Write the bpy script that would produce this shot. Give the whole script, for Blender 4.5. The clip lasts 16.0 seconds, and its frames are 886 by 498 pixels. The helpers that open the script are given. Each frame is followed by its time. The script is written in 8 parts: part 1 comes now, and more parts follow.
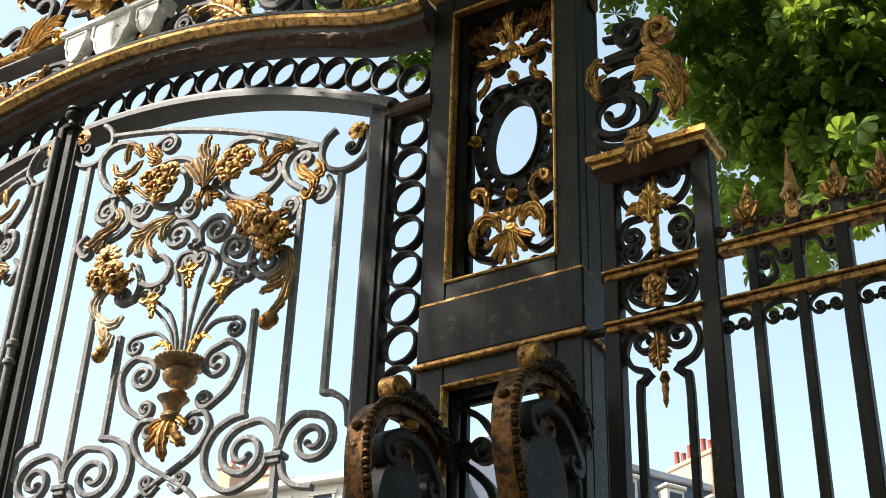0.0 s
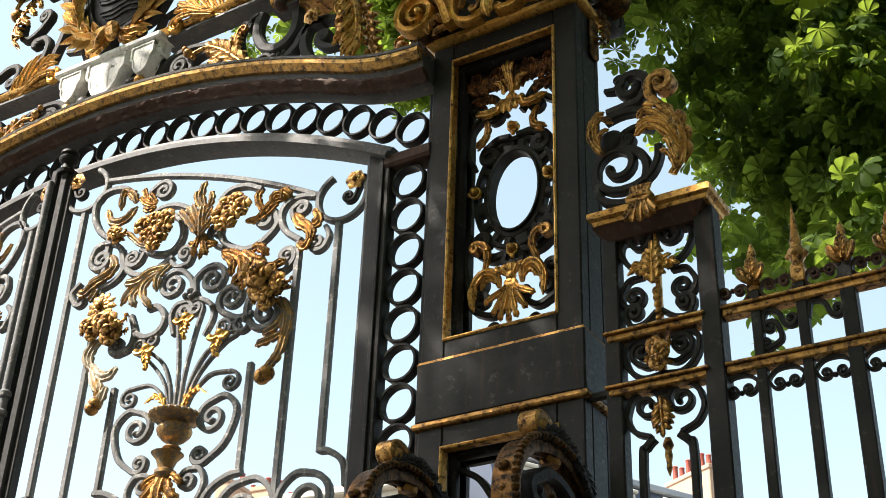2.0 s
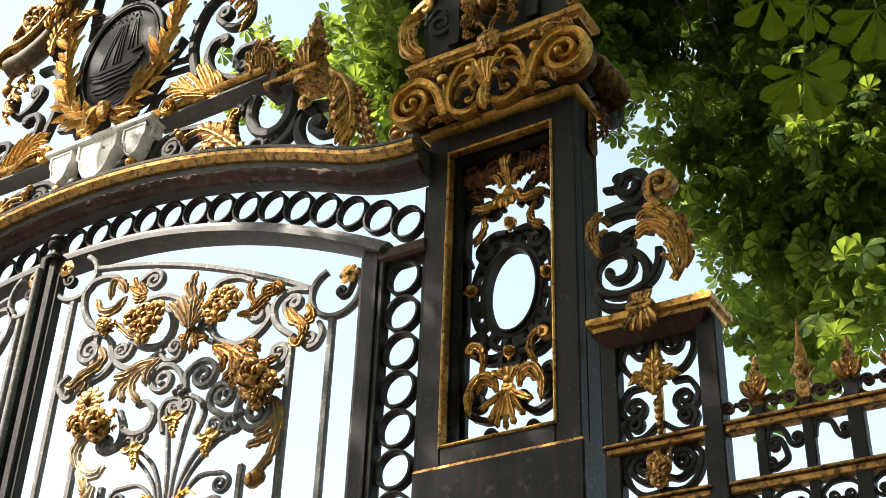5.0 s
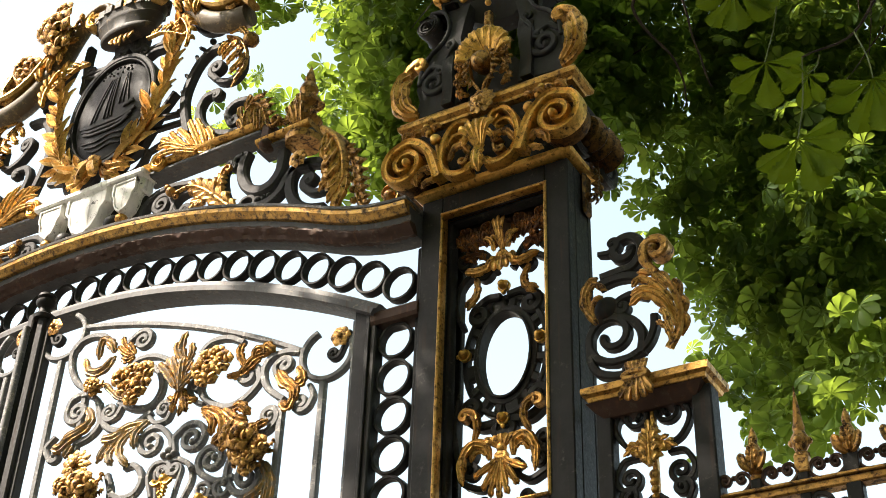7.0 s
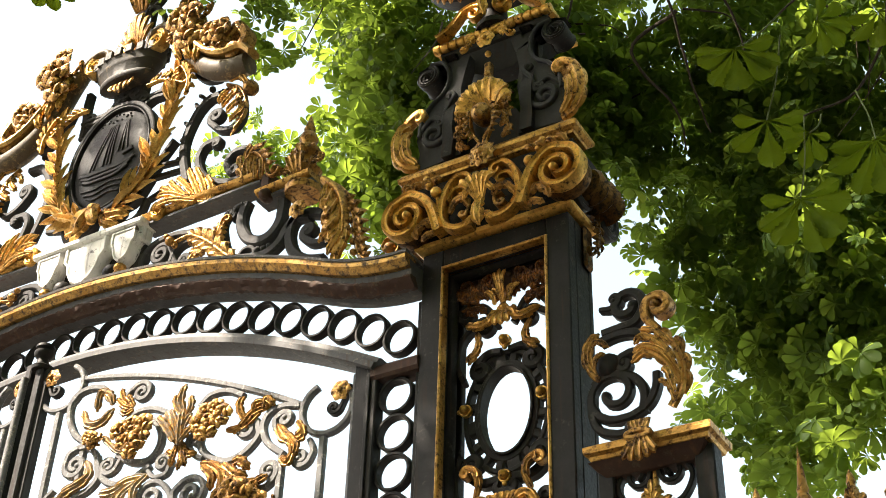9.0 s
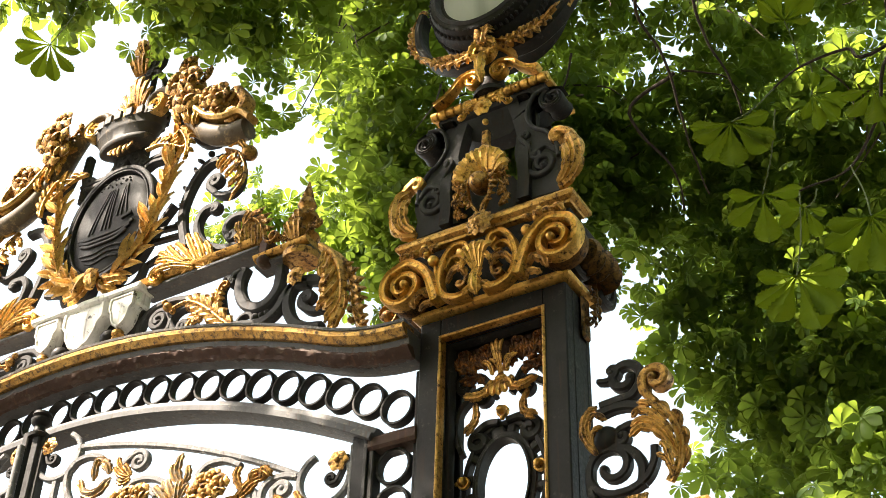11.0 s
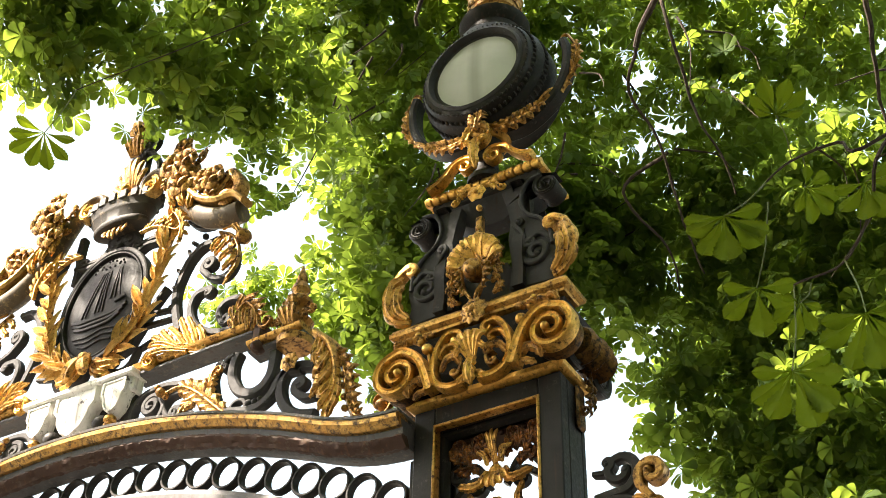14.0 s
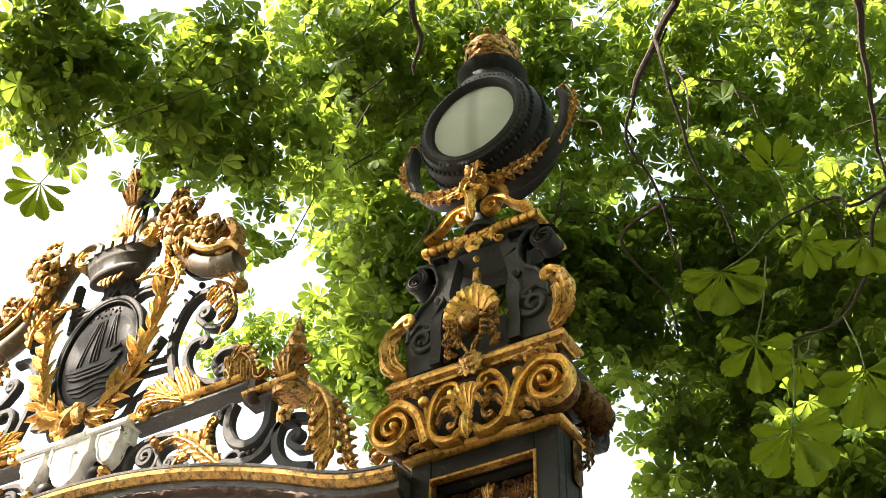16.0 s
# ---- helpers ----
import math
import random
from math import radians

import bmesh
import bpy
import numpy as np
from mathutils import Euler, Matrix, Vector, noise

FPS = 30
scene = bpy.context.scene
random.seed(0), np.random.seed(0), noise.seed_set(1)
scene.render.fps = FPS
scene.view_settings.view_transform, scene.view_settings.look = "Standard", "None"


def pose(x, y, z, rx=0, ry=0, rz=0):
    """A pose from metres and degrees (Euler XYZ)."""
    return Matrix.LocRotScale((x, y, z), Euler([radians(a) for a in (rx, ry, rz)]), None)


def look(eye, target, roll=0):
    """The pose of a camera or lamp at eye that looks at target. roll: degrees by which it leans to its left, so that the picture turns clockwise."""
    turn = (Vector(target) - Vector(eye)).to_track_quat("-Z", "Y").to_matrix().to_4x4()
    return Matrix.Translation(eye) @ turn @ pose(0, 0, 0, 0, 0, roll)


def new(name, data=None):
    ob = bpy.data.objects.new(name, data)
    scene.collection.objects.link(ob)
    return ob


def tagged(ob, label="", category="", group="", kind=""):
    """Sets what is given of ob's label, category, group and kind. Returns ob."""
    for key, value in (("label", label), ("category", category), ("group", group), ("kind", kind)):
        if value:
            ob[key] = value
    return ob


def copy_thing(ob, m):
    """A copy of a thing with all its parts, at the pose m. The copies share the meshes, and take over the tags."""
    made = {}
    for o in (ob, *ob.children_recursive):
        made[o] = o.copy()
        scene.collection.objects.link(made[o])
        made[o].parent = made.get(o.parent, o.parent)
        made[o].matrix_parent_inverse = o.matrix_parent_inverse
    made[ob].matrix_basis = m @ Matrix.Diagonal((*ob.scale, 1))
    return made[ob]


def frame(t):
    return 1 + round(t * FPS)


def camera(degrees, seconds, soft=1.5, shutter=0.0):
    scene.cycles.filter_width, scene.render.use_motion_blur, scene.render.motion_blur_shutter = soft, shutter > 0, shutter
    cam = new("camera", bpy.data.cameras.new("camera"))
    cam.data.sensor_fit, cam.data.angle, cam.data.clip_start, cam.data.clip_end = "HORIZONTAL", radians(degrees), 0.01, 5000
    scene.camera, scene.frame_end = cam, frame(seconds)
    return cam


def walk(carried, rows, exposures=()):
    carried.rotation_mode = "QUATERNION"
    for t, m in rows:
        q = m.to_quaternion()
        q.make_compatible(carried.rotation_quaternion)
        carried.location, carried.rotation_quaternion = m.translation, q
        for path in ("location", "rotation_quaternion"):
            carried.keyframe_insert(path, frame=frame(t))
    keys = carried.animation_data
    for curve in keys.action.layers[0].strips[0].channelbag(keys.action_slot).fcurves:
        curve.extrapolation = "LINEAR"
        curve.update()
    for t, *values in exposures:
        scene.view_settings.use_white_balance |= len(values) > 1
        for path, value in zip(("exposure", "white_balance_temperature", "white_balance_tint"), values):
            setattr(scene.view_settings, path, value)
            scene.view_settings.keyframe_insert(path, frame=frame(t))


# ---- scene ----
cam = camera(36.4, 16.0, soft=0.25)
PATH = [
    (0, (2.448, -4.355, 1.543), (1.532, -2.897, 2.56), 2.1),
    (0.5, (2.452, -4.353, 1.597), (1.535, -2.896, 2.615), 2.2),
    (1, (2.445, -4.352, 1.651), (1.531, -2.897, 2.674), 2.2),
    (1.5, (2.448, -4.366, 1.706), (1.536, -2.912, 2.733), 2.1),
    (2, (2.448, -4.376, 1.764), (1.538, -2.923, 2.794), 2.1),
    (2.5, (2.454, -4.377, 1.823), (1.544, -2.927, 2.858), 2.1),
    (3, (2.454, -4.394, 1.881), (1.548, -2.945, 2.921), 2.1),
    (3.5, (2.454, -4.406, 1.935), (1.552, -2.96, 2.981), 2.1),
    (4, (2.462, -4.404, 1.989), (1.561, -2.963, 3.043), 2.1),
    (6.5, (2.467, -4.411, 2.201), (1.589, -2.995, 3.307), 2.0),
    (7, (2.465, -4.42, 2.231), (1.594, -3.008, 3.348), 2.0),
    (7.5, (2.453, -4.417, 2.262), (1.589, -3.011, 3.391), 1.9),
    (8, (2.458, -4.424, 2.297), (1.596, -3.023, 3.434), 1.9),
    (8.5, (2.464, -4.448, 2.317), (1.605, -3.05, 3.461), 1.9),
    (11, (2.52, -4.515, 2.43), (1.681, -3.159, 3.637), 1.9),
    (11.5, (2.528, -4.522, 2.446), (1.697, -3.176, 3.67), 1.9),
    (12, (2.528, -4.533, 2.465), (1.705, -3.196, 3.704), 1.8),
    (12.5, (2.54, -4.54, 2.478), (1.722, -3.212, 3.729), 1.8),
    (13, (2.548, -4.534, 2.501), (1.732, -3.215, 3.764), 1.8),
    (13.5, (2.548, -4.547, 2.513), (1.739, -3.234, 3.786), 1.8),
    (14, (2.559, -4.564, 2.541), (1.752, -3.255, 3.82), 1.7),
    (14.5, (2.576, -4.566, 2.567), (1.771, -3.265, 3.856), 1.8),
    (15, (2.576, -4.574, 2.582), (1.777, -3.282, 3.883), 1.8),
    (15.5, (2.578, -4.573, 2.594), (1.784, -3.291, 3.908), 1.8),
    (16, (2.577, -4.57, 2.605), (1.789, -3.294, 3.929), 1.8),
]

EXPOSURES = [(0, 1.2, 6450, 10), (4, 1.36, 6700, 11), (7, 1.6, 6950, 12), (8.5, 1.72, 7050, 12), (11, 2.05, 7150, 13), (13, 2.25, 7150, 13), (16, 2.38, 7150, 13)]
walk(cam, [(t, look(eye, target, roll)) for t, eye, target, roll in PATH], EXPOSURES)

# ---- light ----
SUN_TO = Vector((-0.55, -0.62, 0.92)).normalized()
sun = new("sun", bpy.data.lights.new("sun", "SUN"))
sun.data.energy, sun.data.angle, sun.data.color = 5.0, radians(0.55), (1.0, 0.94, 0.84)
sun.matrix_basis = look((0, 0, 30), Vector((0, 0, 30)) - SUN_TO)
world = bpy.data.worlds.new("sky")
scene.world = world
world.use_nodes = True
sky = world.node_tree.nodes.new("ShaderNodeTexSky")
sky.sky_type, sky.sun_disc = "NISHITA", False
sky.sun_elevation = math.asin(SUN_TO.z)
sky.sun_rotation = math.atan2(SUN_TO.x, SUN_TO.y)
sky.air_density, sky.dust_density, sky.ozone_density = 1.0, 2.0, 1.0
back = world.node_tree.nodes["Background"]
back.inputs["Strength"].default_value = 0.15
haze = world.node_tree.nodes.new("ShaderNodeHueSaturation")
haze.inputs["Hue"].default_value, haze.inputs["Saturation"].default_value = 0.465, 0.62
world.node_tree.links.new(sky.outputs["Color"], haze.inputs["Color"])
world.node_tree.links.new(haze.outputs["Color"], back.inputs["Color"])


# ---- materials ----
def material(name, rough=0.5, metal=0.0):
    m = bpy.data.materials.new(name)
    m.use_nodes = True
    t = m.node_tree
    b = t.nodes["Principled BSDF"]
    b.inputs["Roughness"].default_value, b.inputs["Metallic"].default_value = rough, metal
    return m, t, b


def noise_node(t, scale, detail=6.0, rough=0.6, source="Object"):
    c = t.nodes.new("ShaderNodeTexCoord")
    n = t.nodes.new("ShaderNodeTexNoise")
    n.inputs["Scale"].default_value, n.inputs["Detail"].default_value, n.inputs["Roughness"].default_value = scale, detail, rough
    t.links.new(c.outputs[source], n.inputs["Vector"])
    return n


def ramp(t, fac, stops):
    r = t.nodes.new("ShaderNodeValToRGB")
    e = r.color_ramp.elements
    while len(e) < len(stops):
        e.new(0.5)
    for el, (p, c) in zip(e, stops):
        el.position, el.color = p, (*c, 1)
    t.links.new(fac, r.inputs["Fac"])
    return r.outputs["Color"]


def mixed(t, fac, a, b):
    m = t.nodes.new("ShaderNodeMix")
    m.data_type = "RGBA"
    for k, v in ((0, fac), (6, a), (7, b)):
        if isinstance(v, (tuple, list)):
            m.inputs[k].default_value = (*v, 1)
        elif isinstance(v, (int, float)):
            m.inputs[k].default_value = v
        else:
            t.links.new(v, m.inputs[k])
    return m.outputs[2]


def bumped(t, b, height, strength, distance):
    n = t.nodes.new("ShaderNodeBump")
    n.inputs["Strength"].default_value, n.inputs["Distance"].default_value = strength, distance
    t.links.new(height, n.inputs["Height"])
    t.links.new(n.outputs["Normal"], b.inputs["Normal"])


def iron_material(name, base, worn, rust, chips=0.66, rough=0.42, grain=16):
    m, t, b = material(name, rough)
    fine, wide, streak = noise_node(t, 55, 8, 0.7), noise_node(t, 5, 5, 0.65), noise_node(t, grain, 7, 0.75)
    body = mixed(t, ramp(t, wide.outputs["Fac"], [(0.35, (0, 0, 0)), (0.7, (1, 1, 1))]), base, tuple(1.5 * c + 0.006 for c in base))
    body = mixed(t, ramp(t, streak.outputs["Fac"], [(chips - 0.04, (0, 0, 0)), (chips + 0.03, (1, 1, 1))]), body, worn)
    spots = noise_node(t, 48, 9, 0.8)
    body = mixed(t, ramp(t, spots.outputs["Fac"], [(0.66, (0, 0, 0)), (0.71, (1, 1, 1))]), body, rust)
    runs, place, spot = t.nodes.new("ShaderNodeTexNoise"), t.nodes.new("ShaderNodeMapping"), t.nodes.new("ShaderNodeTexCoord")
    place.inputs["Scale"].default_value = (1.0, 1.0, 0.07)
    runs.inputs["Scale"].default_value, runs.inputs["Detail"].default_value = 42, 6
    t.links.new(spot.outputs["Object"], place.inputs["Vector"])
    t.links.new(place.outputs["Vector"], runs.inputs["Vector"])
    body = mixed(t, ramp(t, runs.outputs["Fac"], [(0.56, (0, 0, 0)), (0.72, (0.55, 0.55, 0.55))]), body, rust)
    t.links.new(body, b.inputs["Base Color"])
    b.inputs["Specular IOR Level"].default_value = 0.2
    t.links.new(ramp(t, fine.outputs["Fac"], [(0.3, (rough - 0.1,) * 3), (0.7, (rough + 0.2,) * 3)]), b.inputs["Roughness"])
    bumped(t, b, fine.outputs["Fac"], 0.35, 0.004)
    return m


def gilt_material(name, wear, gold=(0.83, 0.49, 0.12), bare=(0.06, 0.026, 0.012)):
    """Gold leaf on cast iron: dulled in patches, rubbed through to brown primer, with grime in fine speckles."""
    m, t, b = material(name, 0.34, 0.85)
    fine, patch, wide, grime = noise_node(t, 110, 8, 0.7), noise_node(t, 34, 10, 0.72), noise_node(t, 6, 5, 0.65), noise_node(t, 48, 5, 0.7)
    tone = mixed(t, ramp(t, wide.outputs["Fac"], [(0.36, (0, 0, 0)), (0.64, (1, 1, 1))]), gold, tuple(c * f for c, f in zip(gold, (0.66, 0.56, 0.45))))
    tone = mixed(t, ramp(t, grime.outputs["Fac"], [(0.46, (0, 0, 0)), (0.70, (0.7, 0.7, 0.7))]), tone, tuple(0.35 * g + 0.5 * c for g, c in zip(gold, bare)))
    gone = ramp(t, patch.outputs["Fac"], [(wear - 0.05, (0, 0, 0)), (wear + 0.08, (1, 1, 1))])
    t.links.new(mixed(t, gone, tone, bare), b.inputs["Base Color"])
    t.links.new(mixed(t, gone, (0.88, 0.88, 0.88), (0.1, 0.1, 0.1)), b.inputs["Metallic"])
    t.links.new(mixed(t, gone, ramp(t, fine.outputs["Fac"], [(0.3, (0.27,) * 3), (0.7, (0.48,) * 3)]), (0.6, 0.6, 0.6)), b.inputs["Roughness"])
    b.inputs["Specular IOR Level"].default_value = 0.15
    mix = t.nodes.new("ShaderNodeMath")
    mix.operation = "MULTIPLY_ADD"
    mix.inputs[1].default_value = 0.4
    t.links.new(fine.outputs["Fac"], mix.inputs[0])
    t.links.new(patch.outputs["Fac"], mix.inputs[2])
    bumped(t, b, mix.outputs[0], 0.45, 0.007)
    return m


BLACK = iron_material("black_painted_iron", (0.0125, 0.0105, 0.0092), (0.06, 0.051, 0.043), (0.05, 0.024, 0.014), 0.62, 0.48)
# worn black iron, its base and patches paled to carry direct sun
GREY = iron_material("sunlit_weathered_iron", (0.125, 0.122, 0.122), (0.36, 0.33, 0.30), (0.06, 0.035, 0.022), 0.585, 0.5, 30)
PALE = iron_material("peeling_pale_paint", (0.60, 0.58, 0.54), (0.10, 0.09, 0.08), (0.16, 0.10, 0.06), 0.62, 0.5)
DULL = iron_material("dull_slate_iron", (0.032, 0.030, 0.030), (0.09, 0.088, 0.085), (0.05, 0.026, 0.016), 0.66, 0.62)
RUST = iron_material("rusty_iron", (0.055, 0.028, 0.019), (0.10, 0.07, 0.05), (0.14, 0.06, 0.03), 0.6, 0.6)
GILT = gilt_material("gilding", 0.575, (0.84, 0.49, 0.13), (0.05, 0.021, 0.009))
WORN_GILT = gilt_material("worn_gilding", 0.55, (0.72, 0.41, 0.12), (0.07, 0.03, 0.013))
ARCH_GILT = gilt_material("flaking_arch_gilding", 0.53, (0.66, 0.39, 0.12), (0.10, 0.065, 0.045))
DARK_GILT = gilt_material("dark_gilding", 0.51, (0.19, 0.095, 0.03), (0.018, 0.011, 0.007))
OLD_GILT = gilt_material("tarnished_gilding", 0.525, (0.58, 0.32, 0.10), (0.06, 0.028, 0.014))


# ---- mesh helpers ----
class Shape:
    """Vertices and faces that become one mesh."""

    def __init__(self):
        self.v, self.f = [], []

    def add(self, vf):
        k = len(self.v)
        self.v += [tuple(p) for p in vf[0]]
        self.f += [tuple(i + k for i in f) for f in vf[1]]
        return self


def part(name, shape, mat, parent=None, label="", smooth=35, local=False):
    if isinstance(shape, tuple):
        shape = Shape().add(shape)
    me = bpy.data.meshes.new(name)
    me.from_pydata(shape.v, [], shape.f)
    bm = bmesh.new()
    bm.from_mesh(me)
    bmesh.ops.recalc_face_normals(bm, faces=bm.faces)
    bm.to_mesh(me)
    bm.free()
    me.materials.append(mat)
    if smooth:
        me.polygons.foreach_set("use_smooth", [True] * len(me.polygons))
        me.set_sharp_from_angle(angle=radians(smooth))
    ob = new(name, me)
    if parent:
        ob.parent = parent
        if parent.parent is None and not local:
            ob.matrix_parent_inverse = parent.matrix_basis.inverted()
    return tagged(ob, label)


def thing(name, base, label, category, group="", kind="", turn=0.0):
    ob = new(name)
    ob.empty_display_size = 0.1
    ob.matrix_basis = pose(*base, 0, 0, turn)
    return tagged(ob, label, category, group, kind)


def box(x0, x1, y0, y1, z0, z1, b=0.006):
    """A block with chamfered edges."""
    v, f, c = [], [], {}
    lo, hi = (x0, y0, z0), (x1, y1, z1)
    for sx in (0, 1):
        for sy in (0, 1):
            for sz in (0, 1):
                for ax in range(3):
                    s = (sx, sy, sz)
                    p = [(hi[k] if s[k] else lo[k]) + (0 if k == ax else (-b if s[k] else b)) for k in range(3)]
                    c[(sx, sy, sz, ax)] = len(v)
                    v.append(p)
    for ax in range(3):
        o = [k for k in range(3) if k != ax]
        for s in (0, 1):
            q = []
            for i, j in ((0, 0), (1, 0), (1, 1), (0, 1)):
                k = [0, 0, 0]
                k[ax], k[o[0]], k[o[1]] = s, i, j
                q.append(c[(*k, ax)])
            f.append(q)
        for i in (0, 1):
            for j in (0, 1):
                q = []
                for s, a in ((0, o[0]), (1, o[0]), (1, o[1]), (0, o[1])):
                    k = [0, 0, 0]
                    k[ax], k[o[0]], k[o[1]] = s, i, j
                    q.append(c[(*k, a)])
                f.append(q)
    for sx in (0, 1):
        for sy in (0, 1):
            for sz in (0, 1):
                f.append([c[(sx, sy, sz, a)] for a in range(3)])
    return v, f


def flat(w, d, b=0.2, y=0.0):
    """A bar's section, w across and d deep, with eased corners."""
    e = b * min(w, d)
    w, d = w / 2, d / 2
    return [(p, q + y) for p, q in ((-w + e, -d), (w - e, -d), (w, -d + e), (w, d - e), (w - e, d), (-w + e, d), (-w, d - e), (-w, -d + e))]


def sweep(path, prof, closed=False, size=None):
    """Draws a closed section (across, depth) along a path in the upright plane (x, z)."""
    n, m, v, f = len(path), len(prof), [], []
    for i, (x, z) in enumerate(path):
        a, c = (path[i - 1], path[(i + 1) % n]) if closed else (path[max(i - 1, 0)], path[min(i + 1, n - 1)])
        tx, tz = c[0] - a[0], c[1] - a[1]
        k = math.hypot(tx, tz) or 1
        s = size[i] if size else 1
        nx, nz = -tz / k, tx / k
        v += [(x + nx * p * s, q * (0.4 + 0.6 * s), z + nz * p * s) for p, q in prof]
    for i in range(n if closed else n - 1):
        j = (i + 1) % n
        f += [(i * m + k, i * m + (k + 1) % m, j * m + (k + 1) % m, j * m + k) for k in range(m)]
    if not closed:
        f += [tuple(range(m)), tuple(range((n - 1) * m, n * m))]
    return v, f


def loft(loops, close=True, cap=True):
    m, v, f = len(loops[0]), [], []
    for lp in loops:
        v += lp
    for i in range(len(loops) - 1):
        for k in range(m if close else m - 1):
            f.append((i * m + k, i * m + (k + 1) % m, (i + 1) * m + (k + 1) % m, (i + 1) * m + k))
    if cap:
        f += [tuple(range(m)), tuple(range((len(loops) - 1) * m, len(loops) * m))]
    return v, f


def lathe(prof, cx, cy, cz, n=20, axis="z"):
    """Turns (radius, height) round an axis."""
    loops = []
    for r, h in prof:
        lp = []
        for k in range(n):
            a = 2 * math.pi * k / n
            p, q = max(r, 1e-4) * math.cos(a), max(r, 1e-4) * math.sin(a)
            lp.append((cx + p, cy + q, cz + h) if axis == "z" else (cx + p, cy + h, cz + q) if axis == "y" else (cx + h, cy + p, cz + q))
        loops.append(lp)
    return loft(loops)


def ball(x, y, z, r, ry=None, n=10):
    h = ry or r
    return lathe([(r * math.sin(math.pi * i / 8), -h * math.cos(math.pi * i / 8)) for i in range(9)], x, y, z, n, "y")


def plan_loft(levels, cx, cy):
    """Stacks rectangles (half x, half y, z), as of a cornice."""
    return loft([[(cx - a, cy - b, z), (cx + a, cy - b, z), (cx + a, cy + b, z), (cx - a, cy + b, z)] for a, b, z in levels])


def frame_loft(x0, x1, z0, z1, prof):
    """A picture-frame moulding: (inset, y) points drawn round a rectangle."""
    loops = [[(x0 + i, y, z0 + i), (x1 - i, y, z0 + i), (x1 - i, y, z1 - i), (x0 + i, y, z1 - i)] for i, y in prof]
    v, f = loft(loops + [loops[0]], True, False)
    return v, f


def smooth_line(pts, n=8):
    """A smooth curve through the points."""
    if len(pts) < 3:
        return [(pts[0][0] + (pts[1][0] - pts[0][0]) * i / n, pts[0][1] + (pts[1][1] - pts[0][1]) * i / n) for i in range(n + 1)]
    p = [(2 * pts[0][0] - pts[1][0], 2 * pts[0][1] - pts[1][1]), *pts, (2 * pts[-1][0] - pts[-2][0], 2 * pts[-1][1] - pts[-2][1])]
    out = []
    for i in range(1, len(p) - 2):
        for k in range(n):
            t = k / n
            out.append(tuple(0.5 * (2 * p[i][a] + (p[i + 1][a] - p[i - 1][a]) * t + (2 * p[i - 1][a] - 5 * p[i][a] + 4 * p[i + 1][a] - p[i + 2][a]) * t * t
                                    + (3 * p[i][a] - p[i - 1][a] - 3 * p[i + 1][a] + p[i + 2][a]) * t ** 3) for a in (0, 1)))
    return out + [tuple(pts[-1])]


def curl(p, h, r, turns, side, tight=0.22, n=20):
    """A spiral that starts at p with heading h (radians) and winds to its left (side 1) or right (-1)."""
    cx, cz = p[0] - side * r * math.sin(h), p[1] + side * r * math.cos(h)
    a0, k, out = h - side * math.pi / 2, max(4, int(n * turns)), []
    for i in range(1, k + 1):
        t = i / k
        rr = r * (1 - (1 - tight) * t ** 0.85)
        a = a0 + side * 2 * math.pi * turns * t
        out.append((cx + rr * math.cos(a), cz + rr * math.sin(a)))
    return out


def scroll_line(pts, start=None, end=None, n=8):
    """A curve through pts; start and end are (radius, turns, side) of the spirals in which it ends."""
    line = smooth_line(pts, n)
    if end:
        h = math.atan2(line[-1][1] - line[-2][1], line[-1][0] - line[-2][0])
        line = line + curl(line[-1], h, *end)
    if start:
        h = math.atan2(line[0][1] - line[1][1], line[0][0] - line[1][0])
        line = curl(line[0], h, *start)[::-1] + line
    return line


def scroll(pts, w, d, y=0.0, start=None, end=None, eye=1.0, n=8, thin=0.75):
    """An iron scroll of flat bar with an eye in each spiral, thinner towards its ends."""
    line = scroll_line(pts, start, end, n)
    k = len(line) - 1
    size = [1 - (1 - thin) * abs(2 * i / k - 1) ** 2 for i in range(k + 1)] if (start or end) else None
    sh = Shape().add(sweep(line, flat(w, d, 0.2, y), False, size))
    for s, p in ((start, line[0]), (end, line[-1])):
        if s and eye:
            sh.add(ball(p[0], y, p[1], w * 0.62 * eye, d * 0.62))
    return sh


def ring(x, z, r, w, d, y=0.0, n=36, rz=None):
    rz = rz or r
    return sweep([(x + r * math.cos(2 * math.pi * i / n), z + rz * math.sin(2 * math.pi * i / n)) for i in range(n)], flat(w, d, 0.2, y), True)


def finger(pts, ys, hw, groove=0.4):
    """A cast lobe: a strap along pts (x, z) with its own depth and half width at each, grooved along its face."""
    loops, k = [], len(pts) - 1
    for i, (x, z) in enumerate(pts):
        a, c = pts[max(i - 1, 0)], pts[min(i + 1, k)]
        tx, tz = c[0] - a[0], c[1] - a[1]
        m = math.hypot(tx, tz) or 1
        w = hw[i]
        loops.append([(x - tz / m * w * q, ys[i] - w * g, z + tx / m * w * q) for q, g in ((-1, 0), (-0.62, 0.62), (0, groove), (0.62, 0.62), (1, 0), (0, -0.4))])
    return loft(loops)


def petal(pts, hw, y=0.0, lift=0.3):
    """One smooth cast lobe along a curve, fullest beyond its middle."""
    line = smooth_line(pts, 5)
    k = len(line) - 1
    run = sum(math.hypot(b[0] - a[0], b[1] - a[1]) for a, b in zip(line, line[1:]))
    return finger(line, [y - lift * run * math.sin(math.pi * 0.7 * i / k) for i in range(k + 1)], [hw * (0.35 + 0.65 * math.sin(math.pi * min(1, 0.15 + 0.62 * i / k))) * (1 if i < k else 0.35) for i in range(k + 1)])


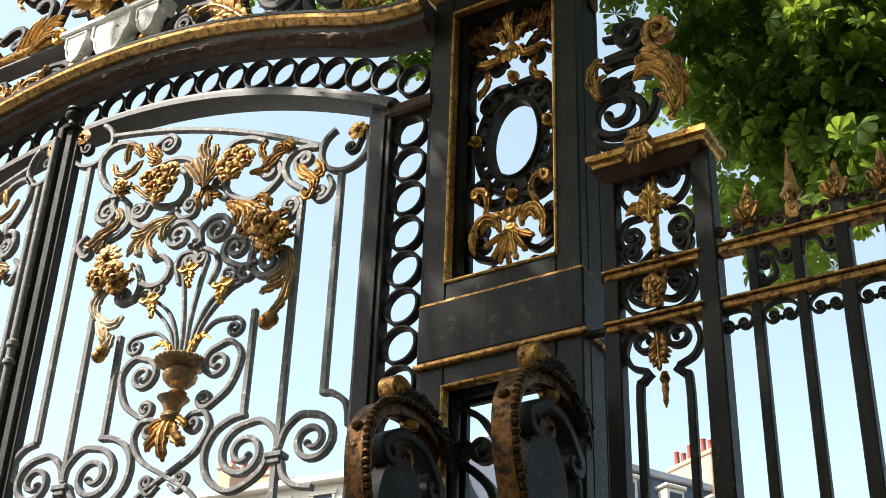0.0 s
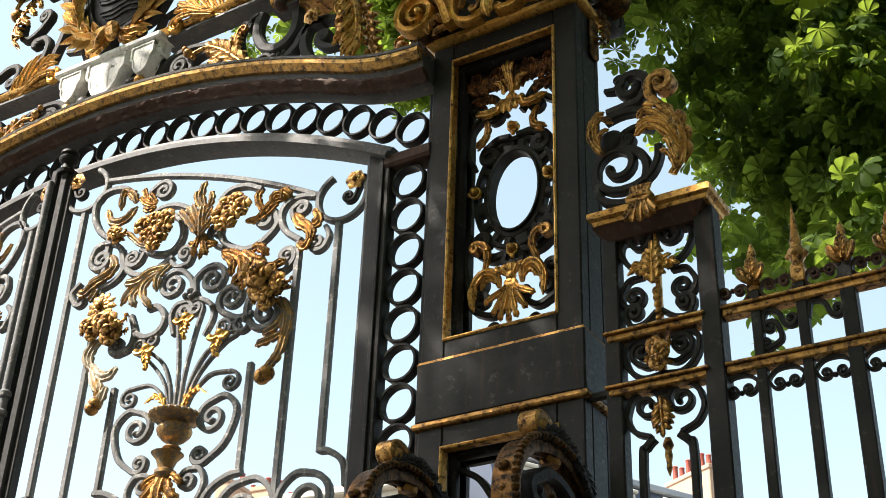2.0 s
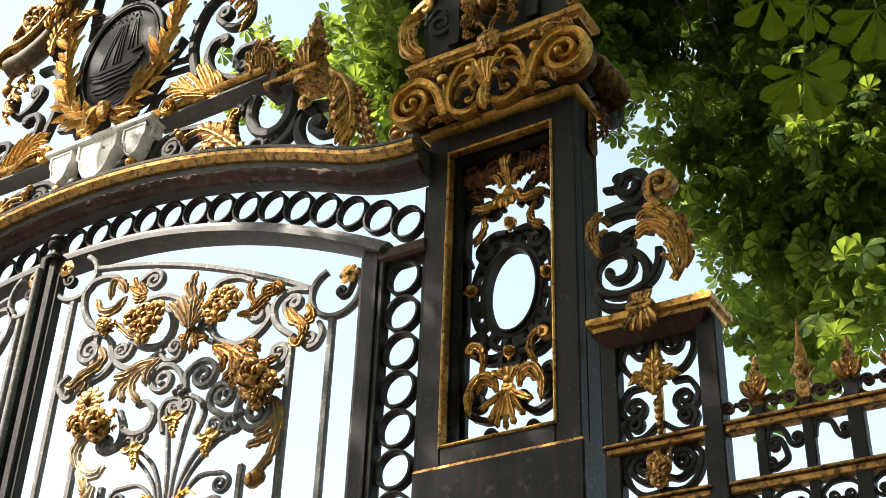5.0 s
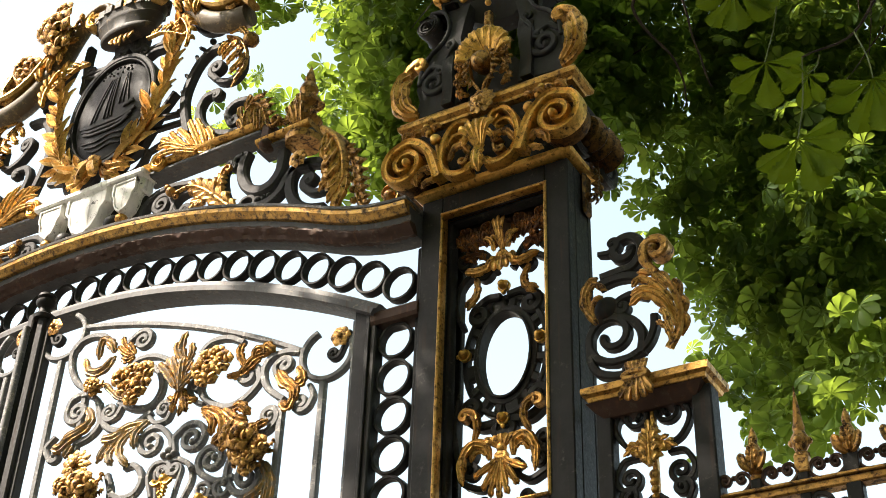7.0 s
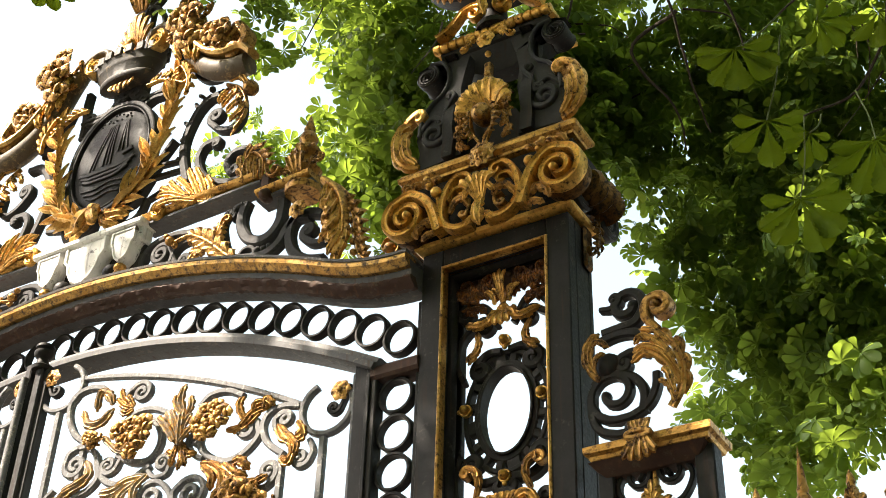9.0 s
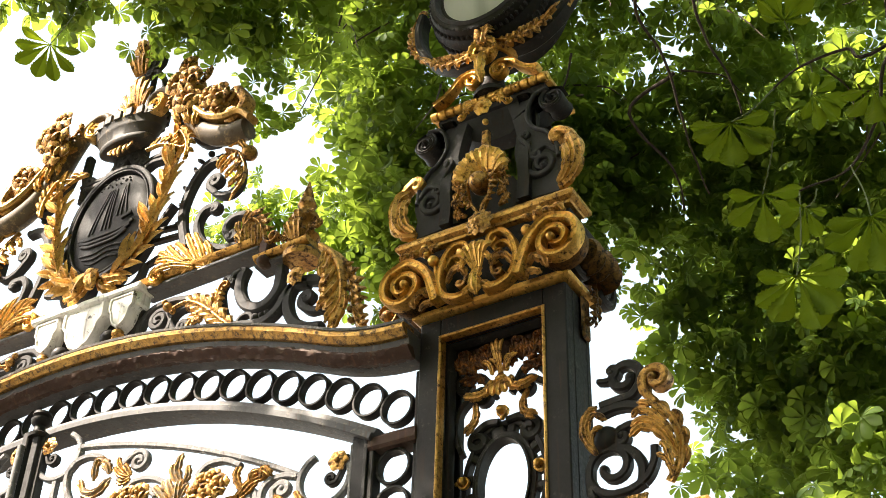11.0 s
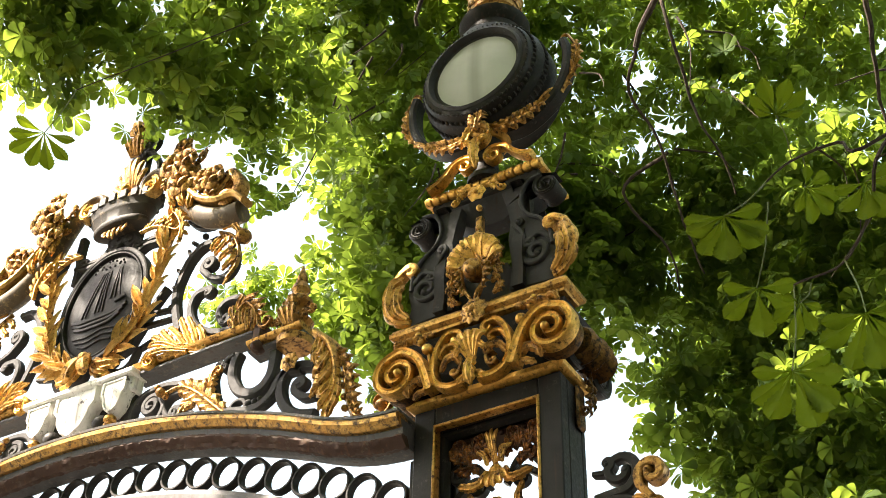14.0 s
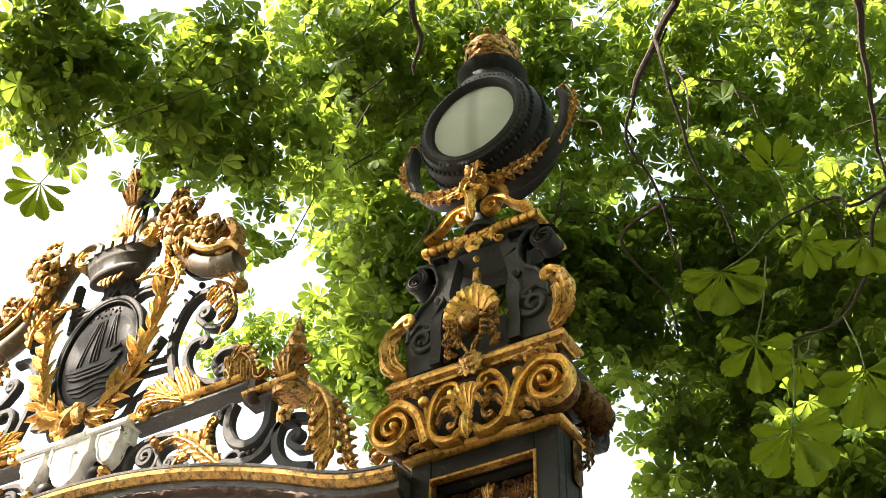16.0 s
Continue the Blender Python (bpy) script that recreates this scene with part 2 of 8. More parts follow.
def frond(pts, hw, y=0.0, lift=0.18, lobes=4):
    """A cast acanthus blade along a curve: three ribs, a scalloped edge and a tip that rolls over."""
    line = smooth_line(pts, 9)
    k = len(line) - 1
    run = sum(math.hypot(b[0] - a[0], b[1] - a[1]) for a, b in zip(line, line[1:]))
    loops = []
    for i, (x, z) in enumerate(line):
        u = i / k
        a, c = line[max(i - 1, 0)], line[min(i + 1, k)]
        tx, tz = c[0] - a[0], c[1] - a[1]
        m = math.hypot(tx, tz) or 1
        w = hw * (0.42 + 0.58 * math.sin(math.pi * min(1.0, 0.12 + 0.72 * u))) * (1 if u < 0.93 else 0.55)
        notch = abs(math.sin(math.pi * lobes * u)) ** 0.6
        yy = y - lift * run * math.sin(math.pi * 0.72 * u) + 0.35 * hw * max(0.0, u - 0.82) / 0.18
        lp = []
        for q in (-1, -0.72, -0.42, -0.2, 0, 0.2, 0.42, 0.72, 1):
            e = 0.58 + 0.48 * notch if abs(q) == 1 else 0.80 + 0.2 * notch if abs(q) == 0.72 else 1
            rise = 0.6 * w * (1 - 0.9 * q * q) + 0.17 * w * math.cos(3 * math.pi * q) + 0.1 * w * notch * abs(q)
            lp.append((x - tz / m * w * q * e, yy - rise, z + tx / m * w * q * e))
        lp.append((x, yy + 0.3 * w, z))
        loops.append(lp)
    return loft(loops)


def acanthus(pts, w, y=0.0, lobes=5, h=0.5, start=None, end=None, tip=0.25, n=8, lean=0):
    """A cast acanthus leaf along a curve: a raised spine from which grooved fingers peel off and curl over, on both sides or mostly on one (lean 1: left of the curve, -1: right). Its face is towards -y."""
    if lobes <= 2:
        return petal(pts, w, y, 0.25)
    raw = smooth_line(pts, n)
    run = [0.0]
    for a, b in zip(raw, raw[1:]):
        run.append(run[-1] + math.hypot(b[0] - a[0], b[1] - a[1]))
    full = run[-1]

    def at(s):
        d, q = s * full, 0
        while q < len(run) - 2 and run[q + 1] < d:
            q += 1
        f = (d - run[q]) / max(1e-9, run[q + 1] - run[q])
        dx, dz = raw[q + 1][0] - raw[q][0], raw[q + 1][1] - raw[q][1]
        m = math.hypot(dx, dz) or 1
        return raw[q][0] + dx * f, raw[q][1] + dz * f, -dz / m, dx / m

    sh = Shape()
    line = scroll_line(pts, start, end, n)
    k = len(line) - 1
    b = 0.15 * w + 0.003
    sec = [(-b, 0.006), (-0.8 * b, -0.8 * b), (-0.25 * b, -1.5 * b), (0.25 * b, -1.5 * b), (0.8 * b, -0.8 * b), (b, 0.006)]
    lift = 0.45 * h * w
    sh.add(sweep(line, [(p, q + y - lift) for p, q in sec], False, [1.15 - 0.45 * i / k for i in range(k + 1)]))
    if end:
        sh.add(ball(line[-1][0], y - lift, line[-1][1], max(0.4 * end[0], b), max(0.5 * end[0], b)))
    if start:
        sh.add(ball(line[0][0], y - lift, line[0][1], max(0.4 * start[0], b), max(0.5 * start[0], b)))
    m = lobes + 1
    for side in (1, -1) if not lean else (lean,):
        wid = w * (1.25 if lean else 1.0)
        for i in range(m):
            s0 = 0.03 + 0.80 * (i + (0.3 if side < 0 else 0)) / m
            env = wid * (0.5 + 0.5 * math.sin(math.pi * (i + 0.9) / (m + 0.6)))
            span = ((1.05 if lean else 0.8) * env + 0.5 * full / m) / full
            half = min((0.37 if lean else 0.5) * 0.8 * full / m, 0.42 * env) + 0.001
            line, ys, hw = [], [], []
            for j in range(9):
                u = j / 8
                x, z, nx, nz = at(s0 + span * (u - (1.5 if lean else 0.75) * max(0.0, u - 0.62)))
                off = side * env * (0.10 + 0.95 * u ** (1.4 if lean else 1.3))
                line.append((x + nx * off, z + nz * off))
                ys.append(y - h * env * (0.25 + 0.55 * math.sin(math.pi * 0.85 * u)) + 0.25 * env * max(0.0, u - 0.8) / 0.2 - 0.10 * env * (i % 2))
                hw.append(half * (0.55 + 0.45 * math.sin(math.pi * min(1.0, u * 0.78))) * (1.0 if u < 0.8 else 0.85 if u < 0.95 else 0.4))
            sh.add(finger(line, ys, hw))
    if not end:
        line, ys, hw = [], [], []
        for j in range(7):
            u = j / 6
            x, z, nx, nz = at(0.74 + 0.36 * u)
            line.append((x, z))
            ys.append(y - lift * (1 + 0.5 * math.sin(math.pi * u)))
            hw.append(0.26 * w * (0.5 + 0.5 * math.sin(math.pi * (0.1 + 0.75 * u))) * (1 if u < 0.9 else 0.4))
        sh.add(finger(line, ys, hw))
    return sh.v, sh.f


def petals(x, y, z, r, count, h=0.4, a0=0.0, cup=0.0):
    """A ring of rounded petals that face -y."""
    sh = Shape()
    for k in range(count):
        a = a0 + 2 * math.pi * k / count
        ca, sa, wd = math.cos(a), math.sin(a), r * math.pi / count * 1.05
        loops = []
        for i in range(5):
            s = i / 4
            hw = wd * (0.25 + 0.75 * s) * math.sqrt(max(0.02, 1 - max(0, (s - 0.65) / 0.35) ** 2))
            c, lp = r * (0.15 + 0.85 * s), []
            for q in (-1, -0.5, 0, 0.5, 1):
                lp.append((x + ca * c - sa * q * hw, y - h * r * (0.35 * math.sin(math.pi * s) + cup * s) * (1 - 0.6 * q * q) - 0.05 * r, z + sa * c + ca * q * hw))
            lp += [(lp[q][0], y + 0.05 * r - h * r * cup * s * 0.8, lp[q][2]) for q in (3, 2, 1)]
            loops.append(lp)
        sh.add(loft(loops))
    return sh


def rosette(x, y, z, r, count=8):
    sh = petals(x, y, z, r, count, 0.45)
    inner = petals(x, y - 0.12 * r, z, r * 0.66, count, 0.5, math.pi / count)
    sh.add((inner.v, inner.f))
    sh.add(ball(x, y - 0.3 * r, z, r * 0.24))
    return sh


def fold(shape, cx):
    """The mirror image of a shape across the plane x = cx."""
    s = Shape()
    if isinstance(shape, tuple):
        shape = Shape().add(shape)
    s.v, s.f = [(2 * cx - x, y, z) for x, y, z in shape.v], [f[::-1] for f in shape.f]
    return s


def pair(name, shape, mat, parent, cx, label="", local=False):
    part(name, shape, mat, parent, label, local=local)
    part(name, fold(shape, cx), mat, parent, label, local=local)


def joined(*shapes):
    s = Shape()
    for q in shapes:
        s.add(q if isinstance(q, tuple) else (q.v, q.f))
    return s


def rose(x, y, z, r, seed=0):
    """A full-blown cast flower: two rings of broad lapping petals about a bud."""
    rnd, s = random.Random(seed), Shape()
    for f, n, cup, dy in ((1.0, 5, 0.1, 0.0), (0.62, 4, 0.45, 0.18)):
        p = petals(x, y - dy * r, z, r * f, n, 0.75, rnd.uniform(0, 6), cup)
        s.add((p.v, p.f))
    return s.add(ball(x, y - 0.42 * r, z, r * 0.2, n=8))


def spray(x, y, z, r, seed=0, count=9, squash=0.8):
    """A cast bunch of full flowers with curled leaves between them, heaped towards -y."""
    rnd, s = random.Random(seed), Shape()
    count = max(3, int(count * 0.3))
    for k in range(count):
        a, q = 2.4 * k + rnd.uniform(-0.3, 0.3), math.sqrt((k + 0.35) / count)
        px, pz = x + r * 0.82 * q * math.cos(a), z + r * 0.82 * q * math.sin(a) * squash
        f = rose(px, y - r * 0.6 * math.sqrt(max(0, 1 - q * q)) - rnd.uniform(0.0, 0.2) * r, pz, r * rnd.uniform(0.7, 0.85) * (4 / count) ** 0.3, seed * 7 + k)
        s.add((f.v, f.f))
    for k in range(5):
        a = 2 * math.pi * (k + rnd.random() * 0.5) / 5
        s.add(acanthus([(x + 0.55 * r * math.cos(a), z + 0.55 * r * squash * math.sin(a)), (x + 1.0 * r * math.cos(a + 0.2), z + 1.0 * r * squash * math.sin(a + 0.2)), (x + 1.3 * r * math.cos(a + 0.5), z + 1.3 * r * squash * math.sin(a + 0.5))], 0.26 * r, y - 0.1 * r, 3, 0.6, lean=rnd.choice((1, -1))))
    s.add(ball(x, y, z, r * 0.7, r * 0.4, 12))
    return s




# ---- ground ----
# out of view; tone chosen dark to keep bounce off the undersides
def ground_material():
    m, t, b = material("dark_gravel", 0.9)
    a, c = noise_node(t, 60, 8, 0.7), noise_node(t, 0.6, 4, 0.6)
    t.links.new(mixed(t, c.outputs["Fac"], ramp(t, a.outputs["Fac"], [(0.3, (0.05, 0.047, 0.042)), (0.7, (0.13, 0.12, 0.105))]), (0.085, 0.08, 0.072)), b.inputs["Base Color"])
    bumped(t, b, a.outputs["Fac"], 0.6, 0.01)
    return m


ground = part("ground", ([(-400, -400, 0), (400, -400, 0), (400, 400, 0), (-400, 400, 0)], [(0, 1, 2, 3)]), ground_material())
tagged(ground, "unseen gravel ground under the gate, dark to limit bounce light", "ground", kind="structure")

# ---- gate pillar ----
HALF, DEEP = 0.385, 0.24
pillar = thing("gate_pillar", (0, DEEP / 2, 0), "black iron gate pillar with gilded mouldings and openwork panels", "gate pillar")


def pillar_frame(z0, z1, pz0, pz1, px):
    """One storey of the pillar: front and back frames round an opening, and the closed sides."""
    for y0, y1 in ((0.0, 0.07), (DEEP - 0.04, DEEP)):
        part("stile", box(-HALF, -px, y0, y1, z0, z1), BLACK, pillar)
        part("stile", box(px, HALF, y0, y1, z0, z1), BLACK, pillar)
        part("rail", box(-px, px, y0, y1, z0, pz0), BLACK, pillar)
        part("rail", box(-px, px, y0, y1, pz1, z1), BLACK, pillar)
    for s in (-1, 1):
        x0, x1 = sorted((s * HALF, s * (HALF - 0.03)))
        part("side_panel", box(x0, x1, 0.07, DEEP - 0.04, z0, z1), BLACK, pillar)
    part("gilt_moulding", frame_loft(-px - 0.004, px + 0.004, pz0 - 0.004, pz1 + 0.004, [(-0.004, 0.0), (-0.004, -0.005), (0.003, -0.010), (0.010, -0.006), (0.013, 0.004), (0.013, 0.036), (0.002, 0.036)]),
         WORN_GILT, pillar, "gilded moulding round the opening")
    part("inner_moulding", frame_loft(-px, px, pz0, pz1, [(0.0, 0.07), (0.012, 0.075), (0.02, 0.09), (0.02, 0.12), (0.0, 0.12)]), BLACK, pillar)


pillar_frame(4.31, 6.03, 4.405, 5.925, 0.27)
pillar_frame(2.0, 4.0, 2.25, 3.905, 0.265)
part("plinth", plan_loft([(0.47, DEEP / 2 + 0.09, 0.0), (0.47, DEEP / 2 + 0.09, 1.7), (0.44, DEEP / 2 + 0.06, 1.76), (0.44, DEEP / 2 + 0.06, 1.82), (0.40, DEEP / 2 + 0.02, 1.9), (0.40, DEEP / 2 + 0.02, 2.0)], 0, DEEP / 2), BLACK, pillar)
part("middle_block", box(-HALF - 0.012, HALF + 0.012, -0.012, DEEP + 0.012, 4.03, 4.31, 0.008), BLACK, pillar, "plain black iron block with chipped paint")
part("block_lip", plan_loft([(HALF + 0.012, DEEP / 2 + 0.012, 4.302), (HALF + 0.005, DEEP / 2 + 0.006, 4.316), (HALF - 0.01, DEEP / 2 - 0.01, 4.322)], 0, DEEP / 2), OLD_GILT, pillar)
part("gilt_band", plan_loft([(HALF, DEEP / 2, 3.998), (HALF + 0.016, DEEP / 2 + 0.016, 4.002), (HALF + 0.022, DEEP / 2 + 0.022, 4.01), (HALF + 0.02, DEEP / 2 + 0.02, 4.022), (HALF + 0.012, DEEP / 2 + 0.012, 4.031)], 0, DEEP / 2), OLD_GILT, pillar, "worn gilded band")
part("neck_moulding", plan_loft([(HALF, DEEP / 2, 6.03), (HALF + 0.012, DEEP / 2 + 0.012, 6.035), (HALF + 0.03, DEEP / 2 + 0.03, 6.05), (HALF + 0.035, DEEP / 2 + 0.035, 6.07), (HALF + 0.01, DEEP / 2 + 0.01, 6.085)], 0, DEEP / 2), GILT, pillar, "gilded moulding under the capital")
part("capital_core", plan_loft([(HALF - 0.03, DEEP / 2 - 0.03, 6.08), (HALF - 0.02, DEEP / 2 - 0.02, 6.22), (HALF + 0.02, DEEP / 2 + 0.02, 6.34), (HALF + 0.06, DEEP / 2 + 0.05, 6.40)], 0, DEEP / 2), BLACK, pillar)
part("capital_cornice", plan_loft([(HALF + 0.05, 0.05, 6.405), (HALF + 0.075, 0.075, 6.412), (HALF + 0.08, 0.08, 6.425), (HALF + 0.09, 0.09, 6.43), (HALF + 0.102, 0.102, 6.44), (HALF + 0.105, 0.105, 6.462), (HALF + 0.095, 0.095, 6.472), (HALF + 0.09, 0.09, 6.485)], 0, 0.0), WORN_GILT, pillar, "gilded cornice of the capital")
part("cornice_return", plan_loft([(HALF - 0.02, DEEP / 2 + 0.03, 6.40), (HALF + 0.01, DEEP / 2 + 0.06, 6.44), (HALF + 0.01, DEEP / 2 + 0.06, 6.475)], 0, DEEP / 2), BLACK, pillar)


# openwork panel with an oval opening
def ppart(name, shape, mat=BLACK, label=""):
    return part(name, shape, mat, pillar, label)


def ppair(name, shape, mat=BLACK, label=""):
    pair(name, shape, mat, pillar, 0.0, label)


PY = 0.15
RUSTY_LEAF = gilt_material("rust_brown_gilding", 0.47, (0.30, 0.12, 0.035), (0.07, 0.032, 0.018))
OZ = 5.165
ppart("oval_frame", joined(ring(0, OZ, 0.146, 0.034, 0.05, PY, 48, 0.234), ring(0, OZ, 0.13, 0.012, 0.07, PY - 0.005, 48, 0.216)), BLACK, "black oval frame")
ppart("outer_oval", ring(0, OZ, 0.205, 0.026, 0.05, PY, 48, 0.295))
for k in range(16):
    a = 2 * math.pi * (k + 0.5) / 16
    ppart("link", sweep([(0.152 * math.cos(a), OZ + 0.242 * math.sin(a)), (0.197 * math.cos(a), OZ + 0.285 * math.sin(a))], flat(0.046 if k % 4 else 0.075, 0.045, 0.2, PY)))
for a, z in ((0.182, 5.197), (-0.196, 5.197), (0.0, 5.51), (0.0, 4.842)):
    s = 1 if a > 0 else -1 if a else 0
    ppart("knob", joined(ball(a, PY - 0.05, z, 0.022, 0.03), ring(a, z, 0.026, 0.008, 0.02, PY - 0.035, 16), ball(a + 0.032 * s, PY - 0.04, z - (0 if s else 0.036), 0.012)), GILT, "gilded knob")
ppair("scroll", scroll([(0.02, 5.46), (0.09, 5.47), (0.15, 5.44)], 0.045, 0.06, PY, None, (0.05, 1.2, -1)))
ppair("scroll", scroll([(0.03, 4.84), (0.12, 4.84), (0.19, 4.89)], 0.045, 0.06, PY, (0.04, 1.0, 1), (0.05, 1.2, 1)))
ppair("scroll", scroll([(0.21, 5.34), (0.25, 5.45), (0.235, 5.58), (0.15, 5.66)], 0.03, 0.05, PY, None, (0.05, 1.3, 1)))
ppair("scroll", scroll([(0.04, 5.60), (0.10, 5.72), (0.19, 5.76)], 0.03, 0.05, PY, None, (0.05, 1.4, -1)))
ppair("scroll", scroll([(0.04, 4.60), (0.11, 4.55), (0.19, 4.58)], 0.028, 0.05, PY, (0.03, 1.0, -1), (0.055, 1.4, 1)))
ppair("scroll", scroll([(0.22, 4.98), (0.25, 4.86), (0.235, 4.72)], 0.03, 0.05, PY, None, (0.05, 1.3, -1)))
ppair("scroll", scroll([(0.255, 4.47), (0.19, 4.44), (0.10, 4.45)], 0.024, 0.05, PY, None, (0.03, 1.2, -1)))
# gilded ornament above and below the oval
def pleaf(curves, mat, label="", y=-0.05):
    ppair("acanthus_leaf", joined(*[frond(list(p), 0.72 * h, PY + y - 0.006 * n, 0.12) for n, (p, h) in enumerate(curves)]), mat, label)


ppart("palmette", joined(*[petal([(0.008 * j, 5.67), (0.026 * j, 5.635 - 0.003 * (4 - j * j)), (0.034 * j, 5.60 - 0.006 * (4 - j * j))], 0.019, PY - 0.05) for j in (-2, -1, 0, 1, 2)], ball(0, PY - 0.05, 5.68, 0.024), ring(0, 5.675, 0.02, 0.02, 0.03, PY - 0.05, 14, 0.01),
                         *[petal([(0.006 * j, 5.70), (0.012 * j, 5.79), (0.03 * j, 5.87 - 0.01 * j * j)], 0.012, PY - 0.05) for j in (-1, 0, 1)], *[petal([(0.01 * j, 5.72), (0.03 * j, 5.77), (0.06 * j, 5.785)], 0.011, PY - 0.04) for j in (-1, 1)]), WORN_GILT, "gilded palmette")
pleaf((([(-0.049, 5.677), (-0.066, 5.614), (-0.126, 5.601), (-0.192, 5.628)], 0.034), ([(-0.055, 5.641), (-0.09, 5.596), (-0.156, 5.591)], 0.026), ([(-0.037, 5.698), (-0.05, 5.75), (-0.092, 5.78)], 0.022)), WORN_GILT, "gilded swoop of a leaf")
pleaf((([(-0.137, 5.58), (-0.119, 5.512), (-0.13, 5.461), (-0.188, 5.435)], 0.03), ([(-0.124, 5.508), (-0.135, 5.444), (-0.176, 5.414)], 0.022)), OLD_GILT, "hanging gilded leaf")
ppair("top_leaf", joined(*[acanthus([(0.04 + 0.05 * q, 5.74 + 0.02 * (q % 2)), (0.07 + 0.05 * q, 5.80), (0.06 + 0.055 * q, 5.86)], 0.034, PY - 0.03, 4, 0.8, end=(0.018, 0.9, 1 if q % 2 else -1)) for q in range(4)], *[acanthus([(0.10 + 0.06 * q, 5.69), (0.14 + 0.05 * q, 5.73), (0.18 + 0.04 * q, 5.72)], 0.028, PY - 0.02, 3, 0.7) for q in range(2)]), RUSTY_LEAF, "rust-brown cast leaves")
ppart("top_plate", box(-0.27, 0.27, PY + 0.01, PY + 0.03, 5.81, 5.925), RUST)
for k in range(9):
    ppart("plate_bead", ball(-0.24 + 0.06 * k, PY + 0.005, 5.90, 0.014, n=8), RUST)
ppart("palmette", joined(*[petal([(0.008 * j, 4.71), (0.026 * j, 4.735), (0.036 * j, 4.76 - 0.006 * j * j)], 0.018, PY - 0.05) for j in (-2, -1, 0, 1, 2)], ball(0, PY - 0.05, 4.70, 0.025), ring(0, 4.665, 0.022, 0.02, 0.03, PY - 0.05, 14, 0.01)), WORN_GILT, "gilded palmette")
ppart("leaf_fan", joined(*[frond([(0.006 * j, 4.655), (0.014 * j, 4.59 + 0.004 * j * j), (0.034 * j, 4.50 + 0.010 * j * j), (0.042 * j, 4.465 + 0.013 * j * j)], 0.017, PY - 0.05 - 0.006 * (j % 2), 0.1, 3) for j in (-3, 3, -2, 2, -1, 1, 0)]), WORN_GILT, "gilded fan of leaves")
pleaf((([(-0.056, 4.655), (-0.068, 4.715), (-0.123, 4.727), (-0.166, 4.674), (-0.175, 4.587)], 0.032), ([(-0.062, 4.682), (-0.106, 4.703), (-0.144, 4.658)], 0.026), ([(-0.112, 4.72), (-0.161, 4.694), (-0.182, 4.63), (-0.169, 4.55)], 0.024)), WORN_GILT, "gilded crescent of a leaf")
pleaf((([(-0.135, 4.751), (-0.113, 4.811), (-0.125, 4.868), (-0.182, 4.897)], 0.028), ([(-0.113, 4.778), (-0.108, 4.836), (-0.143, 4.882)], 0.022)), OLD_GILT, "gilded curling leaf")
ppair("leaf_curl", scroll([(-0.108, 4.842), (-0.126, 4.884), (-0.16, 4.903)], 0.024, 0.05, PY - 0.05, None, (0.03, 1.0, 1)), OLD_GILT)
# lower panel
ppair("scroll", scroll([(0.26, 3.86), (0.16, 3.80), (0.09, 3.70)], 0.03, 0.05, PY, None, (0.07, 1.4, 1)))
ppair("scroll", scroll([(0.26, 3.62), (0.18, 3.56), (0.10, 3.46), (0.10, 3.34)], 0.035, 0.05, PY, (0.05, 1.2, 1), (0.09, 1.5, 1)))
ppair("scroll", scroll([(0.26, 3.30), (0.16, 3.18), (0.08, 3.05)], 0.035, 0.05, PY, None, (0.08, 1.4, -1)))
ppart("panel_bar", box(-0.265, 0.265, PY - 0.02, PY + 0.02, 3.40, 3.43), OLD_GILT)
ppart("panel_rod", box(-0.015, 0.015, PY - 0.015, PY + 0.015, 2.25, 3.9), BLACK)
ppart("panel_fill", box(-0.265, 0.265, PY, PY + 0.02, 2.25, 3.0), BLACK)

# capital
CF = -0.075


def volute(r, w, y, mat_y=0.06):
    """A spiral of moulded strip with a boss, in the upright plane, about the origin."""
    line = curl((0, r), math.pi, r, 2.3, 1, 0.16, 26)
    k = len(line) - 1
    sec = [(w * p, mat_y * q + y) for p, q in ((-0.5, 0.2), (-0.5, -0.35), (-0.3, -0.5), (-0.08, -0.4), (0.1, -0.55), (0.35, -0.5), (0.5, -0.2), (0.5, 0.4), (-0.5, 0.4))]
    s = Shape().add(sweep(line, sec, False, [1 - 0.6 * i / k for i in range(k + 1)]))
    return s.add(ball(line[-1][0], y - 0.02, line[-1][1], r * 0.16, 0.035, 12))


def moved(shape, dx, dy, dz, s=1.0):
    if isinstance(shape, tuple):
        shape = Shape().add(shape)
    q = Shape()
    q.v, q.f = [(x * s + dx, y * s + dy, z * s + dz) for x, y, z in shape.v], list(shape.f)
    return q


def sideways(shape, cx, cy, side=1):
    """Turns a shape drawn in the (x, z) plane so that it faces +x (side 1) or -x."""
    if isinstance(shape, tuple):
        shape = Shape().add(shape)
    q = Shape()
    q.v, q.f = [(cx - side * y, cy + side * x, z) for x, y, z in shape.v], list(shape.f)
    return q


V = volute(0.135, 0.058, 0)
GROOVED = [(-1.0, 1.2), (-1.0, -1.2), (-0.72, -1.75), (-0.4, -1.35), (0.35, -1.35), (0.7, -1.8), (1.0, -1.3), (1.0, 1.2)]


def grooved(line, w0, w1, y):
    """A band with two raised lips along a line, tapering from half-width w0 to w1."""
    k = len(line) - 1
    return moved(sweep(line, [(p * w0, q * w0) for p, q in GROOVED], False, [1 + (w1 / w0 - 1) * i / k for i in range(k + 1)]), 0, y, 0)


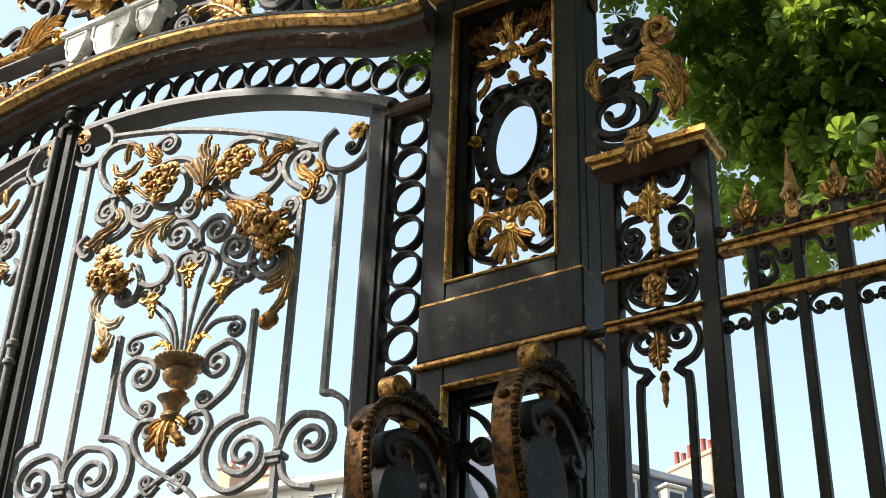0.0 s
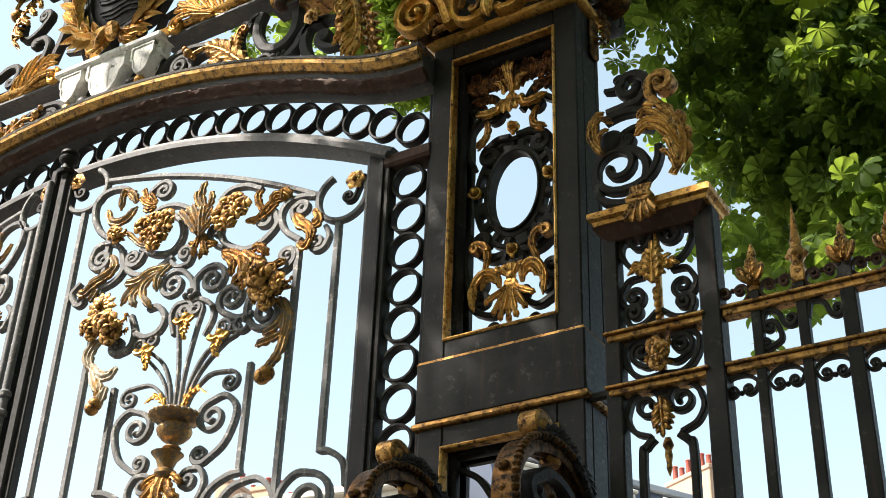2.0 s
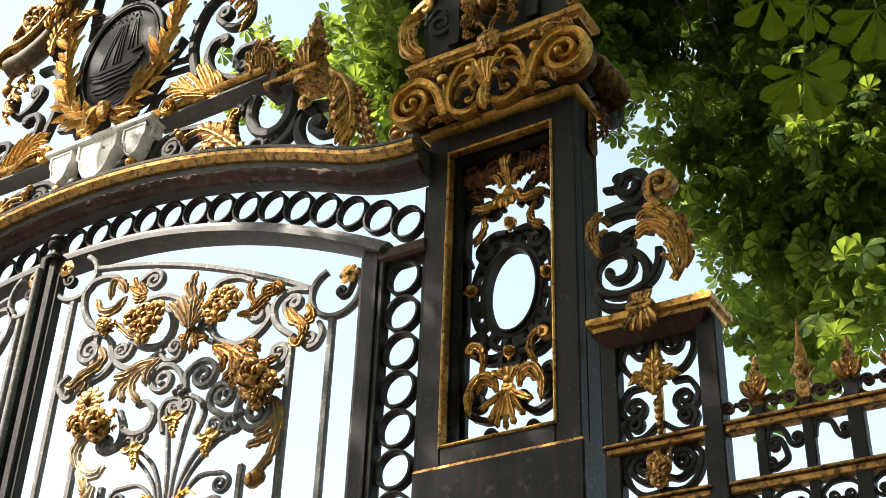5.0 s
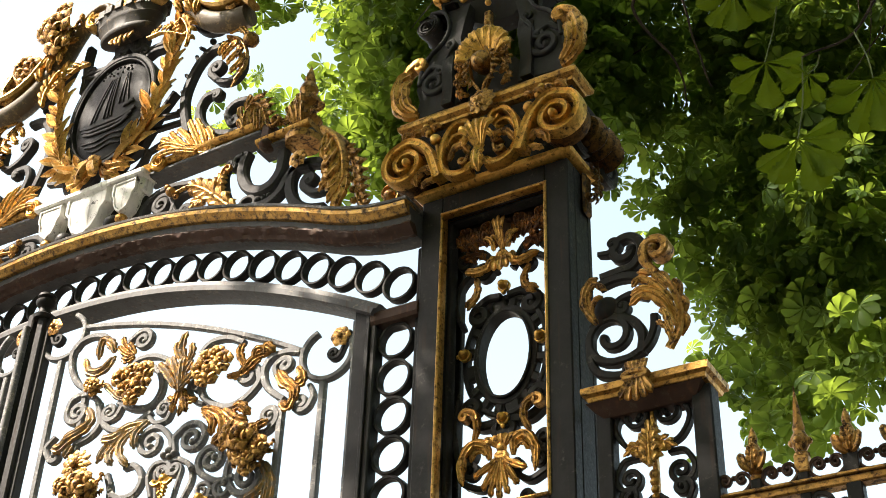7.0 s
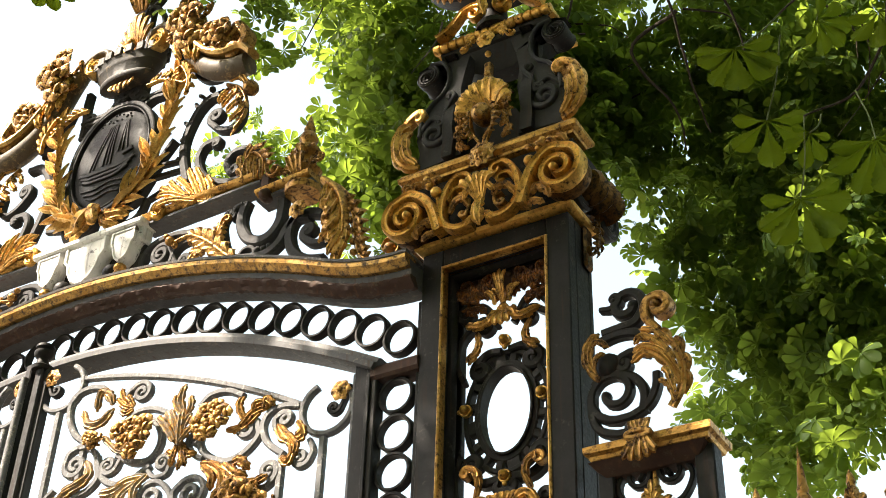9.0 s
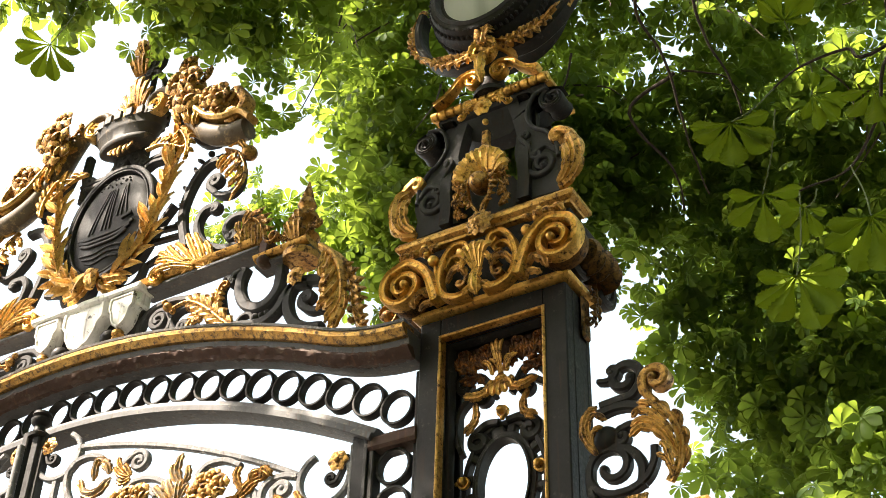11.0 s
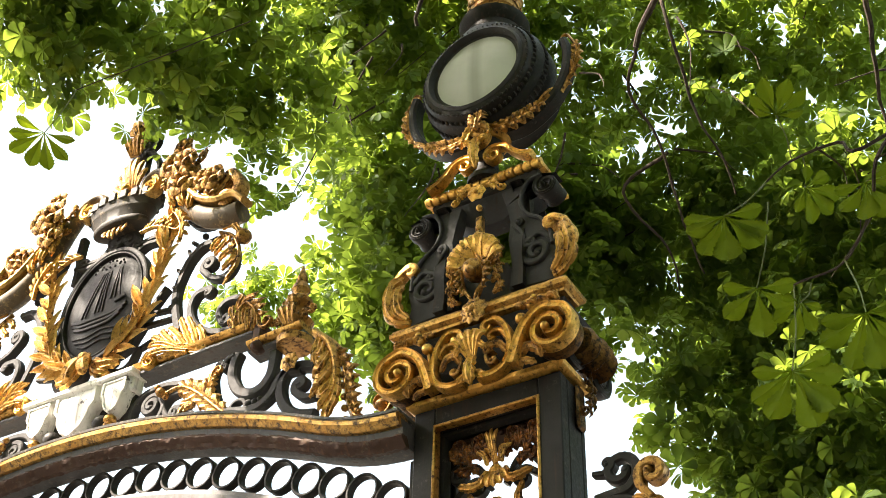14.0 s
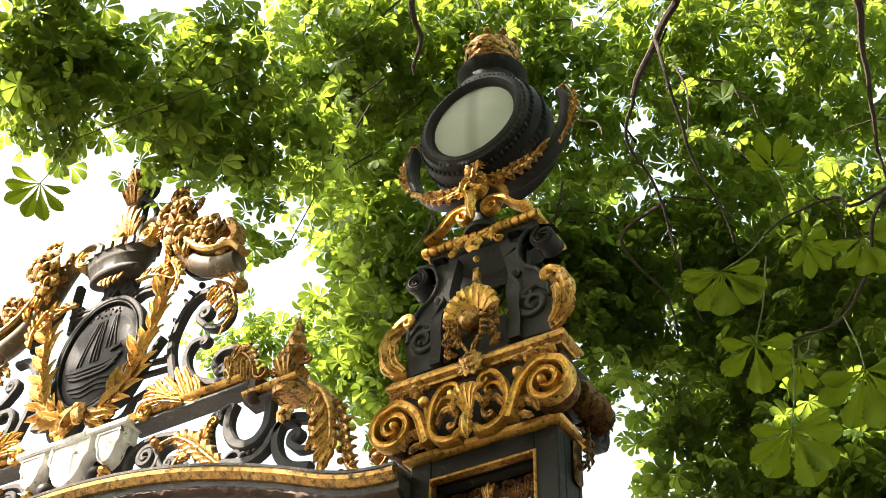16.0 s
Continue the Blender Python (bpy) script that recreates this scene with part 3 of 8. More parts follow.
whirl = [(0.408 + (0.123 - 0.060 * u) * math.sin(2 * math.pi * u), 6.175 + (0.123 - 0.060 * u) * math.cos(2 * math.pi * u)) for u in [i / 30 for i in range(3, 54)]]
arm = smooth_line([(0.215, 6.035), (0.237, 6.11), (0.272, 6.205), (0.33, 6.272), (0.39, 6.298), whirl[0]], 7)
ppair("volute", joined(grooved(arm + whirl[1:], 0.027, 0.014, CF - 0.045), ball(whirl[-1][0], CF - 0.075, whirl[-1][1], 0.022, 0.03, 12)), GILT, "gilded volute with a grooved band")
# dark disc that fills the gaps of the open spiral
ppair("volute_ground", lathe([(0.105, -0.02), (0.115, 0.0), (0.115, 0.05)], 0.41, CF + 0.0, 6.175, 26, "y"), DARK_GILT, "dark ground behind the volute's band")
ppair("leaf_roll", joined(*[frond([(0.44 - 0.055 * j, 6.335 + 0.006 * j), (0.425 - 0.055 * j, 6.365), (0.39 - 0.055 * j, 6.372)], 0.022, CF - 0.03, 0.3) for j in range(4)]), OLD_GILT, "row of small rubbed leaves")
ppair("c_scroll", grooved(scroll_line([(0.04, 6.02), (0.12, 6.018), (0.182, 6.058), (0.206, 6.14), (0.185, 6.25), (0.135, 6.318), (0.085, 6.322)], None, (0.034, 0.85, 1), 7), 0.02, 0.012, CF - 0.045), GILT, "gilded scroll")
ppair("inner_scroll", grooved(scroll_line([(0.185, 6.20), (0.15, 6.255), (0.11, 6.262)], None, (0.028, 0.7, 1), 6), 0.014, 0.009, CF - 0.04), GILT)
ppair("curled_frond", joined(frond([(0.178, 6.135), (0.14, 6.185), (0.09, 6.185), (0.065, 6.145)], 0.024, CF - 0.035, 0.12), scroll([(0.10, 6.175), (0.068, 6.15), (0.075, 6.105)], 0.018, 0.05, CF - 0.03, None, (0.026, 1.0, 1))), OLD_GILT, "rubbed curl of a leaf")
ppair("curled_leaf", joined(frond([(0.21, 6.05), (0.25, 6.10), (0.30, 6.112), (0.345, 6.085), (0.352, 6.045)], 0.03, CF - 0.03, 0.12), frond([(0.215, 6.04), (0.27, 6.045), (0.325, 6.025)], 0.022, CF - 0.035, 0.12)), OLD_GILT, "rubbed leaf under the volute")
ppair("husk", joined(sweep([(0.235, 6.13), (0.25, 6.26)], flat(0.016, 0.02, 0.3, CF - 0.03)), ball(0.253, CF - 0.04, 6.29, 0.03, 0.03, 12), ball(0.30, CF - 0.03, 6.355, 0.024, 0.024, 10), ball(0.315, CF - 0.03, 6.40, 0.018, 0.018, 10)), GILT, "gilded bud on a stalk")
ppart("palmette", joined(*[petal([(0.006 * j, 6.15), (0.026 * j, 6.225), (0.048 * j, 6.285 - 0.010 * j * j)], 0.022, CF - 0.06, 0.3) for j in (-2, -1, 0, 1, 2)], *[frond([(0, 6.17), (q * 0.045, 6.20), (q * 0.085, 6.165)], 0.02, CF - 0.06, 0.2) for q in (1, -1)],
                         frond([(0, 6.16), (0, 6.08), (0, 5.995)], 0.035, CF - 0.05, 0.2), *[frond([(q * 0.01, 6.07), (q * 0.045, 6.04), (q * 0.08, 6.0)], 0.024, CF - 0.045, 0.2) for q in (1, -1)]), GILT, "gilded palmette")
for s in (1, -1):
    ppart("side_volute", sideways(moved(V, 0.15, 0, 6.205), s * (HALF + 0.03), 0.2, s), BLACK)
    ppart("side_volute", sideways(moved(fold(V, 0), -0.15, 0, 6.205), s * (HALF + 0.03), 0.2, s), BLACK)
    roll = [(0.075, -0.15), (0.09, -0.13), (0.065, -0.11), (0.09, -0.08), (0.07, -0.05), (0.10, -0.02), (0.075, 0.01), (0.10, 0.04), (0.07, 0.07), (0.09, 0.10), (0.07, 0.12)]
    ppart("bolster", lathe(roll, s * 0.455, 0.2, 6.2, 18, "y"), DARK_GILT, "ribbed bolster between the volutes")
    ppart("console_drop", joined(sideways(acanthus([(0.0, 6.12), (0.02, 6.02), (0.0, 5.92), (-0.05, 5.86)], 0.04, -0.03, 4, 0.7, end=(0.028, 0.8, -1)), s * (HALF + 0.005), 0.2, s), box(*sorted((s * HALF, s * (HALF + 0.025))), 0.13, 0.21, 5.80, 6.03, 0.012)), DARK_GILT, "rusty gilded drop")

# upper pedestal of the pillar
ppart("flower", joined(rosette(0.01, -0.135, 6.415, 0.075, 10), petals(0.01, -0.15, 6.415, 0.045, 8, 0.8)), OLD_GILT, "tarnished gilded flower")
cheek_line = [(0.429, 7.193), (0.353, 7.22), (0.282, 7.205), (0.235, 7.14), (0.228, 7.051), (0.265, 6.967), (0.339, 6.906), (0.399, 6.822), (0.42, 6.719), (0.399, 6.629), (0.419, 6.524), (0.159, 6.541), (0.173, 6.701), (0.155, 6.853), (0.169, 6.97), (0.147, 7.082), (0.118, 7.184)]
cheek_edge = [(0.346, 7.207), (0.278, 7.191), (0.242, 7.13), (0.234, 7.049), (0.271, 6.972), (0.339, 6.917), (0.387, 6.834), (0.402, 6.734)]
ppair("pedestal_cheek", joined(loft([[(x, y, z) for x, z in cheek_line] for y in (-0.05, 0.03)]), sweep(smooth_line(cheek_edge, 5), flat(0.02, 0.03, 0.3, -0.055)),
                               scroll([(0.199, 6.92), (0.237, 6.86), (0.254, 6.78)], 0.022, 0.04, -0.055, (0.03, 1.0, -1), (0.03, 1.1, 1)), scroll([(0.393, 6.773), (0.333, 6.827), (0.27, 6.799)], 0.03, 0.04, -0.055, None, (0.09, 1.5, 1))), DULL, "black scrolled cheek")
ppart("pedestal_core", plan_loft([(0.30, 0.12, 6.48), (0.20, 0.09, 6.62), (0.10, 0.08, 6.80)], 0, 0.12), DULL)
ppart("pedestal_head", plan_loft([(0.08, 0.05, 7.10), (0.20, 0.09, 7.16), (0.26, 0.11, 7.24)], 0, 0.10), DULL)
cheek = loft([[(x * 0.5, y, z) for x, z in cheek_line] for y in (-0.04, 0.02)])
for s in (1, -1):
    ppart("pedestal_side", joined(sideways(cheek, s * 0.21, 0.12, s), sideways(fold(cheek, 0), s * 0.21, 0.12, s)), BLACK)
ppair("acanthus_leaf", joined(frond([(0.396, 6.54), (0.474, 6.564), (0.514, 6.66), (0.495, 6.775), (0.442, 6.833)], 0.04, -0.05, 0.1), frond([(0.402, 6.551), (0.452, 6.608), (0.462, 6.702), (0.434, 6.771)], 0.032, -0.07, 0.1), scroll([(0.505, 6.741), (0.479, 6.839), (0.419, 6.886)], 0.04, 0.07, -0.05, None, (0.035, 1.0, 1))), WORN_GILT, "gilded acanthus leaf on the pedestal's edge")
KX, KZ = (0.373, 7.133)
ppair("edge_volute", joined(moved(volute(0.068, 0.034, 0, 0.05), KX, -0.04, KZ), lathe([(0.03, -0.03), (0.058, -0.02), (0.055, 0.06), (0.062, 0.08)], KX, -0.02, KZ, 18, "y")), BLACK, "black iron curl")
ppart("shell", joined(*[petal([(0.05 * math.sin(0.36 * j), 6.72 + 0.05 * math.cos(0.36 * j)), (0.11 * math.sin(0.36 * j), 6.73 + 0.11 * math.cos(0.36 * j)), (0.16 * math.sin(0.36 * j), 6.735 + 0.165 * math.cos(0.36 * j))], 0.032, -0.085 - 0.004 * (j % 2), 0.35) for j in (-4, -3, -2, -1, 0, 1, 2, 3, 4)], ring(0, 6.75, 0.075, 0.03, 0.05, -0.08, 24)), GILT, "gilded shell")
ppart("carved_boss", joined(ball(0.0, -0.11, 6.68, 0.06, 0.07, 16), ball(0.005, -0.16, 6.64, 0.026, 0.035, 10), *[acanthus([(s * 0.03, 6.74), (s * 0.06, 6.66), (s * 0.05, 6.57), (s * 0.02, 6.51)], 0.035, -0.12, 5, 0.8, lean=s) for s in (1, -1)]), OLD_GILT, "rounded gilded boss with curling leaves")
for s in (1, -1):
    ppart("leaf_chain", joined(*[acanthus([(s * (0.12 + 0.012 * math.sin(2 * j)), 6.80 - 0.055 * j), (s * 0.135, 6.765 - 0.055 * j), (s * 0.11, 6.74 - 0.055 * j)], 0.026, -0.09 - 0.02 * (j % 2), 3, 0.9, end=(0.014, 0.8, -s)) for j in range(5)]), OLD_GILT, "chain of small gilded leaves")
ppart("bud", joined(ball(0, -0.07, 6.93, 0.03), ball(0, -0.07, 6.98, 0.022), box(-0.02, 0.02, -0.08, -0.04, 6.88, 7.06, 0.008)), OLD_GILT)
ppart("crest_drop", joined(rosette(0.0, -0.10, 7.20, 0.055, 6), *[acanthus([(s * 0.02, 7.24), (s * 0.08, 7.25), (s * 0.12, 7.19)], 0.028, -0.08, 3, 0.7, end=(0.025, 0.9, s)) for s in (1, -1)], ball(0, -0.07, 7.12, 0.018)), GILT, "gilded flower with scrolls")
ppart("upper_cornice", plan_loft([(0.28, 0.10, 7.235), (0.31, 0.125, 7.26), (0.315, 0.13, 7.30), (0.29, 0.11, 7.305)], 0, 0.11), BLACK)
lip, turn_line = Shape(), [(0.012, -0.35), (0.026, -0.345)]
for k in range(14):
    x = -0.345 + 0.69 * (k + 0.5) / 14
    turn_line += [(0.029, x - 0.018), (0.029, x + 0.012), (0.022, x + 0.016), (0.022, x + 0.02)]
lip.add(lathe(turn_line + [(0.026, 0.345), (0.012, 0.35)], 0, -0.03, 7.322, 14, "x"))
lip.add(plan_loft([(0.32, 0.135, 7.30), (0.345, 0.155, 7.31), (0.345, 0.155, 7.335), (0.31, 0.12, 7.345)], 0, 0.125))
ppart("gadroon_lip", lip, GILT, "gilded gadrooned lip")
ppair("pediment_scroll", grooved(scroll_line([(0.31, 7.36), (0.25, 7.385), (0.20, 7.43), (0.155, 7.485), (0.10, 7.505)], None, (0.055, 1.5, 1), 7), 0.02, 0.011, -0.06), GILT, "gilded pediment scroll")
ppart("fluted_hood", joined(*[petal([(0.055 * math.cos(q), 7.60 + 0.055 * math.sin(q)), (0.075 * math.cos(q), 7.60 + 0.08 * math.sin(q)), (0.088 * math.cos(q), 7.60 + 0.10 * math.sin(q))], 0.02, -0.10, 0.5) for q in [math.pi * (k / 10) for k in range(11)]],
                            ring(0, 7.60, 0.06, 0.03, 0.05, -0.09, 24)), GILT, "fluted gilded hood")
ppart("pediment_leaf", joined(frond([(0, 7.60), (0, 7.50), (0.0, 7.36)], 0.035, -0.10, 0.16), *[frond([(q * 0.01, 7.52), (q * 0.04, 7.56), (q * 0.075, 7.55)], 0.02, -0.10, 0.3) for q in (1, -1)]), GILT, "gilded leaf on the pediment")
ppart("lantern_foot", lathe([(0.10, 0), (0.10, 0.03), (0.075, 0.06), (0.065, 0.14), (0.07, 0.2), (0.10, 0.25), (0.11, 0.34)], 0, DEEP / 2 - 0.12, 7.33, 20), BLACK)


# ---- lantern ----
def milk_glass():
    m, t, b = material("milk_glass", 0.5)
    n = noise_node(t, 3, 4, 0.6)
    t.links.new(ramp(t, n.outputs["Fac"], [(0.3, (0.40, 0.415, 0.35)), (0.7, (0.50, 0.51, 0.44))]), b.inputs["Base Color"])
    # upright dark band painted in for the shadowy lamp inside the glass
    pos, cut, pane_tint = t.nodes.new("ShaderNodeTexCoord"), t.nodes.new("ShaderNodeSeparateXYZ"), b.inputs["Base Color"].links[0].from_socket
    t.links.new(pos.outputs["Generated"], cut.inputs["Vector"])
    t.links.new(mixed(t, ramp(t, cut.outputs["X"], [(0.40, (0, 0, 0)), (0.48, (0.55, 0.55, 0.55)), (0.53, (0.5, 0.5, 0.5)), (0.60, (0, 0, 0))]), pane_tint, (0.22, 0.21, 0.165)), b.inputs["Base Color"])
    b.inputs["Coat Weight"].default_value = 0.03
    return m


LY, LZ = 0.06, 8.06
lantern = thing("lantern", (0.02, LY, 7.66), "round black iron lantern with milk glass and gilded crown", "lantern")


def lpart(name, shape, mat=BLACK, label=""):
    return part(name, shape, mat, lantern, label)


lpart("drum", lathe([(0.02, -0.16), (0.268, -0.16), (0.275, -0.225), (0.30, -0.235), (0.33, -0.225), (0.345, -0.20), (0.345, -0.16), (0.36, -0.15), (0.375, -0.12), (0.365, -0.06), (0.38, -0.03), (0.38, 0.02), (0.36, 0.05), (0.33, 0.12), (0.34, 0.17), (0.30, 0.19), (0.02, 0.19)], 0.02, LY, LZ, 48, "y"), BLACK, "deep round drum in black iron")
beads = Shape()
for k in range(64):
    a = 2 * math.pi * k / 64
    beads.add(ball(0.02 + 0.352 * math.cos(a), LY - 0.185, LZ + 0.352 * math.sin(a), 0.010, 0.016, 6))
    beads.add(ball(0.02 + 0.326 * math.cos(a + 0.05), LY - 0.222, LZ + 0.326 * math.sin(a + 0.05), 0.007, 0.012, 6))
    beads.add(ball(0.02 + 0.376 * math.cos(a + 0.05), LY - 0.09, LZ + 0.376 * math.sin(a + 0.05), 0.009, 0.022, 6))
tagged(lpart("beading", beads, DULL), kind="stuff")
lpart("bezel", lathe([(0.268, -0.20), (0.272, -0.235), (0.285, -0.25), (0.30, -0.24), (0.305, -0.21)], 0.02, LY, LZ, 48, "y"), DULL, "dark worn bezel")
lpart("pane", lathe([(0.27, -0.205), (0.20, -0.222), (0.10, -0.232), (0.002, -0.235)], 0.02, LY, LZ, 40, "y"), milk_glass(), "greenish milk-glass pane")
lpart("neck", lathe([(0.24, -0.02), (0.22, 0.05), (0.17, 0.10), (0.165, 0.16), (0.20, 0.20), (0.21, 0.23), (0.17, 0.26), (0.13, 0.28)], 0.02, LY, 8.38, 24), BLACK)
crown_band = Shape().add(lathe([(0.13, 0.0), (0.145, 0.01), (0.15, 0.04), (0.14, 0.05), (0.15, 0.06), (0.155, 0.20), (0.145, 0.20), (0.14, 0.05)], 0.02, LY, 8.65, 28))
for k in range(10):
    a = 2 * math.pi * k / 10
    p = petals(0, -0.0, 0, 0.055, 5, 0.6)
    c, s_ = math.cos(a), math.sin(a)
    crown_band.add(([(0.02 + c * (0.15 - y) - s_ * x, LY + s_ * (0.15 - y) + c * x, 8.79 + z) for x, y, z in p.v], p.f))
    crown_band.add(ball(0.02 + 0.155 * c, LY + 0.155 * s_, 8.88, 0.022, n=8))
lpart("crown", crown_band, OLD_GILT, "tarnished gilded crown")
for s in (1, -1):
    arm = smooth_line([(0.06, 7.66), (0.22, 7.66), (0.38, 7.76), (0.47, 7.92), (0.49, 8.08), (0.47, 8.18)], 6)
    lpart("arm", sweep([(0.02 + s * a, z) for a, z in arm], flat(0.05, 0.10, 0.25, LY - 0.05)), BLACK)
    lpart("arm_leaf", joined(acanthus([(0.02 + s * a, z) for a, z in ((0.04, 7.66), (0.16, 7.62), (0.30, 7.66), (0.40, 7.74))], 0.05, LY - 0.13, 6, 0.7), acanthus([(0.02 + s * a, z) for a, z in ((0.44, 7.80), (0.52, 7.95), (0.54, 8.10), (0.50, 8.22))], 0.04, LY - 0.05, 6, 0.7, end=(0.03, 0.8, s))), OLD_GILT, "gilded leaves along the arm")
foot = lpart("foot", lathe([(0.10, 0), (0.12, 0.03), (0.09, 0.06), (0.07, 0.1), (0.10, 0.13)], 0.02, LY - 0.06, 7.60, 18), WORN_GILT)
lpart("foot_leaf", acanthus([(0.02, 7.60), (0.02, 7.70), (0.02, 7.745)], 0.06, LY - 0.18, 4, 0.8), OLD_GILT)

# ---- scrolled consoles in front of the pillar ----
def console(cx, label):
    c = thing("scroll_console", (cx, -0.2, 0), label, "bracket", group="consoles before the pillar")

    def cpiece(name, shape, mat, note="", side=1, off=0.0):
        if isinstance(shape, tuple):
            shape = Shape().add(shape)
        wide = Shape()
        wide.v, wide.f = [(a * 1.19, b, z) for a, b, z in shape.v], shape.f
        return part(name, sideways(wide, cx + off, 0.0, side), mat, c, note)

    line = smooth_line([(0.02, 3.60), (-0.10, 3.68), (-0.24, 3.69), (-0.38, 3.63), (-0.46, 3.50), (-0.46, 3.32), (-0.41, 3.14), (-0.36, 2.95), (-0.37, 2.5), (-0.5, 2.1)], 6)
    sec = [(0.020, -0.045), (0.032, -0.040), (0.032, -0.030), (0.016, -0.024), (0.024, -0.016), (0.040, -0.006), (0.040, 0.006), (0.024, 0.016), (0.016, 0.024), (0.032, 0.030), (0.032, 0.040), (0.020, 0.045), (-0.02, 0.04), (-0.02, -0.04)]
    cpiece("band", sweep(line, sec), DARK_GILT, "dark ribbed band with traces of gilding")
    edge = Shape()
    for p in line[6:40:1]:
        edge.add(ball(p[0] - 0.012, -0.05, p[1] + 0.02, 0.016, 0.018, 6))
    cpiece("band_edge", edge, DARK_GILT)
    cpiece("top_leaf", joined(acanthus([(-0.34, 3.68), (-0.22, 3.74), (-0.08, 3.72), (0.02, 3.66)], 0.045, -0.03, 6, 0.5), acanthus([(-0.10, 3.70), (0.0, 3.64), (0.03, 3.54)], 0.04, -0.04, 4, 0.5)), BLACK)
    inner = scroll([(-0.02, 3.46), (-0.12, 3.56), (-0.24, 3.58), (-0.34, 3.52)], 0.05, 0.09, 0, (0.05, 1.0, -1), (0.05, 1.0, 1))
    cpiece("inner_scroll", inner, BLACK)
    # black plate standing in for the shaded void inside the scroll
    oval = [(-0.24 + 0.135 * math.cos(2 * math.pi * q / 24), 3.26 + 0.22 * math.sin(2 * math.pi * q / 24)) for q in range(24)]
    cpiece("dark_hollow", loft([[(a, y, z) for a, z in oval] for y in (-0.03, 0.03)]), BLACK)
    cpiece("stem", sweep(smooth_line([(-0.06, 3.50), (-0.02, 3.34), (-0.02, 3.1), (-0.06, 2.8), (-0.2, 2.1)]), flat(0.045, 0.07, 0.25)), BLACK)
    knob = scroll([(-0.16, 3.66), (-0.20, 3.75), (-0.26, 3.79)], 0.04, 0.085, 0, None, (0.045, 1.1, 1))
    cpiece("top_curl", joined(knob, ball(-0.29, 0, 3.745, 0.045, 0.055, 14), lathe([(0.035, -0.05), (0.045, 0.0), (0.04, 0.05)], -0.18, 0, 3.69, 12)), OLD_GILT, "tarnished gilded curl on the console's top")
    for s in (1, -1):
        cpiece("flower", rosette(-0.22, 0, 3.50, 0.05, 6), DARK_GILT, "", s, s * 0.02) if s > 0 else None
    for j in range(6):
        cpiece("husk", ball(-0.478 + 0.004 * j * j, 0.0, 3.52 - 0.085 * j, 0.02, 0.024, 8), DARK_GILT)
    part("pier", box(cx - 0.08, cx + 0.08, -0.6, -0.0, 0.0, 2.12, 0.01), BLACK, c)


console(-0.28, "dark scrolled console with traces of gilding")
console(0.34, "dark scrolled console with a gilded curl")

# ---- frame of the gate: ring borders and arch ----
MID = -2.72


def arch(z0, k, x0, x1, n=40, flare=0.0):
    """A low arch about the middle of the gate, levelling out towards the pillars."""
    out = []
    for i in range(n + 1):
        x = x0 + (x1 - x0) * i / n
        d = abs(x - MID)
        z = z0 - k * d * d
        if flare and d > 1.85:
            z += flare * ((d - 1.85) / 0.48) ** 2
        out.append((x, z))
    return out


surround = thing("gate_surround", (MID, 0.05, 0), "black iron gate surround with ring borders and gilded arch", "gate frame")
XL, XR = 2 * MID + 0.385, -0.385
# on both arches this lighter grey includes the glancing sun
ARCH_GREY = iron_material("grey_arch_iron", (0.075, 0.072, 0.072), (0.16, 0.14, 0.12), (0.07, 0.032, 0.018), 0.6, 0.45, 22)
part("arch_beam", sweep(arch(6.385, 0.116, XL, XR, 60, 0.13), [(-0.062, -0.02), (-0.055, -0.05), (-0.035, -0.055), (-0.03, -0.075), (-0.018, -0.08), (-0.014, -0.095), (0.02, -0.10), (0.03, -0.112), (0.06, -0.115), (0.065, 0.10), (-0.02, 0.10), (-0.062, 0.06)]), ARCH_GREY, surround, "weathered iron arch beam, greyed for glancing sun")
rnd = random.Random(31)
bead = sweep(arch(6.355, 0.116, XL, XR, 240, 0.13), [(-0.034, -0.03), (-0.036, -0.06), (-0.02, -0.072), (-0.012, -0.088), (0.004, -0.102), (0.014, -0.10), (0.02, -0.09), (0.024, -0.06)])
bead = ([(x, y + rnd.uniform(-0.007, 0.003), z + rnd.uniform(-0.006, 0.004)) for x, y, z in bead[0]], bead[1])
part("rust_bead", bead, RUST, surround, "flaking rust-stained moulding of the arch")
part("gilt_roll", sweep(arch(6.435, 0.116, XL, XR, 60, 0.13), [(-0.03, -0.10), (-0.03, -0.125), (-0.022, -0.135), (-0.016, -0.14), (-0.002, -0.158), (0.016, -0.162), (0.03, -0.148), (0.036, -0.10), (0.03, -0.06), (-0.03, -0.06)]), ARCH_GILT, surround, "flaking gilded roll moulding on the arch")
part("top_fillet", sweep(arch(6.478, 0.116, XL, XR, 60, 0.13), [(-0.01, -0.05), (-0.008, -0.15), (0.004, -0.155), (0.008, -0.145), (0.01, 0.10), (-0.01, 0.10)]), GREY, surround, "grey iron fillet on top of the arch")
part("lower_arch", sweep(arch(6.078, 0.1315, XL + 0.22, XR - 0.22, 60), [(-0.036, -0.03), (-0.032, -0.036), (-0.002, -0.036), (0.002, -0.02), (0.03, -0.014), (0.034, 0.0), (0.034, 0.12), (-0.036, 0.12)]), ARCH_GREY, surround, "worn iron arch over the leaves, paled for sun glints")
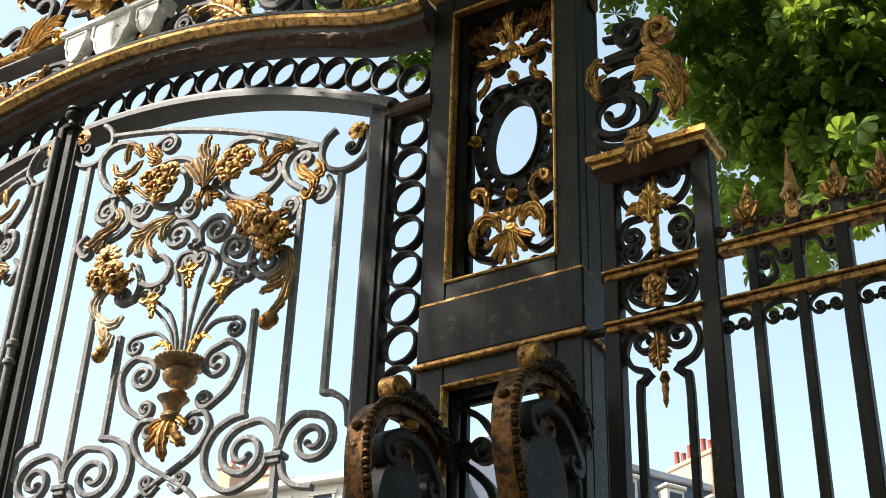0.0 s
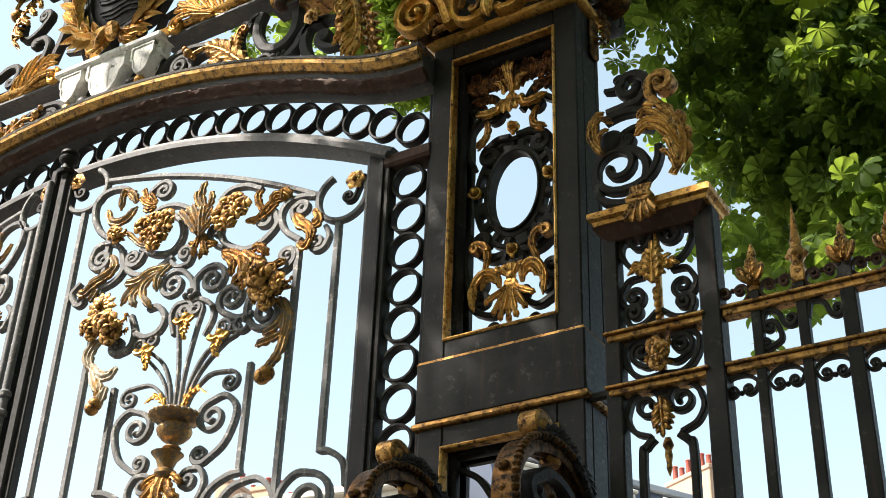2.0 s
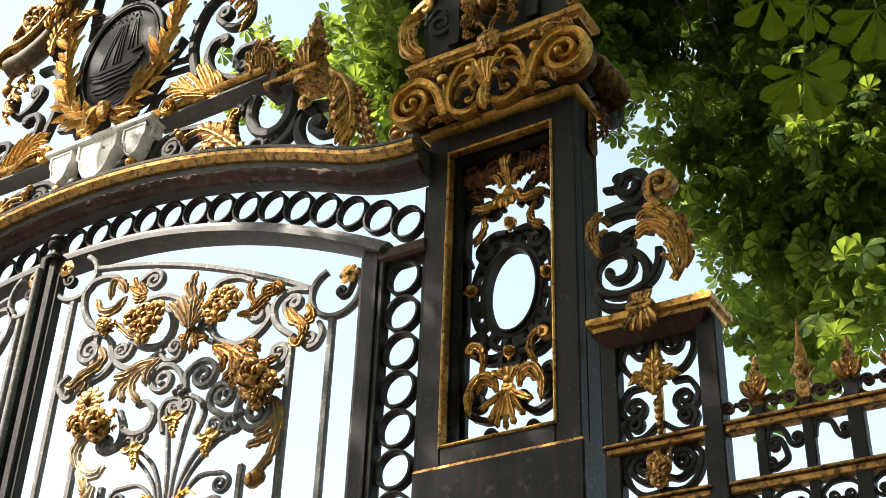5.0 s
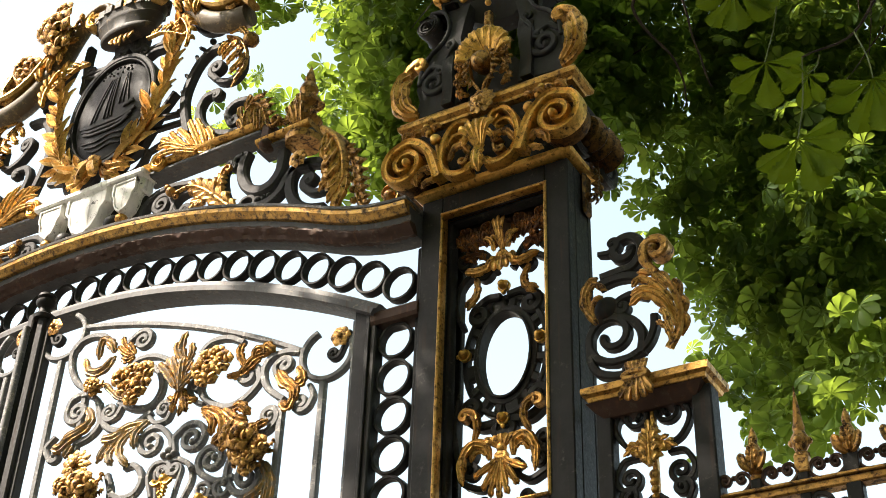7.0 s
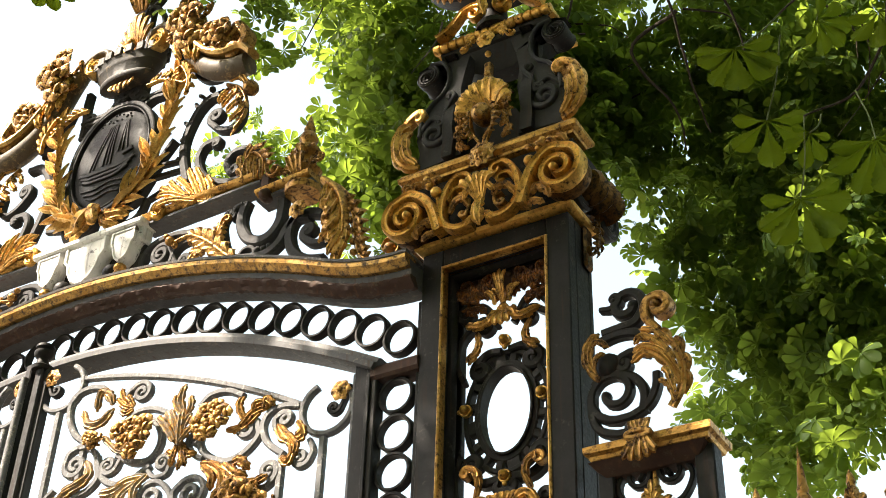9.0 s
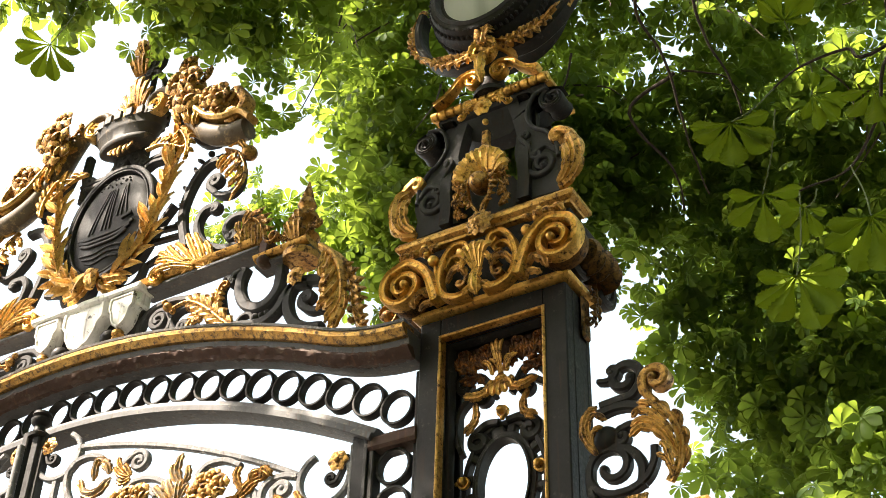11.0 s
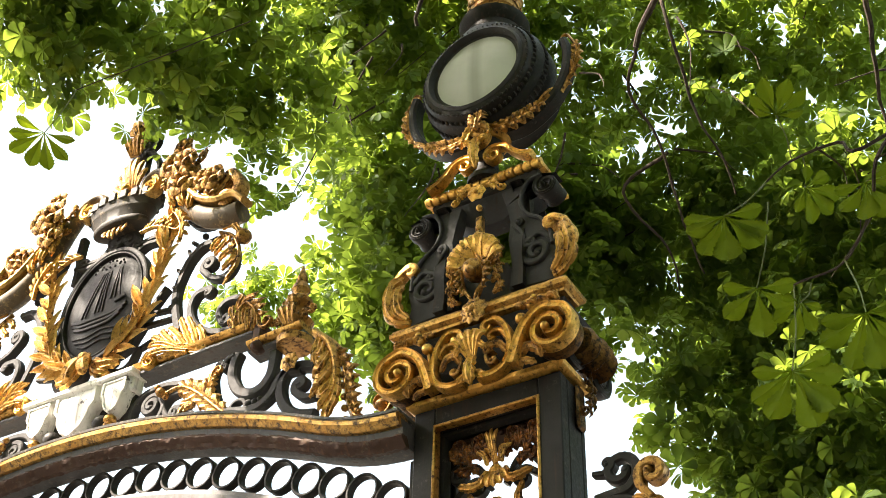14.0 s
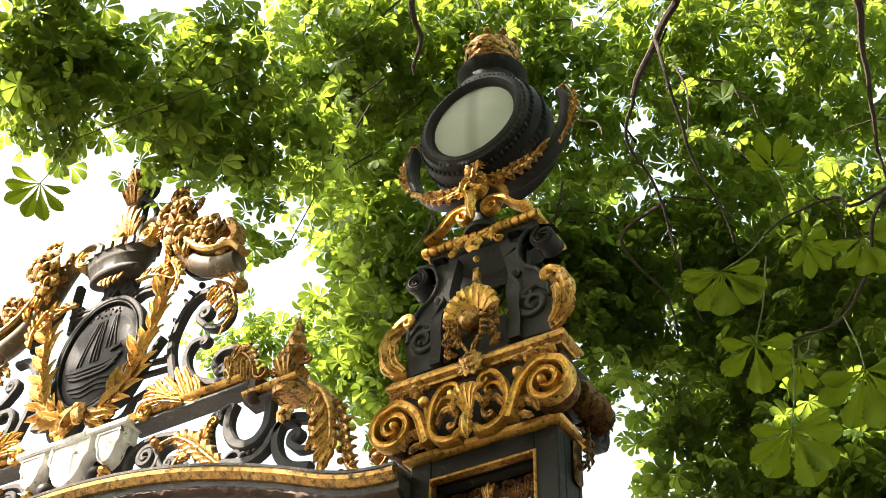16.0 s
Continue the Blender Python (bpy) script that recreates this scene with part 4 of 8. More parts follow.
for s in (1, -1):
    q = lambda x: x if s > 0 else 2 * MID - x
    a, b = sorted((q(-0.735), q(-0.61)))
    part("post", joined(box(a, b, 0.0, 0.075, 0.0, 5.53), box(*sorted((q(-0.66), q(-0.64))), -0.012, 0.0, 0.0, 5.50, 0.003)), BLACK, surround, "dark iron post with rust runs")
    a, b = sorted((q(-0.42), q(-0.38)))
    part("post", box(a, b, 0.03, 0.1, 0.0, 5.80), BLACK, surround)
    a, b = sorted((q(-0.64), q(-0.385)))
    part("corner_bar", sweep([(a, 5.45), (b, 5.45)], [(-0.036, 0.0), (-0.02, -0.012), (0.02, -0.012), (0.036, 0.0), (0.036, 0.10), (-0.036, 0.10)]), RUST, surround)
    for k in range(14):
        part("ring", ring(q(-0.52), 5.325 - 0.1915 * k, 0.086, 0.016, 0.05, 0.05), BLACK, surround)
n = 26
d, done = 0.0, 0.0
for k in range(n // 2):
    while done < (k + 0.5) * 0.1841:
        done += 0.001 * math.hypot(1, 0.242 * d)
        d += 0.001
    for s in (1, -1):
        part("ring", ring(MID + s * d, 6.218 - 0.121 * d * d, 0.084, 0.015, 0.05, 0.05), BLACK, surround)

# ---- crest over the arch ----
PALE_GILT = gilt_material("pale_worn_gilding", 0.60, (0.66, 0.42, 0.14), (0.10, 0.05, 0.02))
HORN = iron_material("grey_gilt_iron", (0.10, 0.075, 0.05), (0.30, 0.21, 0.11), (0.08, 0.045, 0.02), 0.57, 0.5)
SLATE = iron_material("shield_iron", (0.014, 0.0135, 0.0135), (0.04, 0.038, 0.036), (0.03, 0.02, 0.014), 0.66, 0.6)
CROWN = iron_material("worn_crown_iron", (0.05, 0.044, 0.038), (0.16, 0.12, 0.08), (0.10, 0.06, 0.03), 0.6, 0.55)
crest = thing("gate_crest", (MID, 0.08, 6.45), "gilded crest with a shield, laurel branches and scrollwork", "gate crest")
CY = 0.08


def cp(*pts):
    return [(MID + a, z) for a, z in pts]


def cpair(name, shape, mat=BLACK, label=""):
    pair(name, shape, mat, crest, MID, label)


def cpart(name, shape, mat=BLACK, label=""):
    return part(name, shape, mat, crest, label)


def cscroll(pts, w=0.032, start=None, end=None, d=0.06, mat=DULL, thin=0.75):
    cpair("scroll", scroll(cp(*pts), w, d, CY, start, end, thin=thin), mat)


def cleaf(pts, w, lobes, mat, label="", y=-0.01, h=0.5, **more):
    cpair("acanthus_leaf", acanthus(cp(*pts), w, CY + y, lobes, h, **more), mat, label)


def plume(tips, mat, label, y=-0.02, hw=0.026, name="acanthus_leaf"):
    """A cast leaf of separate full fingers, each given by its base, middle and tip; later ones lie in front."""
    cpair(name, joined(*[frond(cp(*p), 0.9 * hw, CY + y - 0.004 * k, 0.07) for k, p in enumerate(tips)]), mat, label)


def slab(a, b, deep):
    """A sloping moulded ledge between two points: dark below, a gilded lip above."""
    cpair("ledge", sweep(cp(a, b), [(-deep + 0.01, 0.02), (-0.05, 0.02), (-0.035, 0.04), (-0.02, 0.05), (-0.02, 0.15), (-deep, 0.14), (-deep, 0.03)]), ARCH_GREY)
    cpair("ledge_lip", sweep(cp(a, b), [(-0.03, 0.035), (-0.024, 0.015), (-0.012, 0.005), (0.004, 0.0), (0.014, 0.01), (0.018, 0.16), (-0.03, 0.16)]), WORN_GILT, "worn gilded lip")


# the two ledges that step down from the shield to the pillar
slab(*[(0.375, 6.967), (1.228, 6.98)], 0.075)
slab(*[(1.215, 6.843), (1.572, 6.862)], 0.06)
cpair("ledge_end", joined(box(MID + 1.245, MID + 1.31, CY - 0.075, CY + 0.06, 6.80, 6.955, 0.01), ball(MID + 1.28, CY - 0.05, 6.80, 0.04, 0.05)), RUST, "rusty end of the ledge")
# ironwork below the ledges
cscroll(((1.118, 6.838), (1.094, 6.761), (1.102, 6.674), (1.15, 6.586), (1.229, 6.538), (1.308, 6.549), (1.36, 6.61), (1.373, 6.688), (1.371, 6.765)), 0.066, thin=1)
cscroll(((0.993, 6.5), (1.147, 6.447), (1.282, 6.429), (1.377, 6.475), (1.423, 6.555), (1.477, 6.6), (1.571, 6.59)), 0.06, thin=0.9)
cscroll(((1.654, 6.579), (1.542, 6.612), (1.465, 6.587), (1.444, 6.495), (1.48, 6.387), (1.564, 6.307), (1.68, 6.272)), 0.062, thin=0.9)
cscroll(((1.69, 6.374), (1.607, 6.396), (1.547, 6.449)), 0.05, None, (0.045, 1.1, -1))
cscroll(((1.099, 6.829), (1.053, 6.822), (1.023, 6.785)), 0.034, None, (0.022, 0.7, 1))
cpair("collar", joined(ring(MID + 1.165, 6.47, 0.05, 0.022, 0.05, CY, 20, 0.045), *[ball(MID + a, CY - 0.01, z, r) for a, z, r in ((1.02, 6.52, 0.024), (1.06, 6.50, 0.014), (1.235, 6.475, 0.024), (1.275, 6.475, 0.02), (1.31, 6.48, 0.018))]), DULL)
cpair("flower", rosette(MID + 1.52, CY - 0.06, 6.62, 0.06, 7), OLD_GILT, "tarnished gilded flower")
cscroll(((0.762, 6.757), (0.592, 6.79), (0.458, 6.768), (0.389, 6.692), (0.394, 6.59)), 0.04, thin=0.9)
cscroll(((0.539, 6.549), (0.603, 6.578), (0.623, 6.648), (0.594, 6.711)), 0.036, None, (0.073, 1.7, 1))
cscroll(((0.844, 6.68), (0.711, 6.7), (0.641, 6.681), (0.627, 6.624), (0.674, 6.548)), 0.034, None, (0.05, 1.5, 1))
cscroll(((0.806, 6.506), (0.828, 6.545), (0.893, 6.487)), 0.03, (0.03, 0.8, -1), None)
cscroll(((0.985, 6.798), (0.964, 6.728), (1.001, 6.594), (1.064, 6.488), (1.125, 6.443)), 0.03, (0.025, 0.8, -1), None)
cleaf(((1.111, 6.432), (1.012, 6.523), (0.873, 6.651), (0.748, 6.723), (0.644, 6.711)), 0.075, 6, OLD_GILT, "tarnished gilded acanthus leaf", end=(0.02, 0.7, 1))
cleaf(((0.96, 6.532), (0.952, 6.656), (0.97, 6.741), (0.99, 6.766)), 0.05, 4, OLD_GILT, "", -0.02, end=(0.03, 0.9, -1))
cleaf(((0.952, 6.58), (0.857, 6.603), (0.794, 6.578), (0.767, 6.526)), 0.045, 4, OLD_GILT, "", -0.02)
cpair("bud", joined(ball(MID + 0.615, CY - 0.05, 6.72, 0.03), ball(MID + 0.585, CY - 0.05, 6.76, 0.02)), OLD_GILT)
# great acanthus leaf that runs down to the pillar
RIB = cp((1.682, 6.745), (1.796, 6.641), (1.874, 6.482), (1.909, 6.312), (1.962, 6.164), (2.074, 6.076))
cpair("leaf_rib", joined(sweep(smooth_line(RIB), flat(0.045, 0.07, 0.3, CY - 0.03)), *[ball(RIB[2][0] + 0.01 * q, CY - 0.07, RIB[2][1] - 0.07 * q, 0.02, n=8) for q in range(7)]), OLD_GILT)
cleaf(((1.694, 6.734), (1.789, 6.637), (1.846, 6.485), (1.855, 6.312), (1.816, 6.192)), 0.12, 8, WORN_GILT, "large gilded acanthus leaf", -0.06, 0.4, lean=-1)
cleaf(((1.809, 6.619), (1.89, 6.453), (1.918, 6.292), (1.97, 6.152), (2.089, 6.091)), 0.06, 7, OLD_GILT, "", -0.05, 0.45, end=(0.085, 1.15, 1), lean=1)
plume([[(1.775, 6.636), (1.768, 6.498), (1.7, 6.444)], [(1.816, 6.569), (1.798, 6.402), (1.699, 6.322)], [(1.854, 6.47), (1.835, 6.307), (1.762, 6.223)], [(1.869, 6.38), (1.873, 6.262), (1.822, 6.159)], [(1.727, 6.688), (1.722, 6.601), (1.716, 6.522)]], WORN_GILT, "full fingers of the great leaf", -0.075, 0.034)
# bud on the lower ledge
BU = 1.495
cpair("bud_finial", joined(lathe([(0.10, -0.04), (0.105, 0.0), (0.07, 0.03), (0.055, 0.06), (0.08, 0.09), (0.095, 0.12), (0.06, 0.16), (0.05, 0.21), (0.08, 0.24), (0.075, 0.27), (0.04, 0.30), (0.04, 0.32), (0.055, 0.345), (0.045, 0.38), (0.03, 0.40), (0.034, 0.42), (0.022, 0.46), (0.002, 0.53)], MID + BU, CY, 6.80, 14),
                           *[acanthus(cp((BU + s * 0.03, 6.88), (BU + s * 0.09, 6.93), (BU + s * 0.125, 6.92)), 0.035, CY - 0.04, 3, 0.8, end=(0.03, 0.9, s)) for s in (1, -1)], *[petal(cp((BU + 0.02 * q, 6.87), (BU + 0.035 * q, 6.94), (BU + 0.05 * q, 6.98)), 0.026, CY - 0.07) for q in (-1, 0, 1)],
                           *[acanthus(cp((BU + s * 0.02, 7.02), (BU + s * 0.055, 7.06), (BU + s * 0.08, 7.05)), 0.024, CY - 0.03, 3, 0.8) for s in (1, -1)], petal(cp((BU, 7.0), (BU, 7.08)), 0.028, CY - 0.05)), OLD_GILT, "tarnished gilded bud finial")


# apron under the shield
def lobe(x0, x1, top, low, point):
    """One hanging tongue of the apron: shouldered above, round below."""
    m, h = 0.5 * (x0 + x1), 0.5 * (x1 - x0)
    side = [(-1.0, top), (-1.0, low + 0.62 * (top - low)), (-0.8, low + 0.5 * (top - low)), (-0.72, low + 0.3 * (top - low)), (-0.5, low + 0.1 * (top - low)), (-0.2, low)]
    line = [(m + h * a, z) for a, z in side] + [(m, low - point)] + [(m - h * a, z) for a, z in side[::-1]]
    c = 0.5 * (top + low)
    rings = [[(MID + m + (a - m) * k, y, c + (z - c) * k2) for a, z in line] for k, k2, y in ((1.0, 1.0, 0.10), (1.0, 1.0, -0.015), (0.94, 0.96, -0.03), (0.84, 0.88, -0.03), (0.80, 0.85, -0.02), (0.5, 0.6, -0.028))]
    return loft(rings)


apron = cpart("apron", joined(box(MID - 0.41, MID + 0.41, 0.0, 0.10, 6.80, 6.90, 0.012), box(MID - 0.43, MID + 0.43, -0.045, 0.10, 6.885, 6.93, 0.01)), PALE, "scalloped iron apron with peeling pale paint")
for x0, x1, top, low, point in ((-0.165, 0.165, 6.90, 6.60, 0.02), (0.20, 0.385, 6.88, 6.665, 0.012), (-0.385, -0.20, 6.88, 6.665, 0.012)):
    part("tongue", lobe(x0, x1, top, low, point), PALE, apron)
cpart("apron_back", joined(box(MID - 0.39, MID + 0.39, 0.06, 0.12, 6.62, 6.82, 0.01), *[ball(MID + s * 0.19, 0.03, 6.64, 0.055, 0.05, 12) for s in (1, -1)]), BLACK)
for a, z in ((0.29, 6.615), (-0.29, 6.615), (0.0, 6.545)):
    cpart("drop", lathe([(0.02, 0.035), (0.036, 0.02), (0.038, 0.0), (0.024, -0.012), (0.034, -0.03), (0.024, -0.055), (0.004, -0.07)], MID + a, 0.0, z, 12), WORN_GILT, "small gilded drop")


# shield
def dome(cx, cz, rx, rz, y, deep, rings=8, n=44):
    loops = [[(cx + rx * math.cos(2 * math.pi * k / n), y + 0.06, cz + rz * math.sin(2 * math.pi * k / n)) for k in range(n)]]
    for i in range(rings + 1):
        s = math.cos(0.5 * math.pi * i / rings) if i < rings else 0.01
        q = math.sin(0.5 * math.pi * i / rings)
        loops.append([(cx + rx * s * math.cos(2 * math.pi * k / n), y - deep * q, cz + rz * s * math.sin(2 * math.pi * k / n)) for k in range(n)])
    return loft(loops)


SC, SZ, SY = MID, 7.555, 0.05


def on_shield(a, z):
    """How far the shield's face bulges at a point."""
    return SY - 0.07 * math.sqrt(max(0.0, 1 - (a / 0.315) ** 2 - ((z - SZ) / 0.405) ** 2))


def relief(name, pts, w, d=0.012):
    line = smooth_line(pts, 4)
    s = Shape()
    v, f = sweep([(SC + a, z) for a, z in line], flat(w, d, 0.2))
    s.v, s.f = [(x, y + on_shield(x - SC, z) - 0.002, z) for x, y, z in v], f
    cpart(name, s, BLACK)


cpart("shield", dome(SC, SZ, 0.315, 0.405, SY, 0.07), SLATE, "convex oval shield in black iron")
cpart("shield_rim", joined(ring(SC, SZ, 0.335, 0.034, 0.08, SY - 0.01, 52, 0.425), ring(SC, SZ, 0.307, 0.012, 0.04, SY - 0.03, 52, 0.397)), DULL)
for foot, head in ((-0.13, -0.02), (-0.10, 0.0), (-0.02, 0.015), (0.01, 0.03), (0.04, 0.04)):
    relief("relief_line", [(foot, 7.47), (0.5 * (foot + head), 7.63), (head, 7.79)], 0.010)
for foot, head in ((0.09, 0.10), (0.12, 0.11), (0.16, 0.115)):
    relief("relief_line", [(foot, 7.55), (0.5 * (foot + head), 7.67), (head, 7.81)], 0.009)
for z, w in ((7.435, 0.22), (7.405, 0.20), (7.375, 0.18)):
    relief("relief_hull", [(-w, z + 0.03), (-0.5 * w, z), (0.5 * w, z), (w, z + 0.05)], 0.022, 0.02)
for k in range(3):
    relief("relief_wave", [(-0.19 + 0.03 * k, 7.34 - 0.035 * k), (-0.06, 7.315 - 0.035 * k), (0.06, 7.335 - 0.035 * k), (0.19 - 0.03 * k, 7.325 - 0.035 * k)], 0.012)
relief("relief_stern", [(0.13, 7.52), (0.20, 7.55)], 0.03, 0.02)
for k in range(18):
    a, z = 0.2 * math.sin(2.4 * k), 7.87 + 0.035 * math.cos(1.7 * k)
    cpart("relief_stud", ball(SC + 0.6 * a, on_shield(0.6 * a, z), z, 0.008, 0.01, 6), BLACK)


def laurel(x, z, a, ln, y, lift):
    """One pointed laurel leaf with a keeled blade, its tip lifted off the branch."""
    loops = []
    for i in range(9):
        s = i / 8
        w = 0.17 * ln * math.sin(math.pi * min(0.985, 0.04 + 0.96 * s) ** 0.85)
        cx, cz = x + math.cos(a) * ln * s, z + math.sin(a) * ln * s
        nx, nz = -math.sin(a), math.cos(a)
        rise = lift * ln * math.sin(math.pi * s * 0.62)
        loops.append([(cx + nx * w * q, y - rise - g * w, cz + nz * w * q) for q, g in ((-1, 0.2), (-0.55, 0.55), (0, -0.1), (0.55, 0.55), (1, 0.2))] + [(cx, y - rise + 0.012, cz)])
    return loft(loops)


rnd = random.Random(4)
spine = smooth_line([(0.084, 7.09), (0.203, 7.132), (0.298, 7.203), (0.356, 7.305), (0.394, 7.42), (0.436, 7.561), (0.457, 7.732), (0.497, 7.899), (0.523, 8)], 6)
for s in (1, -1):
    cpart("laurel_stem", sweep(cp(*[(s * a, z) for a, z in spine]), flat(0.016, 0.02, 0.2, 0.01)), WORN_GILT)
    for i in range(2, len(spine) - 1, 4):
        h = math.atan2(spine[i + 1][1] - spine[i - 1][1], spine[i + 1][0] - spine[i - 1][0])
        for side in (0.7, 0.1, -0.6):
            a = h + side + rnd.uniform(-0.16, 0.16)
            a = a if s > 0 else math.pi - a
            cpart("laurel_leaf", laurel(MID + s * spine[i][0], spine[i][1], a, rnd.uniform(0.16, 0.22), 0.02 - 0.03 * rnd.random(), rnd.uniform(0.05, 0.22)), PALE_GILT if rnd.random() < 0.6 else WORN_GILT)
for s in (1, -1):
    cpart("ribbon", joined(frond(cp((s * 0.03, 7.12), (s * 0.13, 7.05), (s * 0.25, 7.04)), 0.05, 0.02, 0.1), frond(cp((s * 0.03, 7.11), (s * 0.10, 7.01), (s * 0.19, 6.98)), 0.04, 0.01, 0.1)), WORN_GILT, "gilded knot where the branches cross")
cpart("ribbon_knot", joined(petal(cp((0, 7.14), (-0.03, 7.05), (-0.07, 6.95)), 0.045, -0.03), petal(cp((0.02, 7.14), (0.05, 7.05), (0.08, 6.96)), 0.045, -0.03), ball(MID + 0.01, -0.04, 7.11, 0.045)), WORN_GILT)
# leaf and scrolls on the upper ledge
plume([[(0.894, 6.91), (0.777, 6.951), (0.667, 6.941)], [(0.849, 6.933), (0.727, 7.001), (0.58, 7.004)], [(0.884, 6.921), (0.876, 7.016), (0.818, 7.118)], [(0.849, 6.933), (0.806, 7.07), (0.732, 7.204)], [(0.805, 6.953), (0.745, 7.084), (0.68, 7.215)], [(0.761, 6.973), (0.682, 7.086), (0.599, 7.17)], [(0.708, 6.987), (0.605, 7.093), (0.549, 7.163)], [(0.666, 6.99), (0.565, 7.079), (0.483, 7.129)], [(0.778, 6.942), (0.625, 6.988), (0.476, 6.992)], [(0.733, 6.966), (0.594, 7.04), (0.476, 7.057)]], WORN_GILT, "gilded acanthus leaf", -0.04, 0.028)
cpair("snail_curl", moved(volute(0.055, 0.036, 0, 0.06), MID + 0.505, CY - 0.06, 6.96), GILT, "gilded snail-shaped curl")
cscroll(((0.814, 7.409), (0.731, 7.398), (0.694, 7.319), (0.72, 7.216), (0.794, 7.122), (0.913, 7.055), (1.038, 7.034), (1.149, 7.041)), 0.05, (0.03, 0.7, -1), None, thin=0.9)
cscroll(((1.138, 7.204), (1.038, 7.255), (0.957, 7.249), (0.924, 7.19), (0.957, 7.112)), 0.045, None, (0.035, 0.9, 1), thin=0.9)
cleaf(((1.108, 6.97), (1.116, 7.08), (1.173, 7.131), (1.246, 7.055), (1.286, 6.937)), 0.07, 6, OLD_GILT, "tarnished gilded leaf curling over", -0.05, 0.5, end=(0.05, 1.0, 1), lean=1)
plume([[(1.157, 6.96), (1.142, 7.066), (1.174, 7.123)], [(1.2, 6.937), (1.194, 7.034), (1.2, 7.105)], [(1.241, 6.922), (1.245, 7.007), (1.228, 7.078)]], OLD_GILT, "ribs of the curling leaf", -0.06, 0.03)
# scrolls and leaf beside the shield
cscroll(((0.627, 7.167), (0.575, 7.333), (0.554, 7.471), (0.576, 7.595), (0.626, 7.709), (0.702, 7.777), (0.789, 7.782)), 0.058, thin=0.9)
for p, q in zip([(0.553, 7.385), (0.558, 7.5), (0.583, 7.605), (0.624, 7.724), (0.673, 7.794)], [(0.499, 7.392), (0.505, 7.547), (0.517, 7.676), (0.583, 7.804), (0.6, 7.861)]):
    cpair("spur", petal(cp(p, q), 0.014, CY, 0.1), DULL)
cscroll(((0.984, 7.63), (0.983, 7.52), (0.924, 7.461), (0.827, 7.486), (0.746, 7.567)), 0.042, None, (0.055, 1.3, -1), thin=0.9)
cleaf(((0.858, 7.807), (0.963, 7.735), (1.029, 7.601), (1.029, 7.487), (0.971, 7.408)), 0.06, 6, OLD_GILT, "tarnished gilded acanthus curl", -0.03, 0.4, lean=-1)
plume([[(0.881, 7.77), (0.836, 7.726), (0.81, 7.674)], [(0.93, 7.731), (0.888, 7.668), (0.844, 7.624)], [(0.984, 7.65), (0.941, 7.602), (0.888, 7.562)], [(1.013, 7.573), (0.98, 7.507), (0.926, 7.477)], [(0.887, 7.813), (0.975, 7.803), (1.053, 7.697)]], WORN_GILT, "fingers of the curl", -0.04, 0.028)
cpair("bead", ball(MID + 1.045, CY - 0.04, 7.70, 0.05, 0.05, 14), OLD_GILT)
cscroll(((0.484, 8.156), (0.549, 8.052), (0.645, 7.963), (0.739, 7.932)), 0.034, None, (0.025, 0.8, 1))
cpair("bead", ball(MID + 0.80, CY, 7.80, 0.026), DULL)
cpair("bead", ball(MID + 0.70, CY, 7.87, 0.022), DULL)
cscroll(((0.103, 7.068), (0.203, 7.018), (0.286, 7.039), (0.338, 7.145)), 0.036, (0.05, 1.2, -1), None)
cscroll(((0.118, 7.138), (0.235, 7.173), (0.31, 7.282), (0.382, 7.428), (0.47, 7.548)), 0.036)
cpair("link_bar", joined(*[sweep(cp(p, q), flat(0.03, 0.04, 0.2, CY)) for p, q in zip([(0.331, 7.308), (0.368, 7.39), (0.338, 7.145)], [(0.588, 7.286), (0.557, 7.362), (0.494, 7.19)])]), DULL)
# mural crown
n, CR = 44, []
for r, z in ((0.15, 8.15), (0.205, 8.155), (0.22, 8.165), (0.225, 8.185), (0.217, 8.195), (0.255, 8.26), (0.262, 8.265), (0.262, 8.28), (0.285, 8.315), (0.29, 8.32), (0.27, 8.32), (0.20, 8.24), (0.15, 8.17)):
    CR.append([(MID + r * math.cos(2 * math.pi * k / n), 0.02 + 0.45 * r * math.sin(2 * math.pi * k / n), z) for k in range(n)])
cpart("crown", loft(CR), CROWN, "dark iron mural crown")
for k in range(20):
    a = 2 * math.pi * k / 20
    cpart("merlon", box(MID + 0.28 * math.cos(a) - 0.03, MID + 0.28 * math.cos(a) + 0.03, 0.02 + 0.126 * math.sin(a) - 0.012, 0.02 + 0.126 * math.sin(a) + 0.012, 8.315, 8.385, 0.005), CROWN)
cpart("crown_leaf", joined(*[petal(cp((0.02 + 0.03 * j, 8.17), (0.02 + 0.045 * j, 8.10), (0.02 + 0.03 * j, 8.03 + 0.02 * abs(j))), 0.015, CY - 0.10) for j in (-2, -1, 0, 1, 2)]), OLD_GILT)
cscroll(((-0.053, 8.196), (-0.117, 8.16), (-0.109, 8.083)), 0.04, None, (0.045, 1.2, 1))
cscroll(((0.08, 8.139), (0.16, 8.028), (0.269, 8.02), (0.387, 8.008)), 0.04, (0.045, 1.2, 1), None)
